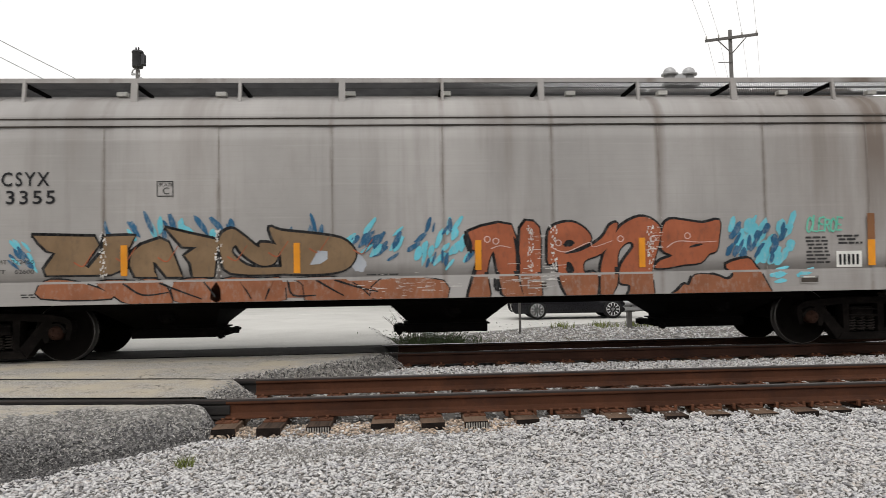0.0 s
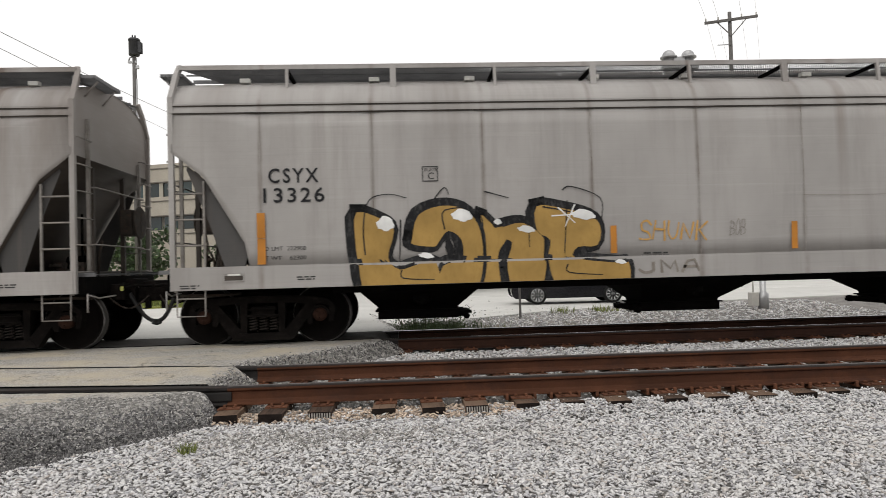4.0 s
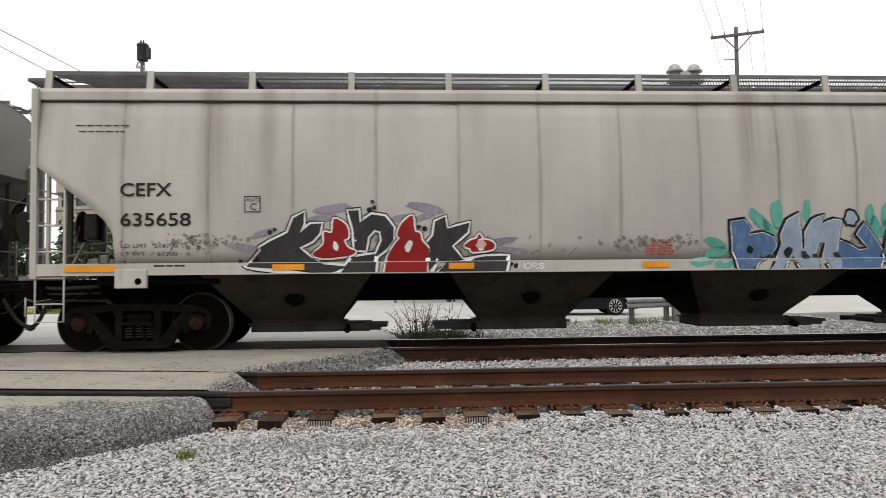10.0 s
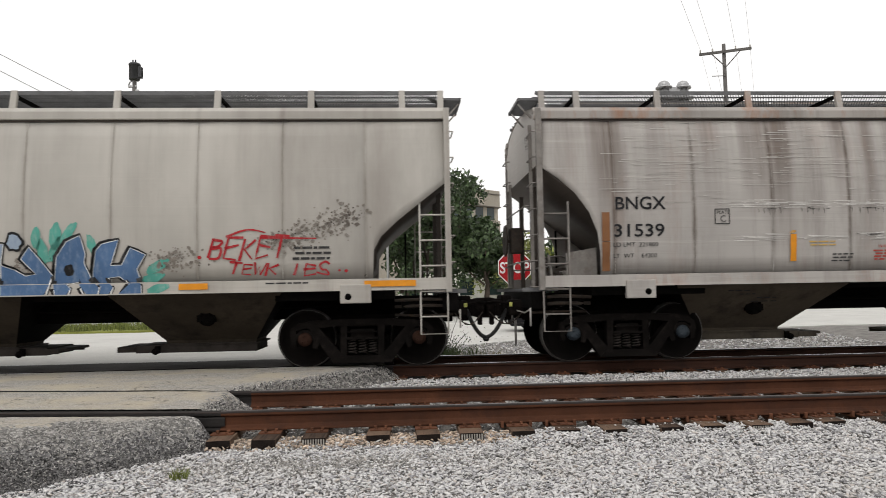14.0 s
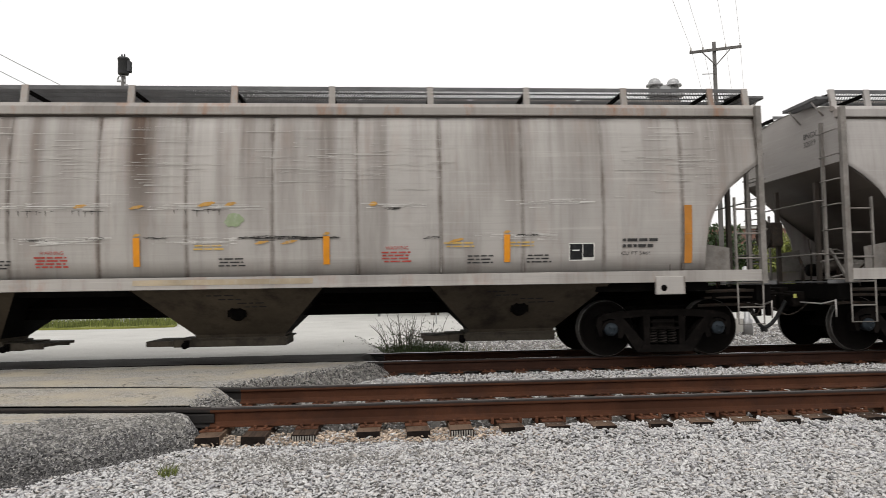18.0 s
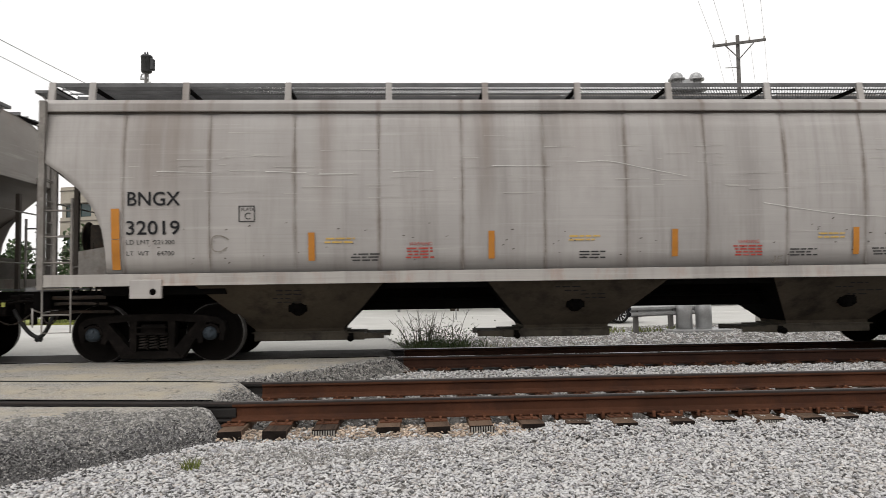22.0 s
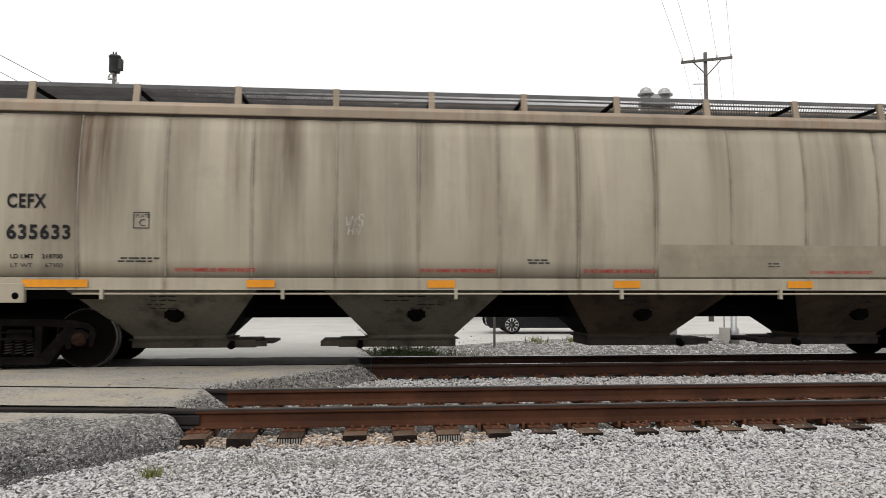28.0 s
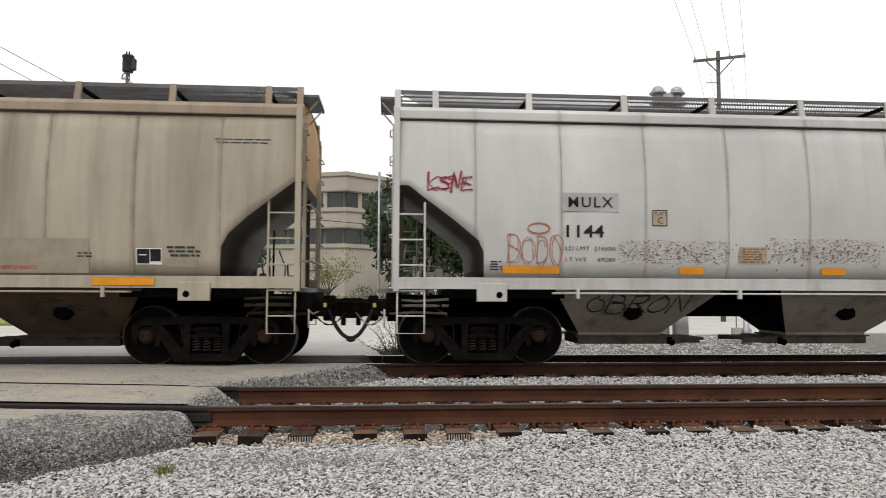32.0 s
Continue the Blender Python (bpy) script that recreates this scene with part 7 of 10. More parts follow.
def build_transformer_pole(x, y, top):
    """A utility pole whose transformer can stands at its very top."""
    ob = tagged(empty("transformer_pole", pose(x, y, -0.3)), "dark utility pole with a transformer can and a grey conduit", "utility pole")
    h = top + 0.3
    bm = bmesh.new()
    tube(bm, [(0, 0, -0.2), (0, 0, h * 0.5), (0, 0, h - 1.45)], 0.19, 12, r_end=0.14)
    part("pole", bm, M["wood_pole"], ob)
    bm = bmesh.new()
    tube(bm, [(0.17, -0.12, 0.0), (0.17, -0.12, h - 3.0)], 0.06, 8)
    part("conduit", bm, M["galv"], ob)
    bm = bmesh.new()
    lathe(bm, [(0.0, -1.35), (0.33, -1.33), (0.37, -1.25), (0.37, -0.30), (0.40, -0.28), (0.40, -0.20), (0.33, -0.12), (0.0, -0.08)], (0.0, 0, h), "z", 18)
    for k in range(5):
        soft_box(bm, 0.30, 0.50, -0.22 + 0.1 * k, -0.18 + 0.1 * k, h - 1.15, h - 0.38, 0.01)
    can = part("transformer_can", bm, M["dark_metal"], ob)
    bm = bmesh.new()
    for px in (-0.12, 0.06):
        lathe(bm, [(0.0, -0.1), (0.06, -0.1), (0.05, 0.0), (0.06, 0.06), (0.03, 0.14), (0.0, 0.16)], (px, 0, h), "z", 8)
    part("bushing", bm, M["dark_metal"], can)
    bm = bmesh.new()
    soft_box(bm, -0.42, 0.16, -0.12, 0.06, h - 1.85, h - 1.70, 0.02)
    tube(bm, [(-0.38, -0.05, h - 1.7), (-0.30, -0.05, h - 1.48), (-0.12, -0.05, h - 1.42)], 0.05, 6)
    soft_box(bm, 0.02, 0.30, -0.10, 0.10, h - 2.25, h - 2.0, 0.03)
    part("bracket", bm, M["galv"], ob)


build_transformer_pole(-18.28, 50, 17.75)


def build_utility_pole(x, y):
    ob = tagged(empty("utility_pole", pose(x, y, -0.35)), "tall weathered wooden utility pole with a cross-arm and wires", "utility pole")
    bm = bmesh.new()
    tube(bm, [(0, 0, -0.3), (0, 0, 7), (0, 0, 14.5)], 0.14, 12, r_end=0.095)
    part("pole", bm, M["wood_pole"], ob)
    bm = bmesh.new()
    d = Vector((0.95, -0.25, 0.05)).normalized() * 1.32
    soft_box(bm, -0.02, 0.02, -0.02, 0.02, 13.9, 13.95, 0.005)
    beam(bm, (-d.x, -d.y - 0.14, 13.98), (d.x, d.y - 0.14, 14.12), 0.10, 0.13)
    part("cross_arm", bm, M["wood_pole"], ob)
    for s in (-1, 1):
        bm = bmesh.new()
        beam(bm, (0, -0.15, 13.2), (s * d.x * 0.55, s * d.y * 0.55 - 0.15, 14.0), 0.03, 0.05)
        part("brace", bm, M["wood_pole"], ob)
    for q in (-0.95, -0.48, 0.4, 0.95):
        p = Vector((d.x * q, d.y * q - 0.14, 14.12 + 0.05 * q))
        bm = bmesh.new()
        lathe(bm, [(0.0, 0.0), (0.03, 0.0), (0.05, 0.06), (0.03, 0.10), (0.05, 0.13), (0.0, 0.17)], p, "z", 10)
        part("insulator", bm, M["concrete"], ob)
    bm = bmesh.new()
    beam(bm, (-0.75, -0.1, 12.72), (0.0, -0.1, 12.75), 0.03, 0.035)
    part("lower_arm", bm, M["wood_pole"], ob)
    for k, q in enumerate((-0.95, -0.48, 0.4, 0.95)):
        p = Vector((x + d.x * q, y + d.y * q - 0.14, 13.93 + 0.05 * q))
        for name, way, span in (("near", -1, 44), ("far", 1, 60)):
            bm = bmesh.new()
            h = Vector((0.48, 0.88, 0)) * way
            pts = [p + h * span * i / 14 + Vector((0, 0, -1.1 * math.sin(math.pi * i / 14))) for i in range(15)]
            tube(bm, pts, 0.006, 4)
            tagged(part("overhead_wire", bm, M["wire"]), "thin dark overhead wire strung from the utility pole", "wire", group="overhead wires")


build_utility_pole(17.55, 36)
for p, q, sag in (((-14.73, 22, 10.11), (-5.27, 75, 11.08), 1.0), ((-14.79, 22, 9.60), (-12.39, 75, 10.35), 0.15)):
    bm = bmesh.new()
    p, q = Vector(p), Vector(q)
    tube(bm, [p.lerp(q, i / 20) - Vector((0, 0, sag * 4 * (i / 20) * (1 - i / 20))) for i in range(21)], 0.011, 4)
    tagged(part("overhead_wire", bm, M["wire"]), "thin dark overhead wire across the sky", "wire", group="overhead wires")


def build_lamp_post(x, y, h):
    ob = tagged(empty("street_lamp", pose(x, y, -0.33)), "slender grey street pole with a curved arm", "street lamp")
    bm = bmesh.new()
    tube(bm, [(0, 0, 0), (0, 0, h * 0.5), (0, 0, h)], 0.085, 10, r_end=0.07)
    part("pole", bm, M["galv"], ob)
    bm = bmesh.new()
    pts = [(-0.07 - 0.9 * q, 0, h * 0.62 - 0.25 * (1 - q) ** 2 * 4 + 0.2) for q in (0, 0.15, 0.35, 0.6, 1.0)]
    tube(bm, pts, 0.03, 6)
    for sx in (0, 1, 2):
        tube(bm, [(-0.97 - sx * 1.6, 0, h * 0.62 + 0.2 + sx * 0.12), (-2.6 - sx * 1.6, 0, h * 0.62 + 0.32 + sx * 0.12)], 0.022, 5)
    part("arm", bm, M["dark_metal"], ob)


build_lamp_post(-0.57, 40, 8.3)


def build_guard_rail():
    ob = tagged(empty("guard_rail", pose(6.6, 20.4, -0.36)), "galvanised steel guard rail end on short posts", "guard rail")
    a, b = Vector((0, 0.0, 0)), Vector((2.6, 1.4, 0))
    d = (b - a).normalized()
    nrm = Vector((d.y, -d.x, 0))
    prof = [(0.0, 0.42), (0.08, 0.47), (0.08, 0.53), (0.0, 0.58), (0.08, 0.63), (0.08, 0.69), (0.0, 0.74)]
    bm = bmesh.new()
    rows = []
    for p in (a - d * 0.3, a, b):
        rows.append([bm.verts.new(p + nrm * (0.06 + q) + Vector((0, 0, z + 0.08))) for q, z in prof])
    for r, s in zip(rows, rows[1:]):
        for k in range(len(prof) - 1):
            bm.faces.new((r[k], s[k], s[k + 1], r[k + 1]))
    g = bmesh.ops.extrude_face_region(bm, geom=list(bm.faces))
    for v in g["geom"]:
        if isinstance(v, bmesh.types.BMVert):
            v.co -= nrm * 0.006
    bmesh.ops.recalc_face_normals(bm, faces=bm.faces)
    part("rail_beam", bm, M["galv"], ob)
    for k in range(3):
        p = a + (b - a) * (k / 2)
        bm = bmesh.new()
        beam(bm, p, p + Vector((0, 0, 0.78)), 0.12, 0.16)
        part("post", bm, M["wood_pole"], ob)


build_guard_rail()


# parked and passing cars
def build_sedan(paint_m, label, high=1.42):
    ob = tagged(empty("car"), label, "car")
    prof = [(-2.25, 0.32), (-2.30, 0.55), (-2.22, 0.80), (-1.55, 0.93), (-1.15, 0.96), (-0.45, high - 0.06), (0.15, high), (0.85, high - 0.08), (1.65, 0.98), (2.15, 0.93), (2.28, 0.75), (2.26, 0.40), (2.15, 0.22), (-2.15, 0.22)]
    bm = bmesh.new()
    rows = []
    for y, k in ((-0.86, 0.0), (-0.90, 0.35), (-0.74, 1.0), (0.74, 1.0), (0.90, 0.35), (0.86, 0.0)):
        row = []
        for x, z in prof:
            lift = max(0, z - 0.95) / max(0.01, high - 0.95)
            zz = min(z, 0.22 + (high - 0.22) * (0.25 + 0.75 * k)) if k < 1 else z
            row.append(bm.verts.new((x * (1 - 0.03 * k), y * (1 - 0.10 * lift * k), zz if k == 1 else min(z, 0.5 if k == 0 else 0.95))))
        rows.append(row)
    n = len(prof)
    for a, b in zip(rows, rows[1:]):
        for i in range(n):
            j = (i + 1) % n
            f = bm.faces.new((a[i], a[j], b[j], b[i]))
            f.smooth = True
    bm.faces.new(rows[0])
    bm.faces.new(rows[-1][::-1])
    bmesh.ops.recalc_face_normals(bm, faces=bm.faces)
    part("body", bm, paint_m, ob)
    for s in (-1, 1):
        for name, poly in (("side_window", [(-0.98, 0.98), (-0.38, high - 0.12), (0.10, high - 0.06), (0.10, 0.98)]), ("side_window", [(0.18, 0.98), (0.18, high - 0.06), (0.80, high - 0.14), (1.35, 1.0)])):
            bm = bmesh.new()
            prism(bm, poly, s * 0.80, s * 0.87)
            part(name, bm, M["glass"], ob)
        bm = bmesh.new()
        soft_box(bm, -2.30, -2.05, min(s * 0.55, s * 0.85), max(s * 0.55, s * 0.85), 0.62, 0.76, 0.03)
        part("headlight", bm, M["alloy"], ob)
        bm = bmesh.new()
        soft_box(bm, 2.10, 2.285, min(s * 0.55, s * 0.86), max(s * 0.55, s * 0.86), 0.70, 0.88, 0.03)
        part("tail_light", bm, M["lamp_red"], ob)
        for x in (-1.36, 1.36):
            bm = bmesh.new()
            lathe(bm, [(0.20, -0.10), (0.31, -0.10), (0.335, -0.07), (0.335, 0.07), (0.31, 0.10), (0.20, 0.10)], (x, s * 0.80, 0.335), "y", 26)
            wheel = part("tyre", bm, M["tyre"], ob)
            bm = bmesh.new()
            o = s * 0.87
            for k in range(10):
                a = k * 2 * math.pi / 10
                beam(bm, (x + 0.05 * math.cos(a), o, 0.335 + 0.05 * math.sin(a)), (x + 0.215 * math.cos(a), o + s * 0.03, 0.335 + 0.215 * math.sin(a)), 0.035, 0.035)
            lathe(bm, [(0.205, s * 0.02), (0.24, s * 0.035), (0.235, -s * 0.02), (0.205, -s * 0.02)], (x, o, 0.335), "y", 26)
            lathe(bm, [(0.0, s * 0.03), (0.06, s * 0.03), (0.06, -s * 0.02), (0.0, -s * 0.02)], (x, o, 0.335), "y", 12)
            bmesh.ops.recalc_face_normals(bm, faces=bm.faces)
            part("rim", bm, M["alloy"], wheel, "silver ten-spoke rim")
    for poly, nm in ((((-1.12, 0.985), (-0.47, high - 0.055), (-0.44, high - 0.085), (-1.06, 0.965)), "windscreen"), (((0.88, high - 0.085), (1.62, 1.0), (1.56, 0.975), (0.85, high - 0.115)), "rear_window")):
        bm = bmesh.new()
        prism(bm, [(x, z + 0.018) for x, z in poly], -0.62, 0.62)
        part(nm, bm, M["glass"], ob)
    return ob


black_car = build_sedan(M["car_black"], "glossy black sedan with silver rims parked beside the road")
black_car.matrix_basis = pose(6.25, 26.1, -0.325, 0, 0, -4)
teal_car = build_sedan(M["car_teal"], "dark teal sedan driving along the road", 1.5)
TEAL = ((26.0, -4.2), (26.5, -7.1))

# ---- lettering, reflectors and graffiti on the cars ----
def words(car, spec, text, x0, x1, z0, z1, material, bold=0.0, name="lettering", spacing=1.0, label="", lift=0.006):
    """Readable words in the built-in font, fitted between x0 and x1 and between z0 and z1."""
    cu = bpy.data.curves.new(name, "FONT")
    cu.body, cu.size, cu.space_character, cu.offset, cu.resolution_u = text, 1.0, spacing, bold, 3
    tmp = bpy.data.objects.new(name, cu)
    me = bpy.data.meshes.new_from_object(tmp)
    bpy.data.objects.remove(tmp)
    co = np.array([v.co[:] for v in me.vertices])
    lo, hi = co.min(0), co.max(0)
    for v in me.vertices:
        v.co = on_side(spec, x0 + (v.co.x - lo[0]) / (hi[0] - lo[0]) * (x1 - x0), z0 + (v.co.y - lo[1]) / (hi[1] - lo[1]) * (z1 - z0), lift)
    if z1 - z0 > 0.14:
        return single_letters(car, me, material, label)
    me.materials.append(material)
    return tagged(shared(name, me, car, None, label), label, kind="stuff")


def rounded(pts, n=4):
    """A smooth curve through points."""
    p = [Vector((*q, 0)) for q in pts]
    if len(p) < 3:
        return [tuple(q[:2]) for q in p]
    out = []
    for i in range(len(p) - 1):
        a, b, c, d = p[max(i - 1, 0)], p[i], p[i + 1], p[min(i + 2, len(p) - 1)]
        for k in range(n):
            t = k / n
            q = 0.5 * ((2 * b) + (c - a) * t + (2 * a - 5 * b + 4 * c - d) * t * t + (3 * b - a - 3 * c + d) * t ** 3)
            out.append((q.x, q.y))
    return out + [tuple(p[-1][:2])]


def stroke(bm, place, pts, width, lift, taper=1.0, pick=None):
    """A band of paint along a line; place(x, z, lift) lays it on the car."""
    fine = []
    for a, b in zip(pts, pts[1:]):
        n = max(1, int(math.dist(a, b) / 0.10))
        fine += [(a[0] + (b[0] - a[0]) * k / n, a[1] + (b[1] - a[1]) * k / n) for k in range(n)]
    fine.append(pts[-1])
    a, b = Vector(fine[0]), Vector(fine[1])
    ext = (a - b).normalized() * width * 0.35
    fine[0] = tuple(a + ext)
    a, b = Vector(fine[-1]), Vector(fine[-2])
    fine[-1] = tuple(a + (a - b).normalized() * width * 0.35)
    rows = []
    for i, p in enumerate(fine):
        d = Vector(fine[min(i + 1, len(fine) - 1)]) - Vector(fine[max(i - 1, 0)])
        if d.length < 1e-6:
            continue
        d.normalize()
        w = width / 2 * (1 + (taper - 1) * i / max(1, len(fine) - 1))
        nx, nz = -d.y * w, d.x * w
        rows.append([bm.verts.new(place(p[0] + nx * k, p[1] + nz * k, lift)) for k in (-1, 0, 1)])
    for a, b in zip(rows, rows[1:]):
        for k in (0, 1):
            f = bm.faces.new((a[k], a[k + 1], b[k + 1], b[k]))
            if pick:
                f.material_index = pick(f.calc_center_median())


def blob(bm, place, x, z, rx, rz, lift, turn=0.0, n=14, rng=None):
    mid = bm.verts.new(place(x, z, lift))
    rim = []
    for k in range(n):
        a = 2 * math.pi * k / n
        j = rng.uniform(0.85, 1.15) if rng else 1.0
        u, v = rx * math.cos(a) * j, rz * math.sin(a) * j
        rim.append(bm.verts.new(place(x + u * math.cos(turn) - v * math.sin(turn), z + u * math.sin(turn) + v * math.cos(turn), lift)))
    for k in range(n):
        bm.faces.new((mid, rim[k], rim[(k + 1) % n]))


GLYPH = {}  # strokes of letters in a square of side 1; True: bend smoothly
GLYPH["A"] = [(False, [(0.05, 0), (0.42, 1), (0.62, 1), (0.95, 0)]), (False, [(0.25, 0.36), (0.75, 0.36)])]
GLYPH["B"] = [(False, [(0.12, 0), (0.12, 1)]), (True, [(0.12, 0.98), (0.75, 0.9), (0.72, 0.6), (0.2, 0.54)]), (True, [(0.2, 0.52), (0.9, 0.45), (0.85, 0.08), (0.12, 0.03)])]
GLYPH["C"] = [(True, [(0.95, 0.75), (0.7, 1.0), (0.25, 0.9), (0.08, 0.5), (0.25, 0.1), (0.65, 0.02), (0.98, 0.28)])]
GLYPH["D"] = [(False, [(0.12, 0), (0.12, 1)]), (True, [(0.0, 0.98), (0.55, 0.95), (0.93, 0.6), (0.85, 0.2), (0.5, 0.03), (0.1, 0.03)])]
GLYPH["E"] = [(False, [(0.95, 0.97), (0.12, 0.97), (0.12, 0.03), (0.95, 0.03)]), (False, [(0.12, 0.52), (0.8, 0.52)])]
GLYPH["H"] = [(False, [(0.1, 0), (0.1, 1)]), (False, [(0.88, 0), (0.88, 1)]), (False, [(0.1, 0.5), (0.88, 0.5)])]
GLYPH["I"] = [(False, [(0.5, 0), (0.5, 1)])]
GLYPH["J"] = [(True, [(0.75, 1), (0.78, 0.5), (0.7, 0.12), (0.35, 0.02), (0.08, 0.28)])]
GLYPH["K"] = [(False, [(0.12, 0), (0.2, 1)]), (False, [(0.95, 1), (0.3, 0.5), (1.0, 0)])]
GLYPH["L"] = [(False, [(0.15, 1), (0.12, 0.05), (0.95, 0.05)])]
GLYPH["M"] = [(False, [(0.08, 0), (0.14, 1), (0.5, 0.3), (0.86, 1), (0.92, 0)])]
GLYPH["N"] = [(False, [(0.08, 0), (0.16, 1), (0.82, 0.05), (0.9, 1)])]
GLYPH["O"] = [(True, [(0.5, 1), (0.1, 0.75), (0.1, 0.25), (0.5, 0.0), (0.9, 0.25), (0.9, 0.75), (0.5, 1)])]
GLYPH["R"] = [(False, [(0.12, 0), (0.12, 1)]), (True, [(0.12, 0.97), (0.8, 0.9), (0.8, 0.55), (0.2, 0.5)]), (False, [(0.45, 0.5), (1.0, 0)])]
GLYPH["S"] = [(True, [(0.95, 0.85), (0.6, 1.0), (0.15, 0.85), (0.3, 0.55), (0.75, 0.45), (0.9, 0.15), (0.5, 0.0), (0.05, 0.12)])]
GLYPH["T"] = [(False, [(0.0, 0.95), (1.0, 0.98)]), (False, [(0.5, 0.95), (0.46, 0)])]
GLYPH["U"] = [(True, [(0.1, 1), (0.1, 0.35), (0.45, 0.0), (0.85, 0.3), (0.9, 1)])]
GLYPH["W"] = [(False, [(0.0, 1), (0.28, 0), (0.5, 0.7), (0.72, 0), (1.0, 1)])]
GLYPH["Y"] = [(False, [(0.0, 1), (0.5, 0.5), (1.0, 1)]), (False, [(0.5, 0.5), (0.45, 0)])]


def glyph_lines(ch, x, z, w, h, slant, rng, wild):
    for bend, pts in GLYPH[ch]:
        q = [(x + (u + rng.uniform(-wild, wild)) * w + slant * v * h, z + (v + rng.uniform(-wild, wild)) * h) for u, v in pts]
        yield rounded(q) if bend else q


def on_car(spec):
    low = spec["sill"][0] + 0.005
    return lambda x, z, lift: on_side(spec, x, max(z, low), lift)


def tag(car, spec, word, x0, x1, z0, z1, material, width, seed, slant=0.1, wild=0.08, place=None, taper=0.8):
    """A quick hand-written tag of thin strokes."""
    rng = random.Random(seed)
    cell = (x1 - x0) / len(word)
    bm = bmesh.new()
    for i, ch in enumerate(word):
        for q in glyph_lines(ch, x0 + i * cell, z0, cell * 0.92, (z1 - z0) * rng.uniform(0.85, 1.1), slant, rng, wild):
            stroke(bm, place or on_car(spec), q, width * rng.uniform(0.8, 1.15), 0.007 + 0.001 * (i % 3), taper)
    part("graffiti_tag", bm, material, car)


def dabs(car, spec, x0, x1, z0, z1, material, count, length, width, seed, lean=1.2, lift=0.005):
    """Short slanting dabs of spray paint."""
    rng = random.Random(seed)
    bm = bmesh.new()
    for i in range(count):
        x, z, k, a = rng.uniform(x0, x1), rng.uniform(z0, z1), length * rng.uniform(0.5, 1.2), lean + rng.uniform(-0.35, 0.35)
        w = width * rng.uniform(0.6, 1.3)
        if length >= 0.15:
            # a rounded dab
            blob(bm, on_car(spec), x + k / 2 * math.cos(a), z + k / 2 * math.sin(a), k / 2 + w * 0.3, w / 2, lift + 0.0006 * rng.random(), a, 12, rng)
            part("spray_dab", bm, material, car)
            bm = bmesh.new()
        else:
            stroke(bm, on_car(spec), [(x, z), (x + k * math.cos(a), z + k * math.sin(a))], w, lift + 0.0006 * rng.random(), 0.8)
    if length < 0.15:
        tagged(part("paint_specks", bm, material, car), kind="stuff")
    else:
        bm.free()


def speckle(car, spec, x, z, wide, high, material, count, size, seed, lift=0.0046):
    """Splashed dirt: small uneven spots gathered about a place."""
    rng = random.Random(seed)
    bm = bmesh.new()
    for _ in range(count):
        px, pz = x + rng.gauss(0, wide * 0.6), max(spec["sill"][1] + 0.03, z + rng.gauss(0, high * 0.6))
        r = size * rng.uniform(0.25, 1.5) ** 1.5
        blob(bm, on_car(spec), min(max(px, 0.9), spec["L"] - 1.2), pz, r * rng.uniform(0.7, 1.6), r, lift, rng.uniform(0, 3), 6, rng)
    tagged(part("dirt_speckle", bm, material, car), kind="stuff")


def scuffs(car, spec, x0, x1, z, spread, material, count, seed, longest=0.5, lift=0.0055):
    """A worn band: many thin broken strokes along the car."""
    rng = random.Random(seed)
    bm = bmesh.new()
    for _ in range(count):
        x = x0 + (x1 - x0) * rng.betavariate(1.6, 1.6)
        k = longest * rng.uniform(0.15, 1.0) ** 1.6
        y = z + rng.gauss(0, spread)
        stroke(bm, on_car(spec), [(x, y), (min(x1, x + k), y + rng.uniform(-0.005, 0.005))], rng.uniform(0.003, 0.011), lift + 0.001 * rng.random(), 0.4)
    tagged(part("scuff", bm, material, car), kind="stuff")


def filled(bm, spec, pts, lift):
    """A closed outline filled with paint, following the side's curve."""
    f = bm.faces.new([bm.verts.new((x, 0, z)) for x, z in pts])
    bm.normal_update()
    bmesh.ops.triangulate(bm, faces=[f])
    top = spec["sill"][1]
    for z in [top - 0.0105, top - 0.0095] + [top + 0.2 * k for k in range(1, 5)]:
        bmesh.ops.bisect_plane(bm, geom=list(bm.verts) + list(bm.edges) + list(bm.faces), plane_co=(0, 0, z), plane_no=(0, 0, 1))
    for v in bm.verts:
        v.co = on_car(spec)(v.co.x, v.co.z, lift)


def piece(car, spec, shapes, origin, fill, edge, width, base, rim=None, rim_width=0.0, drop=None, low=None, bend=True):
    """Letters of a spray-painted piece: each has a dark outline, perhaps a pale rim, and its fill."""
    for i, shape in enumerate(shapes):
        foot = spec["sill"][0] + 0.09
        pts = [(x + origin, z + 1.2 - (0.14 if z + 1.2 < foot else 0.0)) for x, z in shape]
        if bend:
            n = len(pts)
            pts = rounded([pts[-1]] + pts + pts[:2], 3)[3:3 * n + 3]
        ring = pts + pts[:2]
        up = base + 0.0009 * (i % 3)
        layers = []
        if drop:
            layers.append(("spray_shadow", edge, width * 2 + drop, 0.0, drop * 0.4))
        layers.append(("spray_outline", edge, (rim_width + width) * 2, 0.0006, 0.0))
        if rim:
            layers.append(("spray_halo", rim, rim_width * 2, 0.0032, 0.0))
        for name, m, w, more, shift in layers:
            bm = bmesh.new()
            stroke(bm, on_car(spec), [(x - shift, z + shift * 0.5) for x, z in ring], w, up + more)
            part(name, bm, m, car)
        bm = bmesh.new()
        filled(bm, spec, pts, up + 0.0058)
        if low:
            bm.normal_update()
            for f in bm.faces:
                f.material_index = 1 if f.calc_center_median().z < spec["sill"][1] else 0
        part("spray_letter", bm, (fill, low) if low else fill, car)


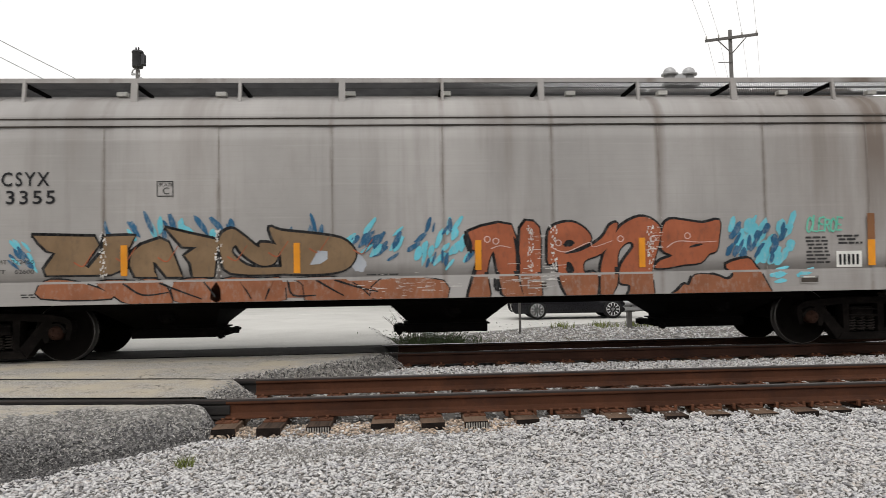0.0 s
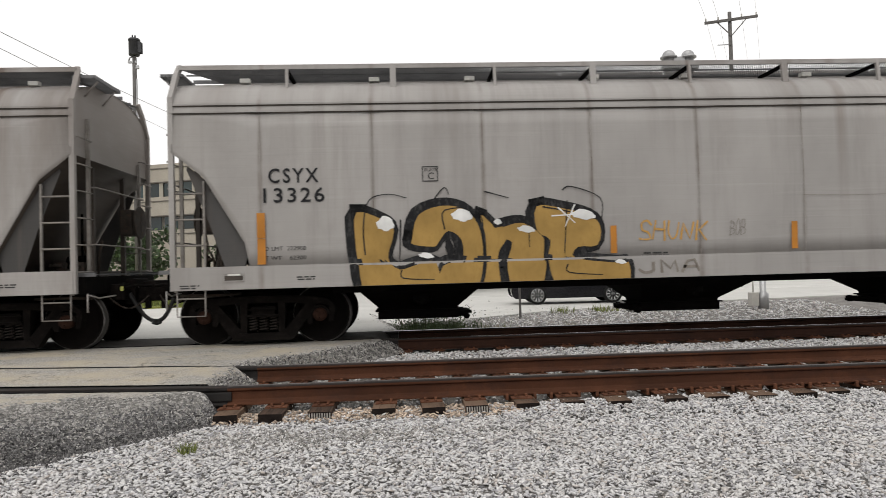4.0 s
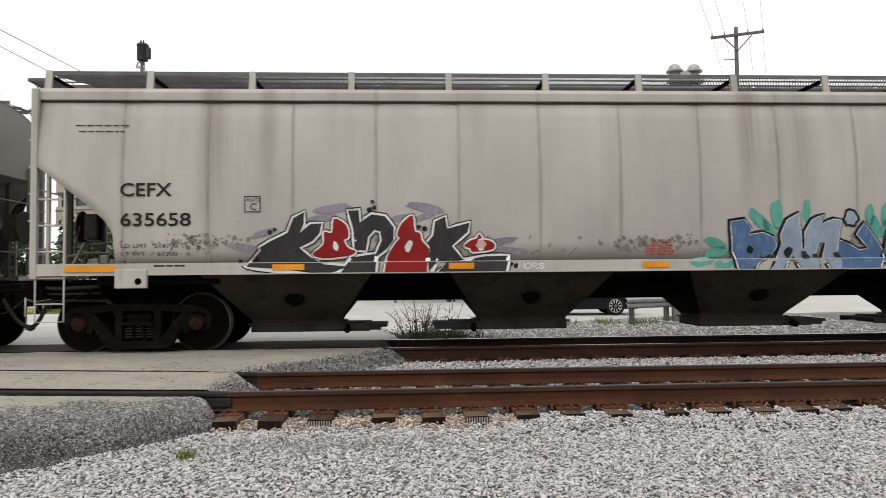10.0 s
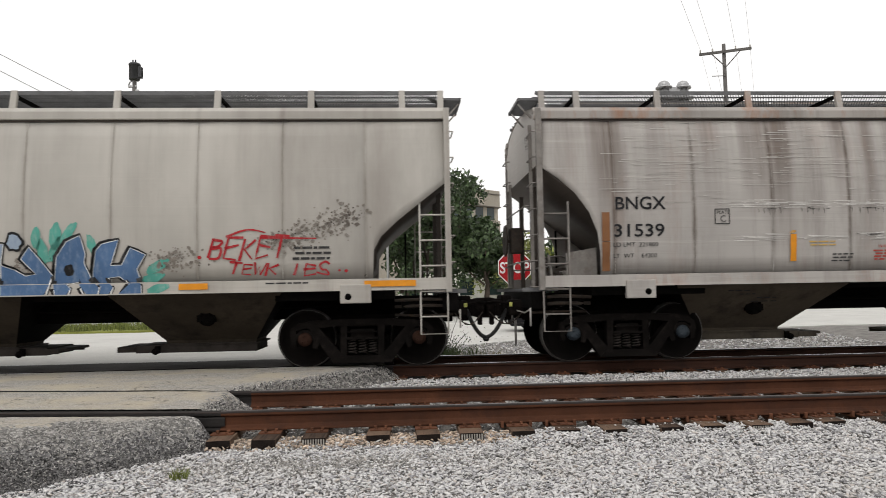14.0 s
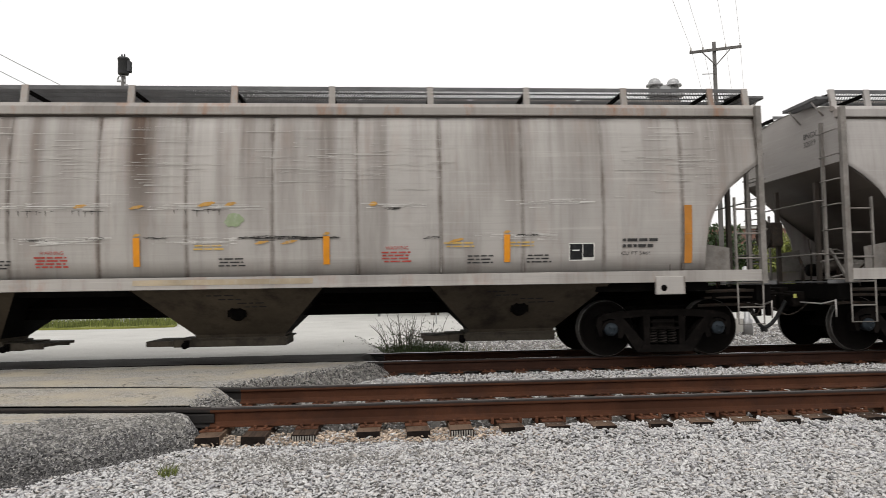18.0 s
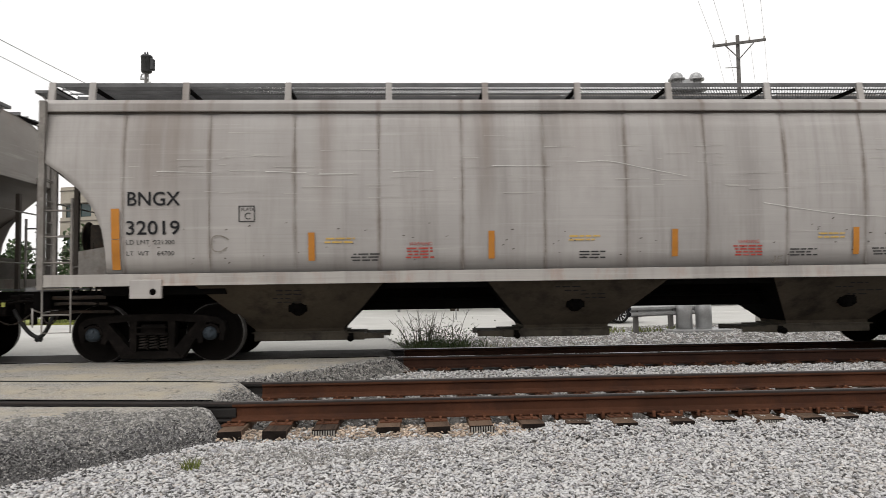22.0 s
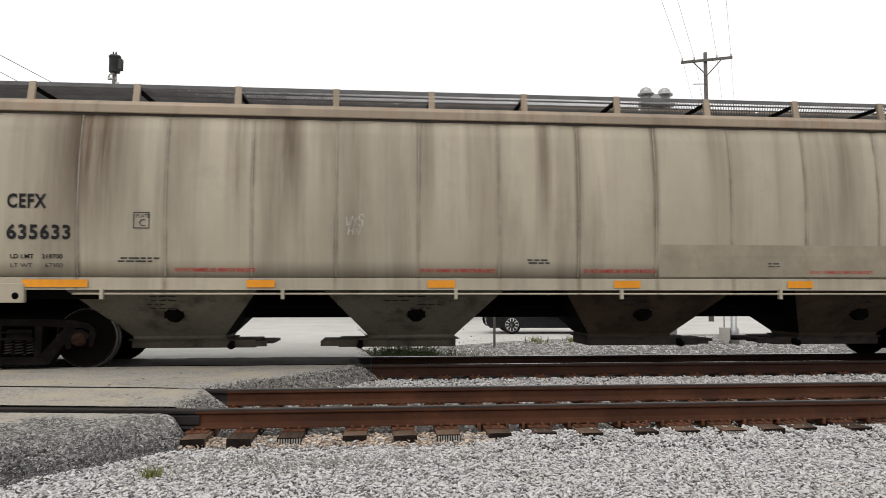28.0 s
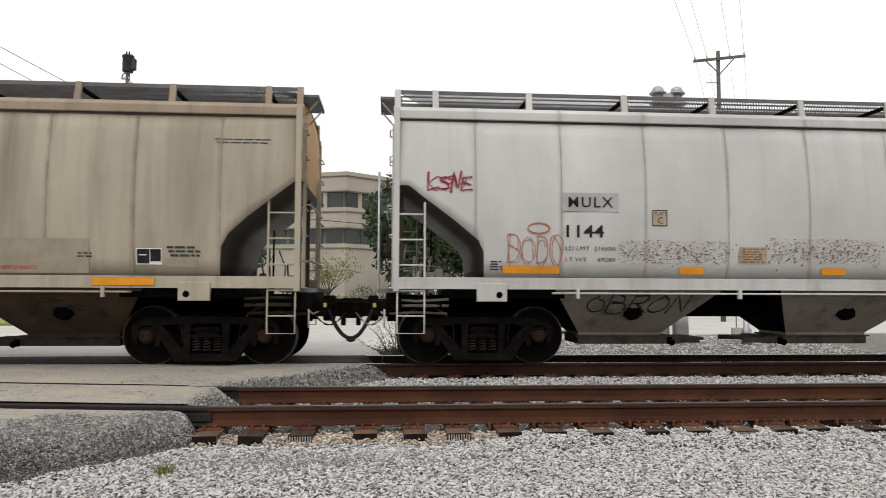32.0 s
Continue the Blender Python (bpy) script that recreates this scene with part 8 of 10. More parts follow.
def spots(car, spec, name, places, origin, material, rx, rz, lift, turn=0.0, seed=1):
    """Rounded patches of paint, each a little different."""
    rng = random.Random(seed)
    for x, z in places:
        bm = bmesh.new()
        j = rng.uniform(0.8, 1.2)
        blob(bm, on_car(spec), x + origin, z + 1.2, rx * j, rz * j, lift, turn + rng.uniform(-0.3, 0.3), 16, rng)
        part(name, bm, material, car)


# letter outlines of the large pieces, in metres from the piece's lower corner
KONOK_SLATE = []
KONOK_SLATE.append([(0.1, 0.1), (0.31, 0.35), (0.28, 0.38), (0.45, 0.48), (0.7, 0.6), (0.79, 0.82), (0.95, 0.91), (0.94, 0.74), (0.88, 0.6), (1.04, 0.73), (1.21, 0.74), (1.17, 0.59), (1.07, 0.48), (0.87, 0.38), (1.03, 0.24), (1.23, 0.13), (1.61, 0.09), (1.32, 0.07)])
KONOK_SLATE.append([(1.6, 0.92), (1.76, 0.93), (1.77, 0.75), (1.95, 0.87), (2.15, 0.84), (2.28, 0.67), (2.27, 0.48), (2.18, 0.36), (2.02, 0.24), (2, 0.07), (1.49, 0.08), (1.63, 0.23), (2.01, 0.28), (2.1, 0.48), (2.08, 0.61), (1.99, 0.64), (1.89, 0.53), (1.86, 0.33), (1.69, 0.34), (1.68, 0.63)])
KONOK_SLATE.append([(2.77, 0.43), (2.87, 0.55), (2.9, 0.76), (3.05, 0.83), (3.08, 0.65), (3.24, 0.69), (3.42, 0.74), (3.39, 0.6), (3.24, 0.47), (3.15, 0.39), (3.3, 0.21), (2.94, 0.19), (2.8, 0.06), (2.78, 0.32)])
KONOK_SLATE.append([(2.94, 0.06), (3.09, 0.17), (3.36, 0.18), (3.65, 0.23), (4.01, 0.24), (3.96, 0.05)])
KONOK_RED = []
KONOK_RED.append([(1.07, 0.28), (1.23, 0.43), (1.24, 0.61), (1.36, 0.6), (1.39, 0.81), (1.57, 0.71), (1.6, 0.53), (1.53, 0.49), (1.6, 0.37), (1.71, 0.32), (1.63, 0.26), (1.49, 0.24), (1.23, 0.22)])
KONOK_RED.append([(2.2, 0.27), (2.29, 0.42), (2.37, 0.52), (2.33, 0.55), (2.39, 0.72), (2.56, 0.85), (2.59, 0.62), (2.67, 0.59), (2.7, 0.47), (2.8, 0.35), (2.78, 0.19), (2.71, 0.06), (2.18, 0.06), (2.17, 0.18)])
KONOK_RED.append([(3.34, 0.39), (3.43, 0.47), (3.52, 0.5), (3.57, 0.57), (3.62, 0.49), (3.74, 0.46), (3.8, 0.4), (3.75, 0.33), (3.47, 0.3), (3.43, 0.35)])
KONOK_DROPS = [(1.41, 0.4), (2.5, 0.39), (3.59, 0.41)]
KONOK_CLOUDS = [(0.34, 0.6), (0.08, 0.38), (1.37, 0.96), (1.23, 0.82), (2.39, 0.82), (2.74, 0.97), (3.92, 0.46), (4.04, 0.31), (2.71, 0.83)]
KONOK_DOTS = [(0.51, 0.65), (0.44, 0.61), (1.92, 0.94), (1.99, 0.97), (1.96, 1.06), (2.74, 0.65), (2.66, 0.68), (0, 0.18), (0.46, 0.14), (4.05, 0.11), (4.12, 0.08)]
BANJAH_BLUE = []
BANJAH_BLUE.append([(0.45, 0.73), (0.67, 0.76), (0.78, 0.62), (0.74, 0.53), (0.96, 0.56), (1.13, 0.49), (1.19, 0.36), (1.11, 0.23), (0.89, 0.11), (0.78, 0.02), (0.58, 0.03), (0.49, 0.27)])
BANJAH_BLUE.append([(2.92, 0.21), (2.96, 0.55), (3.1, 0.77), (3.29, 0.86), (3.36, 0.6), (3.34, 0.46), (3.43, 0.24), (3.57, 0.1), (3.55, 0.03), (3.39, 0.02), (3.27, 0.19), (3.11, 0.15), (3.17, 0.09), (3.11, 0.03), (2.95, 0.06)])
BANJAH_BLUE.append([(3.46, 0.24), (3.52, 0.64), (3.6, 0.73), (3.84, 0.79), (3.76, 0.55), (3.72, 0.42), (3.88, 0.42), (4.01, 0.67), (4.22, 0.57), (4.09, 0.36), (4.17, 0.11), (4.17, 0.01), (3.85, 0.02), (4, 0.14), (3.84, 0.26), (3.68, 0.24), (3.77, 0.09), (3.71, 0.02), (3.58, 0.02), (3.6, 0.11)])
BANJAH_BLUE.append([(2.17, 0.44), (2.36, 0.37), (2.51, 0.28), (2.66, 0.31), (2.46, 0.53), (2.57, 0.7), (2.74, 0.49), (2.89, 0.28), (2.87, 0.15), (2.79, 0.02), (2.19, 0.03), (2.17, 0.22)])
BANJAH_PALE = []
BANJAH_PALE.append([(1.2, 0.2), (1.27, 0.39), (1.24, 0.52), (1.34, 0.75), (1.53, 0.86), (1.55, 0.63), (1.59, 0.32), (1.71, 0.12), (1.71, 0.02), (1.57, 0.02), (1.45, 0.17), (1.36, 0.14), (1.26, 0.03), (1.07, 0.03)])
BANJAH_PALE.append([(1.64, 0.17), (1.63, 0.57), (1.74, 0.75), (1.93, 0.84), (1.88, 0.69), (2.09, 0.76), (2.21, 0.75), (2.18, 0.56), (2.14, 0.25), (2.2, 0.11), (2.19, 0.02), (2.04, 0.02), (1.93, 0.16), (1.97, 0.41), (1.86, 0.41), (1.81, 0.23), (1.85, 0.02), (1.69, 0.02)])
BANJAH_HOLES = [(0.76, 0.3), (1.37, 0.26), (3.13, 0.36)]
BANJAH_DOT = [(2.36, 0.78)]
BANJAH_TEAL = [(0.9, 0.76), (1.06, 0.63), (1.18, 0.85), (1.65, 0.9), (2.67, 0.83), (2.76, 0.62), (2.94, 0.86), (3.13, 0.91), (3.46, 0.73), (0.22, 0.41), (0.25, 0.27), (-0.03, 0.12), (4.39, 0.4), (4.32, 0.23), (4.41, 0.07), (2.97, 0.68), (0.34, 0.09)]
AISNE_ORANGE = []
AISNE_ORANGE.append([(0.03, 0.67), (0.67, 0.76), (0.73, 0.08), (0.83, -0.28), (0.57, -0.28), (0.45, 0.08), (0.39, 0.37), (0.29, 0.08), (0.32, -0.27), (0, -0.26), (0.13, 0.12), (0.22, 0.39), (0.04, 0.41)])
AISNE_ORANGE.append([(0.81, 0.71), (1.09, 0.72), (1.1, 0.07), (1.09, -0.29), (0.83, -0.28)])
AISNE_ORANGE.append([(1.22, 0.39), (1.24, 0.65), (1.37, 0.76), (1.6, 0.79), (1.79, 0.69), (1.89, 0.54), (1.79, 0.44), (1.46, 0.32), (1.72, 0.35), (2.05, 0.54), (2.18, 0.73), (2.3, 0.76), (2.21, 0.5), (2.04, 0.31), (1.78, 0.2), (1.78, 0.02), (1.97, 0), (1.9, -0.3), (1.57, -0.3), (1.39, -0.07), (1.36, 0.19), (1.23, 0.16)])
AISNE_ORANGE.append([(2.03, -0.3), (2.04, 0.15), (2.21, 0.53), (2.38, 0.74), (2.65, 0.86), (2.86, 0.8), (2.97, 0.65), (2.92, 0.39), (2.82, 0.03), (2.81, -0.32), (2.45, -0.31), (2.47, -0.19), (2.31, -0.13), (2.35, 0.14), (2.54, 0.4), (2.49, 0.48), (2.37, 0.42), (2.29, 0.26), (2.26, -0.18)])
AISNE_ORANGE.append([(2.99, 0.65), (3.11, 0.81), (3.41, 0.78), (3.64, 0.75), (3.89, 0.79), (3.88, 0.54), (3.84, 0.33), (3.72, 0.28), (3.59, 0.15), (3.32, 0.12), (3.09, 0.08), (2.87, 0.08), (2.96, 0.19), (3.14, 0.26), (2.98, 0.36)])
AISNE_ORANGE.append([(3.21, -0.33), (3.28, -0.2), (3.38, -0.19), (3.48, -0.04), (3.78, -0.05), (3.98, -0.12), (4.08, -0.04), (3.98, 0.11), (4.32, 0.2), (4.45, 0.07), (4.54, -0.07), (4.58, -0.36)])
AISNE_BLACK = [(1.54, 0.47), (1.55, 0.09), (0.75, 0.37), (3.51, 0.41), (0.01, 0.51), (0.42, -0.14)]
AISNE_RINGS = [(0.3, 0.55), (0.43, 0.52), (1.38, 0.48), (2.34, 0.53), (2.84, 0.52), (3.38, 0.56)]
AISNE_SQUIG = []
AISNE_SQUIG.append([(0.36, 0.41), (0.49, 0.45), (0.65, 0.42)])
AISNE_SQUIG.append([(1.27, 0.42), (1.49, 0.34), (1.85, 0.48), (1.92, 0.41), (2.21, 0.5)])
AISNE_SQUIG.append([(3.06, 0.39), (3.23, 0.48), (3.56, 0.46), (3.83, 0.47)])
CD_BROWN = []
CD_BROWN.append([(0.06, 0.35), (0.04, 0.64), (0.21, 0.76), (0.38, 0.66), (0.6, 0.48), (0.64, 0.55), (0.91, 0.5), (0.89, 0.37), (0.82, 0.24), (0.66, 0.21), (0.51, 0.28), (0.35, 0.41), (0.27, 0.52), (0.21, 0.44), (0.29, 0.32), (0.51, 0.19), (0.97, 0.18), (0.99, 0.09), (0.2, 0.11)])
CD_BROWN.append([(0.94, 0.21), (0.91, 0.45), (0.82, 0.59), (0.77, 0.78), (0.94, 0.72), (1.44, 0.66), (1.82, 0.59), (2, 0.44), (2.02, 0.3), (1.88, 0.14), (1.56, 0.08), (0.97, 0.09)])
CD_RUST = []
CD_RUST.append([(-0.02, -0.25), (0.01, 0.01), (0.66, 0.02), (0.94, 0), (0.91, -0.27)])
CD_RUST.append([(1.16, 0.01), (1.88, -0.01), (2.28, -0.28), (1.38, -0.26), (1.25, -0.08)])
CD_RUST.append([(2.38, -0.03), (3.33, -0.06), (3.26, -0.29), (2.32, -0.26)])
CD_HOLE = [(1.35, 0.21), (1.47, 0.42), (1.61, 0.41), (1.61, 0.29), (1.5, 0.22)]
CD_SPOT = [(2.07, 0.22)]
KNT_BROWN = []
KNT_BROWN.append([(-0.02, 0.7), (0.84, 0.67), (0.9, 0.55), (0.69, 0.26), (0.75, 0.21), (0.96, 0.46), (0.97, 0.67), (1.42, 0.68), (1.32, 0.49), (1.31, 0.22), (1.07, 0.12), (0.16, 0.12), (0.13, 0.21), (0.29, 0.44), (0.17, 0.48), (0.05, 0.6)])
KNT_BROWN.append([(1.37, 0.43), (1.51, 0.54), (1.78, 0.63), (1.9, 0.57), (1.98, 0.36), (2.07, 0.11), (2.1, 0.07), (1.87, 0.07), (1.72, 0.27), (1.67, 0.3), (1.69, 0.15), (1.73, 0.07), (1.42, 0.08), (1.34, 0.25)])
KNT_BROWN.append([(1.87, 0.78), (2.22, 0.69), (2.64, 0.59), (2.59, 0.41), (2.55, 0.06), (2.25, 0.06), (2.22, 0.26), (2.13, 0.38), (2.31, 0.5), (2.1, 0.51)])
KNT_RUST = []
KNT_RUST.append([(0.09, -0.21), (0.13, 0.03), (0.46, 0.04), (0.9, -0.08), (1.09, -0.23)])
KNT_RUST.append([(0.87, 0.01), (1.4, 0.01), (1.51, -0.15), (1.43, -0.24), (1.13, -0.2)])
KNT_RUST.append([(1.45, 0), (1.81, 0), (1.95, -0.25), (1.51, -0.24)])
KNT_RUST.append([(1.98, -0.01), (2.58, 0), (2.6, -0.26), (2.07, -0.25)])
LONE_GOLD = []
LONE_GOLD.append([(0.01, 0.78), (0.41, 0.65), (0.56, 0.49), (0.46, 0.09), (0.63, -0.09), (0.87, -0.03), (1.18, 0), (1.13, -0.34), (0.18, -0.33), (0.03, -0.03), (-0.02, 0.37)])
LONE_GOLD.append([(0.83, 0.38), (0.93, 0.72), (1.28, 0.85), (1.62, 0.79), (1.82, 0.56), (1.89, 0.22), (1.88, -0.05), (1.75, -0.34), (1.22, -0.32), (1.28, -0.05), (1.56, 0.02), (1.57, 0.33), (1.37, 0.47), (1.22, 0.3), (1.15, 0.24), (0.84, 0.28)])
LONE_GOLD.append([(1.86, 0.7), (2.03, 0.56), (2.09, 0.5), (2.38, 0.56), (2.57, 0.54), (2.79, 0.36), (2.82, 0.26), (2.81, 0.02), (2.84, -0.08), (2.74, -0.3), (2.34, -0.27), (2.25, -0.07), (2.29, 0.24), (2.19, 0.24), (2.11, 0.04), (2.13, -0.3), (1.89, -0.31), (1.94, -0.06), (1.93, 0.39)])
LONE_GOLD.append([(2.72, 0.81), (3.12, 0.77), (3.54, 0.65), (3.69, 0.48), (3.64, 0.2), (3.34, 0.18), (3.3, 0.01), (3.97, -0.08), (4.11, -0.09), (4.03, -0.32), (3.08, -0.33), (2.88, -0.02), (2.92, 0.29), (2.72, 0.44)])
LONE_WHITE = [(0.43, 0.6), (1.58, 0.7), (2.12, 0.59), (2.55, 0.47), (3.43, 0.67), (1.03, 0.11), (3.98, -0.06)]
LONE_SLOTS = [(1.38, 0.23), (2.22, 0.12)]


def scrapes(car, spec, lines, material, width, lift=0.005):
    for k, q in enumerate(lines):
        bm = bmesh.new()
        stroke(bm, on_car(spec), rounded(q), width, lift, 0.5)
        part("scrape", bm, material, car)


P = {}
P["brown"] = paint("spray_brown", (0.200, 0.132, 0.075), 0.5, 0.5, (0.11, 0.085, 0.06))
P["rust"] = paint("spray_rust_orange", (0.26, 0.102, 0.052), 0.5, 0.55, (0.30, 0.25, 0.22))
P["orange"] = paint("spray_orange_red", (0.33, 0.10, 0.048), 0.5, 0.6, (0.16, 0.065, 0.042))
P["black"] = paint("spray_black", (0.012, 0.012, 0.013), 0.5, 0.12)
P["navy"] = paint("spray_navy", (0.025, 0.10, 0.19), 0.5, 0.4)
P["cyan"] = paint("spray_cyan", (0.13, 0.46, 0.55), 0.5, 0.5)
P["mint"] = paint("spray_mint", (0.12, 0.45, 0.33), 0.5, 0.3)
P["gold"] = paint("spray_gold", (0.36, 0.225, 0.068), 0.5, 0.5, (0.27, 0.165, 0.05))
P["white"] = paint("spray_white", (0.72, 0.72, 0.70), 0.5, 0.2)
P["slate"] = paint("spray_slate", (0.036, 0.035, 0.037), 0.5, 0.3, (0.11, 0.105, 0.10))
P["red"] = paint("spray_red", (0.27, 0.016, 0.017), 0.5, 0.25, (0.14, 0.03, 0.03))
P["lilac"] = paint("spray_lilac", (0.24, 0.215, 0.26), 0.5, 0.4)
P["blue"] = paint("spray_blue", (0.075, 0.14, 0.265), 0.5, 0.45, (0.26, 0.32, 0.40))
P["sky"] = paint("spray_pale_blue", (0.27, 0.33, 0.41), 0.5, 0.5, (0.14, 0.20, 0.32))
P["pink"] = paint("spray_pale_pink", (0.58, 0.40, 0.36), 0.5, 0.3)
P["sky_white"] = paint("spray_grey_white", (0.36, 0.385, 0.42), 0.5, 0.3)
P["tar"] = paint("black_scuff", (0.025, 0.023, 0.022), 0.7, 0.3)
P["faint_green"] = paint("faded_green_spray", (0.30, 0.36, 0.22), 0.6, 0.5)
P["fine_scratch"] = paint("fine_scratches", (0.46, 0.435, 0.405), 0.5, 0.6)
P["soot"] = paint("soot_smear", (0.022, 0.018, 0.015), 0.9, 0.8, (0.07, 0.057, 0.043))
P["crimson"] = paint("spray_crimson", (0.27, 0.018, 0.045), 0.5, 0.45)
P["teal"] = paint("spray_teal", (0.09, 0.33, 0.27), 0.5, 0.35)
P["scarlet"] = paint("spray_scarlet", (0.36, 0.022, 0.028), 0.5, 0.2)
P["brick"] = paint("spray_brick", (0.42, 0.13, 0.075), 0.5, 0.45)
P["amber"] = paint("spray_amber", (0.52, 0.29, 0.075), 0.5, 0.45)
P["pale"] = paint("bare_scrape", (0.62, 0.60, 0.57), 0.5, 0.5)
P["stain"] = paint("run_off_stain", (0.21, 0.185, 0.16), 0.8, 0.6, (0.33, 0.31, 0.29))
P["rusty"] = paint("rust_run_off", (0.26, 0.14, 0.07), 0.85, 0.5, (0.36, 0.31, 0.24))
P["umber"] = paint("spray_dark_brown", (0.05, 0.032, 0.026), 0.6, 0.3, (0.1, 0.09, 0.08))
P["patch"] = paint("grey_overpaint", (0.305, 0.268, 0.205), 0.65, 0.5, (0.25, 0.215, 0.16))
P["grey_patch"] = paint("dark_grey_panel", (0.40, 0.40, 0.39), 0.6, 0.2)
P["sand"] = paint("sand_panel", (0.40, 0.33, 0.235), 0.6, 0.3)


def upright_bars(car, spec, xs, z0, z1, material="reflector"):
    for x in xs:
        reflector(car, spec, x, z0, z1, 0.095, M[material])


def flat_bars(car, spec, spans, z0, z1):
    for a, b in spans:
        bm = bmesh.new()
        quad_on(bm, spec, a, b, z0, z1, 0.0205, 1)
        part("reflector_strip", bm, M["reflector"], car, "orange-yellow reflector strip")


def tall_bar(car, spec, x, z0, z1, low="reflector", high="old_reflector"):
    zm = (z0 + z1) / 2
    reflector(car, spec, x, z0, zm - 0.004, 0.12, M[low])
    reflector(car, spec, x, zm + 0.004, z1, 0.12, M[high])


def warning(car, spec, x, z, seed):
    words(car, spec, "WARNING", x + 0.08, x + 0.42, z, z + 0.05, M["red_letter"])
    small_print(car, spec, x, z - 0.03, 0.5, 4, 0.045, 0.024, M["red_letter"], seed)


# first car: brown and orange pieces
c, s = car_a, spec_a
words(c, s, "CSYX", 1.52, 2.20, 2.62, 2.83, M["letter"], 0.012, spacing=1.25, label="black stencilled letters")
words(c, s, "13355", 1.44, 2.28, 2.36, 2.56, M["letter"], 0.012, spacing=1.2, label="black stencilled number")
words(c, s, "LD LMT  222400", 1.25, 1.98, 1.49, 1.55, M["grey_letter"])
words(c, s, "LT WT    62600", 1.25, 1.98, 1.35, 1.41, M["grey_letter"])
frame_box(c, s, 3.73, 2.45, 0.24, 0.23, "C")
upright_bars(c, s, (3.26, 5.76, 8.46, 10.97), 1.29, 1.74)
tall_bar(c, s, 14.6, 1.26, 2.07)
tall_bar(c, s, 1.32, 1.26, 2.07)
dabs(c, s, 3.0, 4.9, 1.75, 1.95, P["navy"], 13, 0.28, 0.075, 2, 2.0)
dabs(c, s, 3.4, 4.7, 1.80, 1.95, P["cyan"], 8, 0.2, 0.08, 3, 1.9)
dabs(c, s, 5.5, 6.1, 1.75, 2.0, P["navy"], 4, 0.25, 0.07, 4, 1.6)
dabs(c, s, 6.5, 7.6, 1.32, 1.75, P["navy"], 14, 0.26, 0.075, 5, 0.8)
dabs(c, s, 6.4, 7.4, 1.5, 1.9, P["cyan"], 8, 0.22, 0.08, 6, 0.9)
dabs(c, s, 7.5, 8.4, 1.3, 1.9, P["cyan"], 16, 0.24, 0.085, 7, 1.1)
dabs(c, s, 7.6, 8.4, 1.3, 1.9, P["navy"], 10, 0.22, 0.06, 8, 1.2)
dabs(c, s, 1.5, 2.1, 1.35, 1.7, P["cyan"], 6, 0.25, 0.07, 9, 2.2)
dabs(c, s, 1.5, 2.1, 1.4, 1.75, P["navy"], 6, 0.22, 0.06, 10, 2.2)
dabs(c, s, 12.3, 13.3, 1.3, 1.85, P["cyan"], 26, 0.26, 0.12, 11, 1.1)
dabs(c, s, 12.3, 13.3, 1.32, 1.9, P["navy"], 22, 0.18, 0.085, 12, 1.1, 0.0065)
dabs(c, s, 12.9, 13.5, 1.0, 1.15, P["cyan"], 5, 0.25, 0.1, 13, 0.2)
piece(c, s, KNT_RUST, 2.0, P["rust"], P["black"], 0.022, 0.0045)
piece(c, s, CD_RUST, 4.6, P["rust"], P["black"], 0.018, 0.0045)
bm = bmesh.new()
quad_on(bm, s, 4.62, 6.95, 0.93, 1.165, 0.0040, 1)
part("spray_letter", bm, P["rust"], c)
piece(c, s, KNT_BROWN, 2.0, P["brown"], P["black"], 0.022, 0.007, drop=0.03, low=P["rust"], bend=False)
piece(c, s, CD_BROWN, 4.6, P["brown"], P["black"], 0.022, 0.007, drop=0.03, low=P["rust"])
scrapes(c, s, [[(3.26, 1.18), (3.53, 1.01), (3.89, 1.04)], [(3.78, 1.18), (4.01, 1.08), (4.37, 0.94)], [(4.42, 1.18), (4.57, 0.97)], [(4.95, 1.18), (5.09, 0.93)], [(5.40, 1.18), (5.30, 0.92)],
    [(5.63, 1.18), (5.70, 0.97), (6.03, 0.96)], [(6.05, 1.18), (6.28, 1.04), (6.44, 0.95)], [(6.32, 1.18), (6.65, 1.07), (6.94, 1.0)]], P["black"], 0.034, 0.0150)
bm = bmesh.new()
filled(bm, s, [(x + 4.6, z + 1.2) for x, z in CD_HOLE], 0.0165)
part("spray_highlight", bm, P["sky_white"], c)
spots(c, s, "spray_highlight", CD_SPOT, 4.6, P["sky_white"], 0.12, 0.16, 0.0042)
for k, q in enumerate(((2.55, 1.5), (3.15, 1.55), (3.75, 1.55), (4.75, 1.55), (5.35, 1.6), (5.95, 1.65), (6.6, 1.62))):
    scrapes(c, s, [[q, (q[0] + 0.12, q[1] - 0.06), (q[0] + 0.2, q[1] + 0.04), (q[0] + 0.28, q[1] + 0.16)]], P["orange"], 0.022, 0.0165)
piece(c, s, AISNE_ORANGE, 8.3, P["orange"], P["black"], 0.018, 0.006, drop=0.03, low=P["rust"])
for (x, z), rx, rz in zip(AISNE_BLACK, (0.10, 0.07, 0.03, 0.13, 0.06, 0.05), (0.06, 0.12, 0.25, 0.022, 0.2, 0.12)):
    spots(c, s, "spray_shadow", [(x, z)], 8.3, P["black"], rx, rz, 0.0160)
for x, z in AISNE_RINGS:
    bm = bmesh.new()
    stroke(bm, on_car(s), [(8.3 + x + 0.045 * math.cos(a * 0.524), 1.2 + z + 0.045 * math.sin(a * 0.524)) for a in range(13)], 0.014, 0.0165)
    part("spray_ring", bm, P["pink"], c)
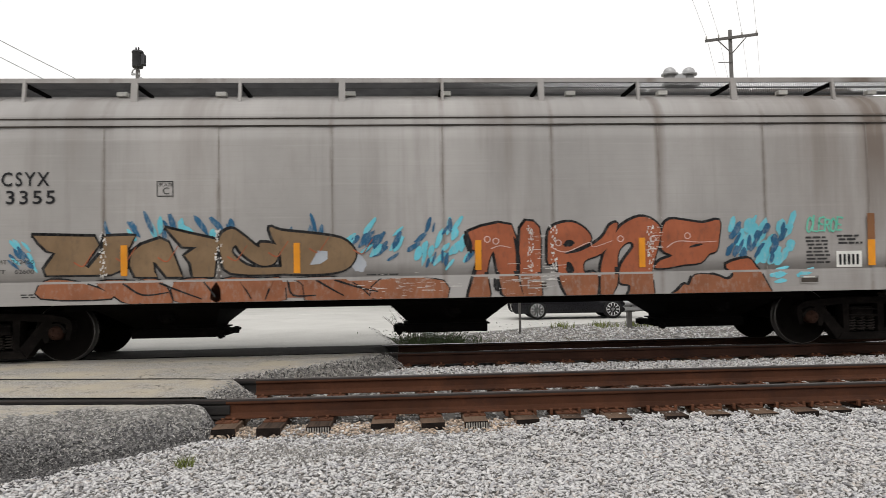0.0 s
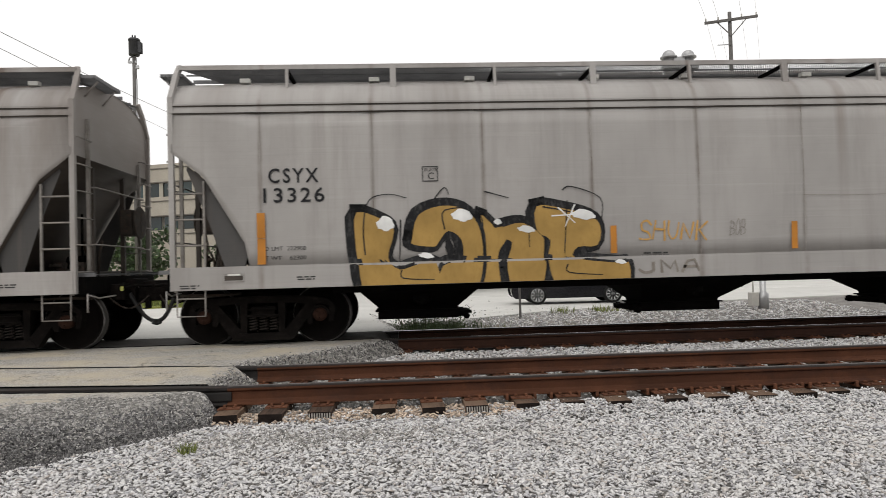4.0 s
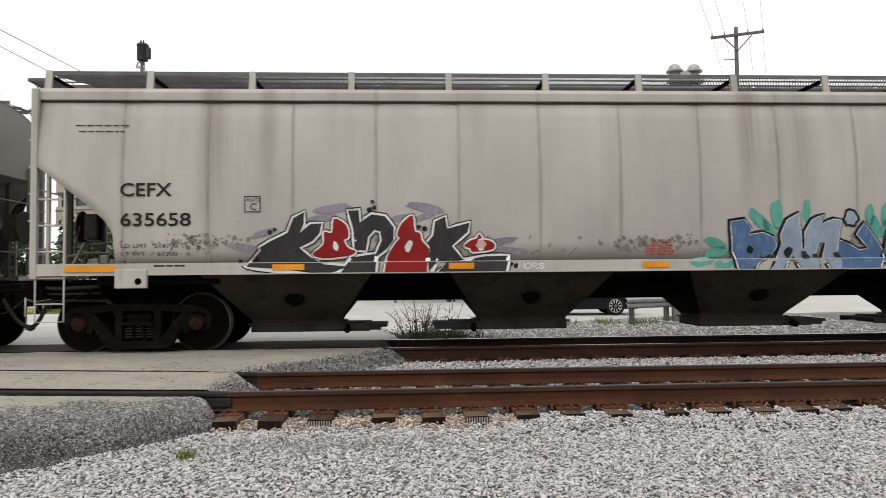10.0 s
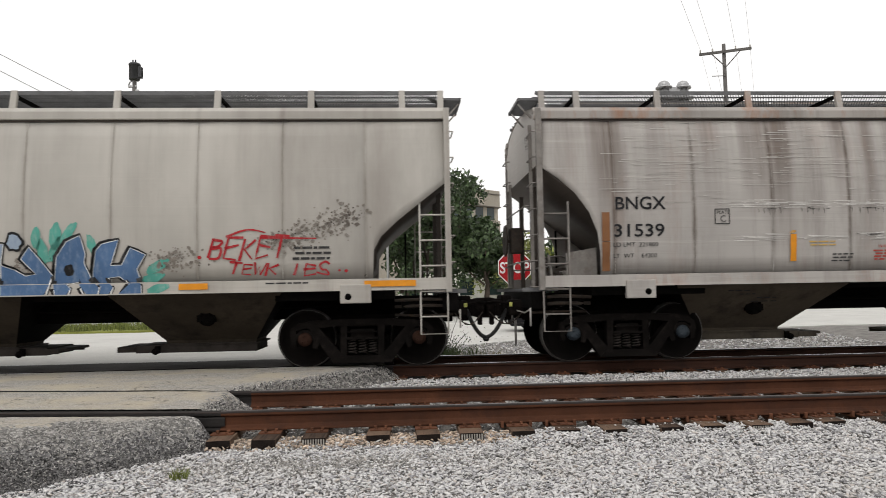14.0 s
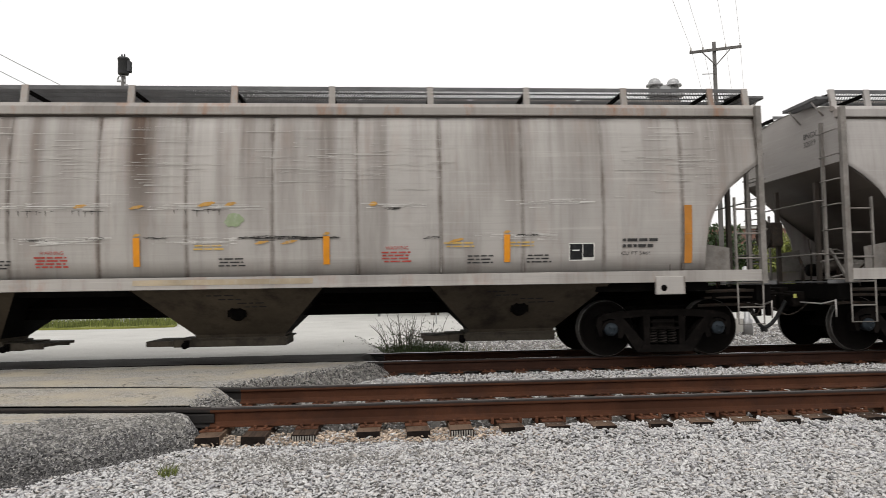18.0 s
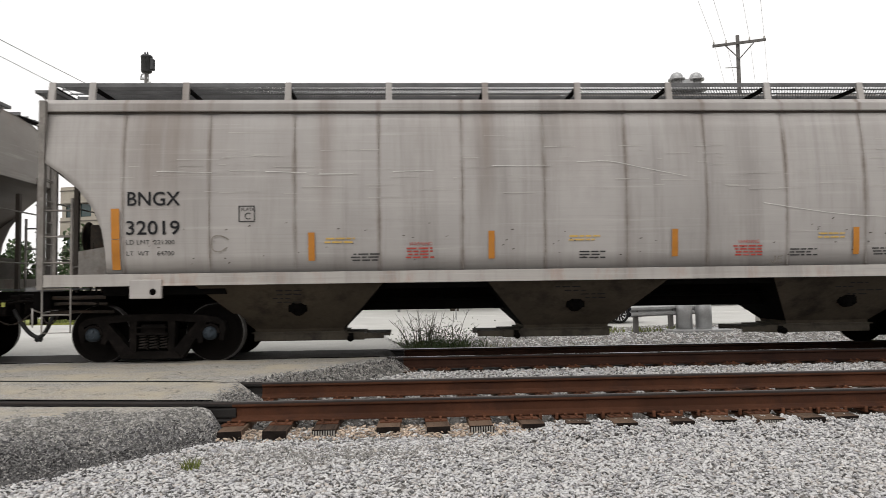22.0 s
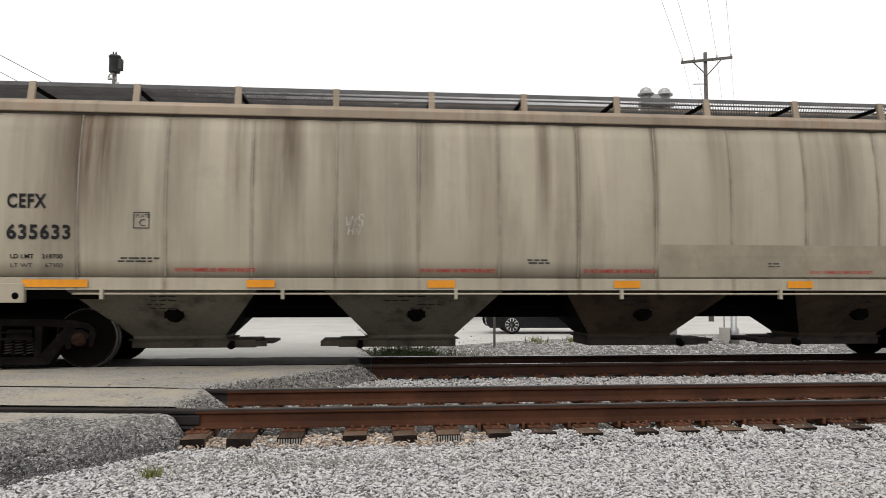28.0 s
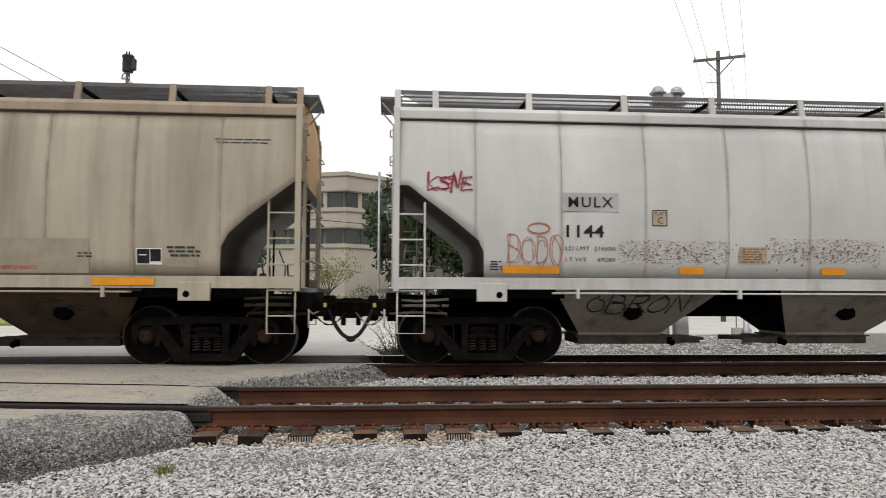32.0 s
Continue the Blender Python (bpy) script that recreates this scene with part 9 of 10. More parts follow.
scrapes(c, s, [[(x + 8.3, z + 1.2) for x, z in q] for q in AISNE_SQUIG], P["pink"], 0.016, 0.0168)
scuffs(c, s, 8.6, 9.8, 1.15, 0.10, P["pale"], 60, 26, 0.2, 0.0150)
scuffs(c, s, 9.2, 9.5, 1.6, 0.18, P["pale"], 26, 27, 0.1, 0.0150)
scuffs(c, s, 11.0, 11.3, 1.7, 0.16, P["pale"], 40, 28, 0.12, 0.0150)
scuffs(c, s, 6.6, 8.2, 1.05, 0.07, P["pale"], 60, 29, 0.2, 0.0150)
for k, x in enumerate((2.96, 4.62, 9.25, 9.61, 11.1)):
    dabs(c, s, x - 0.05, x + 0.05, 1.24, 1.95, P["pale"], 46, 0.022, 0.016, 300 + k, 1.5, 0.0165)
tag(c, s, "CLEROE", 13.56, 14.14, 1.80, 2.02, P["mint"], 0.03, 25)
small_print(c, s, 13.55, 1.72, 0.42, 8, 0.055, 0.028, M["grey_letter"], 31)
small_print(c, s, 14.05, 1.74, 0.42, 3, 0.055, 0.03, M["grey_letter"], 32)
label_box(c, s, 14.04, 1.24, 0.41, 0.25, False)
small_print(c, s, 3.9, 0.955, 1.3, 1, 0.05, 0.022, M["grey_letter"], 33)
small_print(c, s, 6.75, 1.26, 0.55, 2, 0.04, 0.02, M["grey_letter"], 34)

# second car: gold letters
c, s = car_b, spec_b
words(c, s, "CSYX", 1.42, 2.16, 2.44, 2.66, M["letter"], 0.012, spacing=1.25, label="black stencilled letters")
words(c, s, "13326", 1.34, 2.24, 2.15, 2.37, M["letter"], 0.012, spacing=1.2, label="black stencilled number")
words(c, s, "LD LMT  222900", 1.3, 1.95, 1.44, 1.50, M["grey_letter"])
words(c, s, "LT WT    62300", 1.3, 1.95, 1.30, 1.36, M["grey_letter"])
frame_box(c, s, 3.70, 2.42, 0.24, 0.23, "C")
upright_bars(c, s, (6.59, 9.43, 12.21), 1.27, 1.69, "tan_reflector")
tall_bar(c, s, 14.72, 1.29, 2.08)
tall_bar(c, s, 1.30, 1.24, 2.0, "tan_reflector", "tan_reflector")
piece(c, s, LONE_GOLD, 2.7, P["gold"], P["black"], 0.06, 0.006, drop=0.09)
for (x, z), rx, rz in zip(LONE_WHITE, (0.15, 0.18, 0.07, 0.15, 0.21, 0.13, 0.10), (0.13, 0.11, 0.05, 0.06, 0.09, 0.05, 0.04)):
    spots(c, s, "spray_highlight", [(x, z)], 2.7, P["white"], rx, rz, 0.0175, -0.35)
spots(c, s, "spray_shadow", LONE_SLOTS, 2.7, P["black"], 0.07, 0.19, 0.0165)
scrapes(c, s, [[(x * 0.88 + 2.7, z + 1.2) for x, z in q] for q in (
    [(0.14, 0.15), (0.12, 0.55), (0.22, 0.95), (0.55, 1.04), (0.85, 0.98)], [(1.28, 0.90), (1.5, 1.12), (1.58, 1.02)], [(2.2, 1.05), (2.6, 0.95)],
    [(3.55, 1.05), (3.7, 1.1), (4.2, 0.92), (4.22, 0.6)], [(0.75, 0.65), (0.72, 0.02)], [(1.5, 0.5), (1.5, 0.78), (2.1, 0.74), (2.15, 0.1)],
    [(2.5, 0.52), (2.9, 0.57), (2.95, 0.2)], [(3.2, 0.8), (3.65, 0.72), (4.1, 0.6)], [(3.62, 0.88), (3.56, 0.1)], [(0.75, -0.1), (0.78, -0.22), (1.3, -0.25)], [(3.6, -0.08), (3.62, -0.2), (4.2, -0.25)])], P["black"], 0.022, 0.0170)
for q in ([(3.05, 0.78), (3.3, 0.55)], [(2.95, 0.66), (3.45, 0.68)], [(3.3, 0.82), (3.15, 0.5)]):
    scrapes(c, s, [[(x + 2.7, z + 1.2) for x, z in q]], P["white"], 0.022, 0.0178)
tag(c, s, "SHUNK", 6.98, 8.06, 1.46, 1.74, P["amber"], 0.032, 42)
tag(c, s, "JMA", 6.95, 7.95, 0.97, 1.14, P["stain"], 0.045, 43, 0.0)
small_print(c, s, 13.55, 1.78, 0.5, 8, 0.055, 0.028, M["grey_letter"], 44)
small_print(c, s, 14.15, 1.80, 0.4, 3, 0.055, 0.03, M["grey_letter"], 45)
label_box(c, s, 14.13, 1.29, 0.44, 0.29)
small_print(c, s, 7.0, 1.27, 0.5, 2, 0.04, 0.02, M["grey_letter"], 46)
small_print(c, s, 13.0, 1.36, 0.3, 2, 0.05, 0.03, M["grey_letter"], 47)
scrapes(c, s, [[(9.6, 2.10), (10.4, 2.08), (11.2, 2.09)]], P["stain"], 0.006)
tag(c, s, "BOB", 8.4, 8.66, 1.5, 1.75, P["stain"], 0.009, 49)
tag(c, s, "BOB", 12.5, 12.75, 1.5, 1.78, P["stain"], 0.009, 50)

for cc, ss, xs in ((car_a, spec_a, (0.74, 9.2, 13.43)), (car_b, spec_b, (0.74, 13.4))):
    for x in xs:
        bm = bmesh.new()
        y = ss["sill_y"]
        for x0, x1, z0, z1 in ((x, x + 0.30, 1.00, 1.015), (x, x + 0.30, 1.115, 1.13), (x, x + 0.015, 1.015, 1.115), (x + 0.285, x + 0.30, 1.015, 1.115)):
            box(bm, x0, x1, -y - 0.014, -y + 0.002, z0, z1)
        box(bm, x + 0.015, x + 0.285, -y - 0.003, -y + 0.002, 1.015, 1.085, 1)
        box(bm, x + 0.06, x + 0.24, -y - 0.006, -y + 0.002, 1.088, 1.112, 2)
        part("tag_holder", bm, (ss["paint"], M["slope_dark"], M["white_sign"]), cc)
    for x in (0.1, 1.8, 14.9):
        small_print(cc, ss, x, 1.05 if x > 1 else 0.96, 0.3, 2, 0.035, 0.018, M["grey_letter"], int(x * 10))

# third car: grey and red letters, blue letters, a red tag
c, s = car_c, spec_c
words(c, s, "CEFX", 1.27, 2.02, 2.35, 2.55, M["letter"], 0.014, label="black stencilled letters")
words(c, s, "635658", 1.27, 2.29, 1.91, 2.11, M["letter"], 0.014, label="black stencilled number")
words(c, s, "LD LMT   218700", 1.27, 2.09, 1.595, 1.655, M["grey_letter"])
words(c, s, "LT WT     67300", 1.27, 2.08, 1.475, 1.535, M["grey_letter"])
frame_box(c, s, 3.07, 2.11, 0.24, 0.24, "C")
flat_bars(c, s, ((0.48, 1.22), (3.48, 3.95), (6.1, 6.48), (9.06, 9.47), (14.71, 15.13), (17.42, 18.19)), 1.245, 1.335)
spots(c, s, "spray_cloud", KONOK_CLOUDS, 3.0, P["lilac"], 0.24, 0.055, 0.0045, 0.1)
piece(c, s, KONOK_SLATE, 3.0, P["slate"], P["black"], 0.020, 0.006, P["white"], 0.034, bend=False)
piece(c, s, KONOK_RED, 3.0, P["red"], P["black"], 0.014, 0.0095, P["white"], 0.028)
spots(c, s, "spray_highlight", KONOK_DROPS, 3.0, P["white"], 0.045, 0.085, 0.0185)
spots(c, s, "spray_highlight", KONOK_DROPS[2:], 3.0, P["pink"], 0.09, 0.08, 0.0190)
spots(c, s, "spray_dot", KONOK_DOTS, 3.0, P["black"], 0.035, 0.033, 0.0065)
tag(c, s, "NORS", 7.15, 7.55, 1.24, 1.33, P["white"], 0.02, 52)
for k, (x, z) in enumerate(BANJAH_TEAL):
    spots(c, s, "spray_dab", [(x, z)], 10.0, P["teal"], 0.19, 0.075, 0.0045, (2.2, 2.0, 1.4, 1.5, 1.9, 1.5, 1.3, 1.2, 1.6, 2.8, 0.2, 0.1, 0.5, 0.1, 0.1, 1.4, 0.1)[k], k)
piece(c, s, BANJAH_BLUE, 10.0, P["blue"], P["black"], 0.016, 0.0065, P["white"], 0.010, 0.045, bend=False)
piece(c, s, BANJAH_PALE, 10.0, P["sky"], P["black"], 0.016, 0.0060, P["white"], 0.010, 0.045, bend=False)
spots(c, s, "spray_shadow", BANJAH_HOLES, 10.0, P["black"], 0.06, 0.075, 0.0165)
spots(c, s, "spray_outline", BANJAH_DOT, 10.0, P["black"], 0.155, 0.175, 0.0055)
spots(c, s, "spray_letter", BANJAH_DOT, 10.0, P["sky"], 0.11, 0.13, 0.0075)
tag(c, s, "BEKET", 15.10, 16.25, 1.70, 2.0, P["scarlet"], 0.042, 61, 0.30, 0.12, taper=0.7)
tag(c, s, "TEWK", 15.42, 16.12, 1.46, 1.62, P["scarlet"], 0.034, 62, 0.25, 0.12, taper=0.7)
tag(c, s, "IES", 16.3, 16.9, 1.43, 1.62, P["scarlet"], 0.036, 63, 0.2, 0.12, taper=0.7)
spots(c, s, "spray_dot", [(17.05, 0.30), (17.15, 0.29), (15.0, 0.52)], 0, P["scarlet"], 0.025, 0.022, 0.006)
scrapes(c, s, [[(15.4, 2.02), (15.7, 2.12), (15.95, 2.08)], [(15.9, 2.0), (16.7, 1.98)]], P["scarlet"], 0.035)
small_print(c, s, 16.35, 1.86, 0.6, 3, 0.08, 0.035, M["grey_letter"], 64)
small_print(c, s, 0.55, 3.42, 0.95, 2, 0.09, 0.016, M["grey_letter"], 65)
warning(c, s, 9.1, 1.62, 66)
small_print(c, s, 1.75, 1.34, 0.5, 1, 0.05, 0.025, M["grey_letter"], 67)
small_print(c, s, 15.9, 1.33, 0.7, 1, 0.05, 0.022, M["grey_letter"], 68)
dabs(c, s, 1.2, 8.5, 1.42, 1.7, P["stain"], 60, 0.05, 0.018, 70, 1.0)
for k, (x, z, wx, wz) in enumerate(((14.6, 1.68, 0.35, 0.15), (16.25, 1.95, 0.35, 0.14), (16.75, 2.12, 0.4, 0.13), (17.15, 2.30, 0.3, 0.14), (2.45, 1.68, 0.5, 0.11), (9.3, 1.62, 0.6, 0.10), (12.4, 1.60, 0.8, 0.10))):
    speckle(c, s, x, z, wx, wz, P["stain"], 110, 0.017, 330 + k)
    speckle(c, s, x, z, wx, wz, P["umber"], 40, 0.007, 340 + k)

# fourth car: scratches, rust and orange smears
c, s = car_d, spec_d
words(c, s, "BNGX", 1.19, 1.98, 2.36, 2.56, M["letter"], 0.012, label="black stencilled letters")
words(c, s, "31539", 1.16, 1.95, 1.94, 2.14, M["letter"], 0.012, label="black stencilled number")
words(c, s, "LD LMT  221800", 1.15, 1.85, 1.79, 1.855, M["grey_letter"])
words(c, s, "LT  WT    64200", 1.15, 1.83, 1.62, 1.685, M["grey_letter"])
tall_bar(c, s, 1.03, 1.42, 2.32, "old_reflector", "old_reflector")
tall_bar(c, s, 15.06, 1.48, 2.38, "tan_reflector", "tan_reflector")
upright_bars(c, s, (4.0, 6.75, 9.5, 12.22), 1.53, 1.95)
frame_box(c, s, 2.75, 2.12, 0.24, 0.24, "C")
label_box(c, s, 13.18, 1.54, 0.40, 0.27)
words(c, s, "CU FT 5461", 14.0, 14.45, 1.62, 1.67, M["grey_letter"])
small_print(c, s, 14.0, 1.87, 0.62, 2, 0.09, 0.045, M["grey_letter"], 71)
warning(c, s, 5.3, 1.72, 72)
warning(c, s, 10.3, 1.74, 73)
for k, x in enumerate((4.6, 7.9, 11.6, 12.5)):
    small_print(c, s, x, 1.64, 0.42, 3, 0.05, 0.02, M["grey_letter"], 74 + k)
    small_print(c, s, x - 0.35, 1.84, 0.5, 2, 0.05, 0.022, M["ochre_letter"], 80 + k)
for k, (x0, x1, z, n) in enumerate(((2.7, 4.6, 2.43, 60), (4.5, 6.4, 2.42, 60), (6.6, 8.6, 2.40, 36), (2.8, 4.9, 1.90, 44), (4.9, 6.4, 1.92, 50), (6.9, 8.2, 1.90, 40), (10.0, 11.0, 2.42, 22), (12.0, 13.6, 2.44, 30), (11.6, 13.0, 1.93, 30))):
    scuffs(c, s, x0, x1, z, 0.028, P["pale"], n, 200 + k)
for k, (x0, x1, z) in enumerate(((3.4, 3.9, 2.35), (4.1, 4.6, 2.35), (4.9, 5.6, 2.35), (5.8, 6.3, 2.35), (7.2, 8.1, 2.35))):
    scuffs(c, s, x0, x1, z, 0.008, P["tar"], 9, 220 + k, 0.2, 0.007)
    for j in range(5):
        x = x0 + (x1 - x0) * (0.1 + 0.18 * j)
        scrapes(c, s, [[(x, z), (x + 0.004, z - 0.05 - 0.02 * (j % 3))]], P["tar"], 0.01, 0.007)
scuffs(c, s, 8.15, 9.7, 1.935, 0.014, P["tar"], 80, 230, 0.4, 0.007)
for k, (x0, x1, z) in enumerate(((5.0, 5.5, 1.94), (6.0, 6.3, 1.94), (6.8, 7.2, 1.94), (10.9, 11.2, 1.92), (12.3, 12.7, 1.94), (10.3, 10.6, 2.36))):
    scuffs(c, s, x0, x1, z, 0.010, P["tar"], 12, 231 + k, 0.2, 0.007)
for x, z, rx, rz in ((5.95, 2.42, 0.11, 0.03), (6.75, 2.40, 0.12, 0.028), (7.75, 2.44, 0.15, 0.035), (8.1, 2.44, 0.10, 0.03), (10.2, 2.43, 0.07, 0.04), (8.55, 1.87, 0.12, 0.025), (8.95, 1.87, 0.14, 0.025), (11.45, 1.87, 0.13, 0.025)):
    spots(c, s, "primer_spot", [(x, z - 1.2)], 0, P["amber"], rx, rz, 0.0062)
for x in (4.0, 6.75, 9.5, 12.22):
    spots(c, s, "primer_spot", [(x, 0.79)], 0, P["amber"], 0.06, 0.025, 0.0062)
spots(c, s, "spray_dab", [(8.15, 1.0)], 0, P["faint_green"], 0.16, 0.12, 0.0048)
bm = bmesh.new()
quad_on(bm, s, 6.7, 9.3, 1.25, 1.33, 0.006, 1)
part("overpaint", bm, P["sand"], c)
for k, (x0, x1) in enumerate(((0.9, 3.0), (2.8, 5.2), (5.0, 8.0), (8.0, 11.5), (13.8, 15.6))):
    scuffs(c, s, x0, x1, 3.05, 0.28, P["fine_scratch"], 90, 240 + k, 0.8, 0.0035)

# fifth car
c, s = car_e, spec_e
words(c, s, "BNGX", 1.28, 2.05, 2.37, 2.58, M["letter"], 0.012, label="black stencilled letters")
words(c, s, "32019", 1.26, 2.04, 1.94, 2.15, M["letter"], 0.012, label="black stencilled number")
words(c, s, "LD LMT  221300", 1.26, 1.96, 1.80, 1.865, M["grey_letter"])
words(c, s, "LT  WT    64700", 1.26, 1.95, 1.635, 1.70, M["grey_letter"])
tall_bar(c, s, 1.11, 1.43, 2.33, "tan_reflector", "tan_reflector")
tall_bar(c, s, 15.05, 1.46, 2.34, "reflector", "tan_reflector")
upright_bars(c, s, (3.97, 6.67, 9.49, 12.35), 1.53, 1.95, "tan_reflector")
frame_box(c, s, 2.90, 2.12, 0.24, 0.24, "C")
warning(c, s, 5.35, 1.74, 101)
warning(c, s, 10.4, 1.72, 102)
for k, (x, m) in enumerate(((4.12, "ochre_letter"), (7.8, "ochre_letter"), (11.7, "ochre_letter"))):
    small_print(c, s, x, 1.87, 0.55, 2, 0.055, 0.026, M[m], 103 + k)
for k, x in enumerate((4.55, 8.0, 11.3, 12.6)):
    small_print(c, s, x, 1.63, 0.45, 3, 0.045, 0.02, M["grey_letter"], 106 + k)
words(c, s, "CU FT 5461", 14.04, 14.5, 1.61, 1.66, M["grey_letter"])
small_print(c, s, 14.04, 1.84, 0.68, 2, 0.09, 0.04, M["grey_letter"], 110)
tag(c, s, "BAWA", 13.10, 13.70, 1.62, 2.02, P["scarlet"], 0.045, 111, 0.05, 0.14)
tag(c, s, "SNW", 13.15, 13.75, 1.52, 1.88, P["scarlet"], 0.036, 112, -0.1, 0.16)
scrapes(c, s, [[(13.55, 1.62), (13.75, 1.55), (13.95, 1.56), (14.02, 1.52)], [(13.15, 1.70), (13.22, 1.52), (13.32, 1.56)]], P["scarlet"], 0.03, 0.008)
scrapes(c, s, [[(8.0, 2.99), (8.5, 3.0), (9.0, 2.9), (9.7, 2.76)], [(10.9, 2.34), (12.3, 2.14), (14.0, 2.09), (15.6, 2.12)], [(3.3, 2.87), (3.9, 2.85)], [(4.1, 2.84), (4.6, 2.83)], [(1.7, 2.88), (2.5, 2.86)], [(6.7, 2.94), (7.6, 2.93)], [(5.2, 2.86), (5.8, 2.87)]], P["pale"], 0.012)
for k, (x0, x1) in enumerate(((0.9, 4.5), (4.0, 8.5), (8.0, 12.0), (11.5, 15.4))):
    scuffs(c, s, x0, x1, 2.9, 0.35, P["fine_scratch"], 34, 250 + k, 0.7, 0.0035)
tag(c, s, "C", 2.45, 2.75, 1.68, 1.95, P["stain"], 0.016, 113)
tag(c, s, "JE", 11.0, 11.2, 1.42, 1.52, P["stain"], 0.016, 114)
dabs(c, s, 1.4, 15, 1.5, 2.1, P["umber"], 60, 0.03, 0.012, 116, 0.3)

# sixth car: stained beige
c, s = car_f, spec_f
words(c, s, "CEFX", 1.46, 2.00, 2.36, 2.57, M["letter"], 0.034, spacing=1.15, label="bold black stencilled letters")
words(c, s, "635633", 1.46, 2.34, 1.91, 2.13, M["letter"], 0.034, spacing=1.15, label="bold black stencilled number")
words(c, s, "LD LMT    218700", 1.51, 2.23, 1.635, 1.70, M["letter"], 0.02)
words(c, s, "LT WT      67300", 1.51, 2.23, 1.51, 1.57, M["grey_letter"])
frame_box(c, s, 3.21, 2.08, 0.23, 0.24, "C")
flat_bars(c, s, ((1.70, 2.60), (4.84, 5.25), (7.50, 7.92), (10.38, 10.80), (13.19, 13.61), (15.47, 16.35)), 1.225, 1.335)
for k, x in enumerate((3.80, 7.39, 9.93)):
    words(c, s, "DO NOT HAMMER USE VIBRATOR BRACKETS", x, x + 1.15, 1.455, 1.512, M["red_letter"], 0.03)
for x0, x1, z, k in ((9.01, 9.42, 1.66, 310), (12.88, 13.15, 1.62, 311), (15.23, 15.46, 1.70, 312), (2.99, 3.58, 1.66, 313)):
    small_print(c, s, x0, z, x1 - x0, 2, 0.045, 0.022, M["grey_letter"], k)
bm = bmesh.new()
quad_on(bm, s, 11.13, 15.4, 1.40, 1.90, 0.005, 3)
part("overpaint", bm, P["patch"], c)
bm = bmesh.new()
quad_on(bm, s, 16.50, 16.95, 1.50, 1.62, 0.005, 1)
part("overpaint", bm, P["patch"], c)
words(c, s, "DO NOT HAMMER USE VIBRATOR BRACKETS", 13.61, 14.67, 1.450, 1.505, M["red_letter"], 0.03)
label_box(c, s, 16.07, 1.53, 0.37, 0.24)
small_print(c, s, 16.5, 1.80, 0.5, 3, 0.06, 0.03, M["grey_letter"], 121)
small_print(c, s, 17.1, 3.42, 0.95, 2, 0.05, 0.014, M["grey_letter"], 122)
tag(c, s, "WYS", 6.28, 6.54, 2.14, 2.30, P["pale"], 0.008, 123)
tag(c, s, "HN", 6.30, 6.50, 2.02, 2.12, P["pale"], 0.008, 124)

# seventh car: light grey with tags
c, s = car_g, spec_g
bm = bmesh.new()
quad_on(bm, s, 2.57, 3.45, 2.385, 2.675, 0.004, 1)
part("overpaint", bm, P["grey_patch"], c)
words(c, s, "MULX", 2.66, 3.36, 2.45, 2.61, M["letter"], 0.008, spacing=1.2, lift=0.008, label="black letters on a grey patch")
words(c, s, "1144", 2.63, 3.22, 1.99, 2.18, M["letter"], 0.014, label="bold black number")
words(c, s, "LD LMT  216600", 2.62, 3.40, 1.79, 1.85, M["grey_letter"])
words(c, s, "LT WT     69280", 2.62, 3.40, 1.62, 1.68, M["grey_letter"])
bm = bmesh.new()
quad_on(bm, s, 3.98, 4.22, 2.175, 2.425, 0.004, 1)
part("overpaint", bm, P["sand"], c)
frame_box(c, s, 3.98, 2.175, 0.24, 0.25, "C")
bm = bmesh.new()
quad_on(bm, s, 5.38, 5.83, 1.60, 1.86, 0.004, 1)
part("overpaint", bm, P["sand"], c)
small_print(c, s, 5.41, 1.84, 0.39, 6, 0.04, 0.02, M["rusty_print"], 131)
flat_bars(c, s, ((1.65, 2.53), (4.42, 4.81), (6.73, 7.12), (9.0, 9.4), (11.3, 11.7)), 1.43, 1.54)
tag(c, s, "LSNE", 0.46, 1.18, 2.68, 2.94, P["crimson"], 0.034, 132, 0.12, 0.13)
tag(c, s, "CSW", 0.50, 1.10, 2.70, 2.90, P["crimson"], 0.020, 142, 0.2, 0.16)
tag(c, s, "DODO", 1.70, 2.60, 1.60, 2.02, P["brick"], 0.014, 133, 0.05, 0.10)
tag(c, s, "BOCO", 1.72, 2.58, 1.58, 2.00, P["brick"], 0.012, 143, -0.03, 0.13)
bm = bmesh.new()
ring = [(2.2 + 0.17 * math.cos(a * 0.524), 2.12 + 0.08 * math.sin(a * 0.524)) for a in range(13)]
stroke(bm, on_car(s), ring, 0.025, 0.008)
part("graffiti_tag", bm, P["brick"], c)
dabs(c, s, 3.45, 5.2, 1.6, 1.95, P["umber"], 330, 0.018, 0.007, 134, 0.3)
dabs(c, s, 3.45, 5.2, 1.58, 1.95, P["rusty"], 330, 0.018, 0.008, 144, 0.3)
dabs(c, s, 5.85, 7.7, 1.62, 2.0, P["umber"], 330, 0.018, 0.007, 135, 0.3)
dabs(c, s, 5.85, 7.7, 1.60, 2.0, P["rusty"], 330, 0.018, 0.008, 145, 0.3)
small_print(c, s, 1.45, 1.62, 0.2, 4, 0.04, 0.02, M["grey_letter"], 136)
bay_face = lambda x, z, lift: (x, -(bay_depth(z, 1.19, 0.42) + lift), z - lift * 0.6)
for k, (x, z) in enumerate(((4.4, 1.72), (6.3, 1.76), (7.4, 1.78), (8.8, 1.75))):
    speckle(c, s, x, z, 0.7, 0.13, P["rusty"], 130, 0.010, 350 + k)
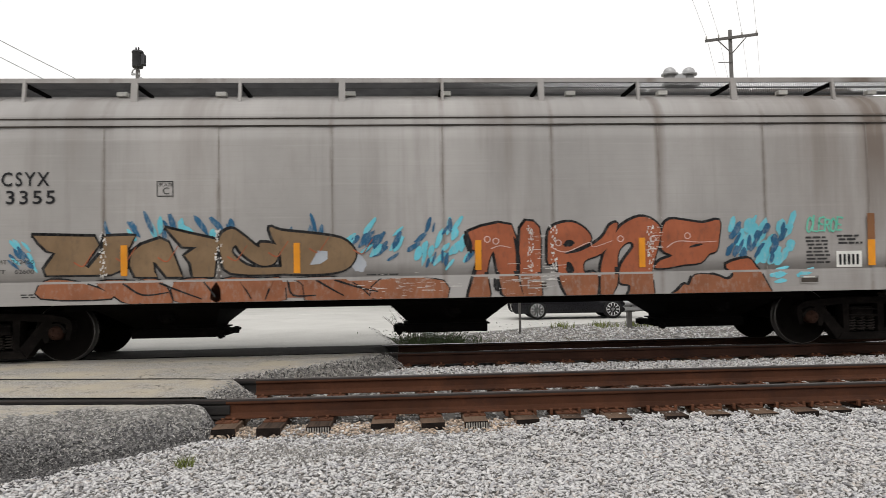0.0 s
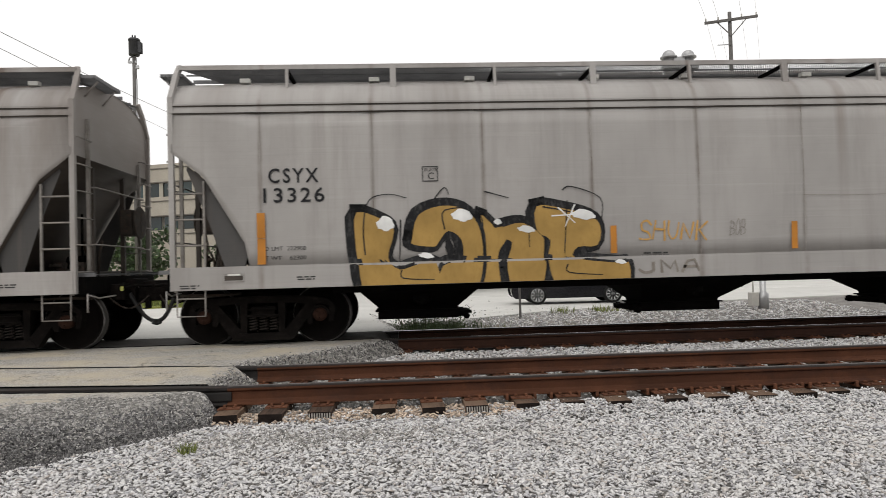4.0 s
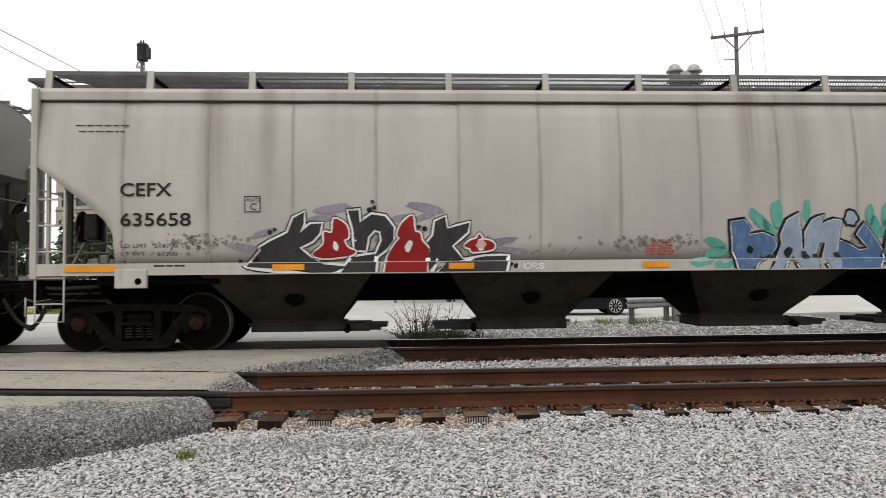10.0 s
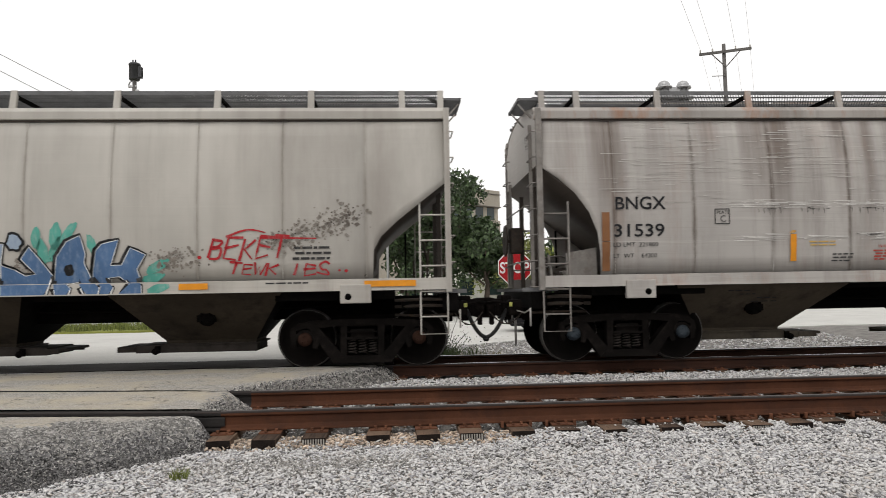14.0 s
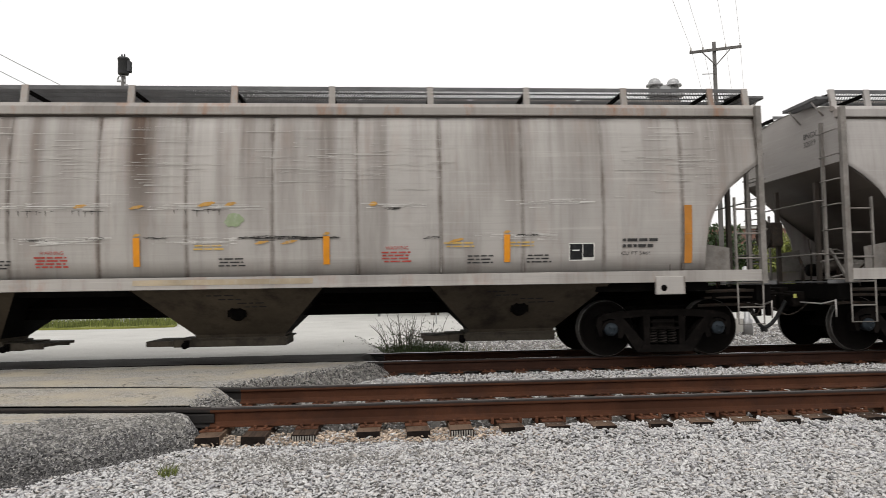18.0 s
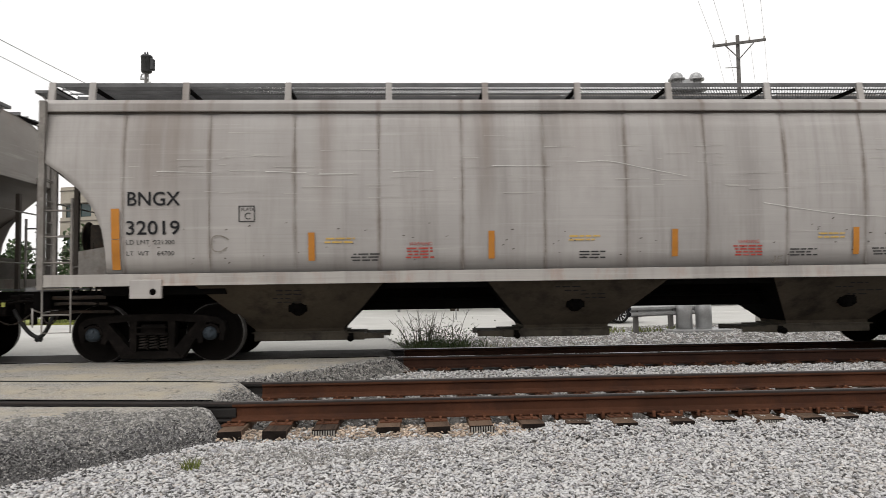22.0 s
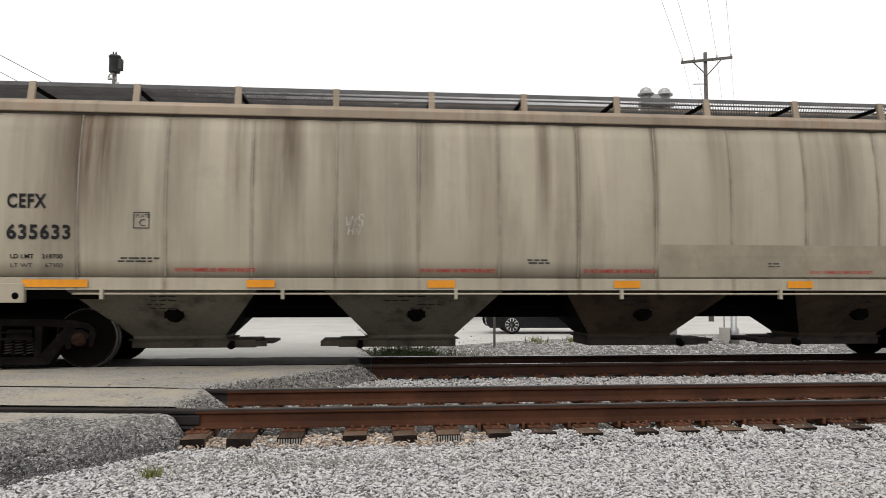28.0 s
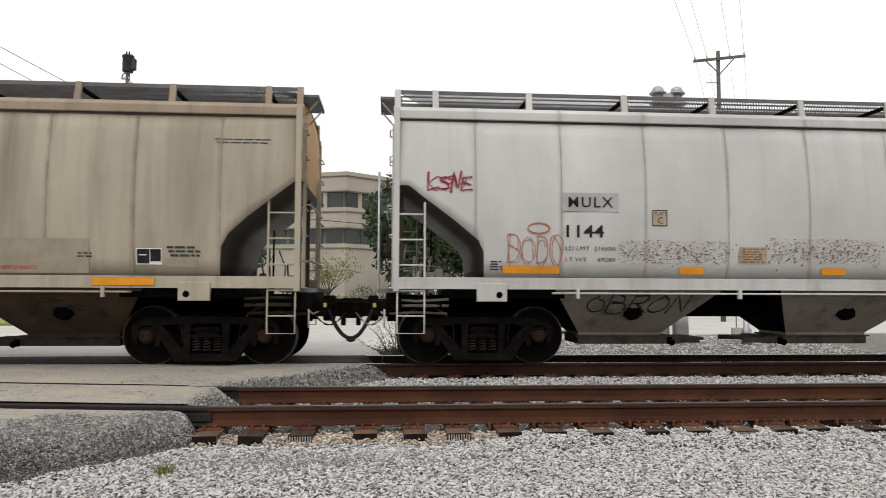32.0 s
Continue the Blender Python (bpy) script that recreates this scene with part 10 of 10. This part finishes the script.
tag(c, s, "OBRON", 3.05, 4.75, 0.82, 1.10, P["tar"], 0.035, 137, 0.1, place=bay_face)
for cc, ss in ((car_f, spec_f), (car_g, spec_g)):
    bm = bmesh.new()
    tube(bm, [(2.4, -1.575, 1.13), (ss["L"] - 2.4, -1.575, 1.13)], 0.016, 6)
    part("side_pipe", bm, ss["paint"], cc)
    for k in range(6):
        x = 2.8 + (ss["L"] - 5.6) * k / 5
        bm = bmesh.new()
        soft_box(bm, x - 0.025, x + 0.025, -1.60, -1.53, 1.05, 1.20, 0.006)
        part("pipe_bracket", bm, ss["paint"], cc)

# printing on the bays
for cc, ss in ((car_d, spec_d), (car_e, spec_e), (car_f, spec_f)):
    for b in ss["bays"]:
        rng = random.Random(int(b * 10) + 500)
        bm = bmesh.new()
        for i in range(5):
            x = b + rng.uniform(-0.6, -0.1) + 0.1 * i
            z = 1.10 - 0.06 * i
            for k in range(3):
                w = rng.uniform(0.05, 0.14)
                vs = [bm.verts.new(bay_face(px, pz, 0.006)) for px, pz in ((x, z - 0.016), (x + w, z - 0.016), (x + w, z), (x, z))]
                bm.faces.new(vs)
                x += w + 0.03
        tagged(part("small_print", bm, M["letter"], cc), kind="stuff")
        # soot smeared round the vibrator pad
        for k in range(3):
            bm = bmesh.new()
            blob(bm, bay_face, b + 0.05 + rng.uniform(-0.15, 0.15), 0.83 + rng.uniform(-0.05, 0.08), rng.uniform(0.18, 0.32), rng.uniform(0.09, 0.16), 0.003 + 0.0006 * k, rng.uniform(-0.3, 0.3), 18, rng)
            part("soot_smear", bm, P["soot"], cc)

# the same marks on the end walls
for cc, ss, a, b in ((car_b, spec_b, "CSYX", "13326"), (car_c, spec_c, "CEFX", "635658"), (car_d, spec_d, "BNGX", "31539"), (car_e, spec_e, "BNGX", "32019"), (car_f, spec_f, "CEFX", "635633"), (car_g, spec_g, "MULX", "1144")):
    for text, z in ((a, 3.62), (b, 3.48)):
        cu = bpy.data.curves.new("lettering", "FONT")
        cu.body, cu.size, cu.resolution_u = text, 0.14, 2
        tmp = bpy.data.objects.new("lettering", cu)
        me = bpy.data.meshes.new_from_object(tmp)
        bpy.data.objects.remove(tmp)
        for v in me.vertices:
            v.co = (0.009, -0.50 - v.co.x, z + v.co.y)
        me.materials.append(M["grey_letter"])
        tagged(shared("lettering", me, cc), kind="stuff")
    if cc in (car_c, car_f, car_g):
        rng = random.Random(700 + len(cc.children))
        bm = bmesh.new()
        for i in range(8):
            y, z = -0.10 - rng.uniform(0, 0.3), 3.38 - 0.075 * i
            while y > -0.85 + rng.uniform(0, 0.2):
                w = rng.uniform(0.03, 0.09)
                bm.faces.new([bm.verts.new((0.009, q, h)) for q, h in ((y, z), (y - w, z), (y - w, z + 0.019), (y, z + 0.019))])
                y -= w + 0.02
        tagged(part("small_print", bm, M["grey_letter"], cc), kind="stuff")


# ---- what moves: the cars run along the track and their wheels turn ----
def motions():
    for car, u in CARS:
        walk(car, [(float(t), pose(u + run(t), MID, 0)) for t in np.arange(0, 32.01, 1.0)])
    (ta, xa), (tb, xb) = TEAL
    speed = (xb - xa) / (tb - ta)
    walk(teal_car, [(t, pose(xa + speed * (t - ta), 43.2, -0.325)) for t in (0.0, 8.0, 16.0, 24.0, 32.0)])
    for wheel, a in WHEELS:
        walk(wheel, [(k / 6, pose(a, 0, AXLE_Z, 0, math.degrees(run(k / 6) / AXLE_Z) % 360, 0)) for k in range(193)])


motions()
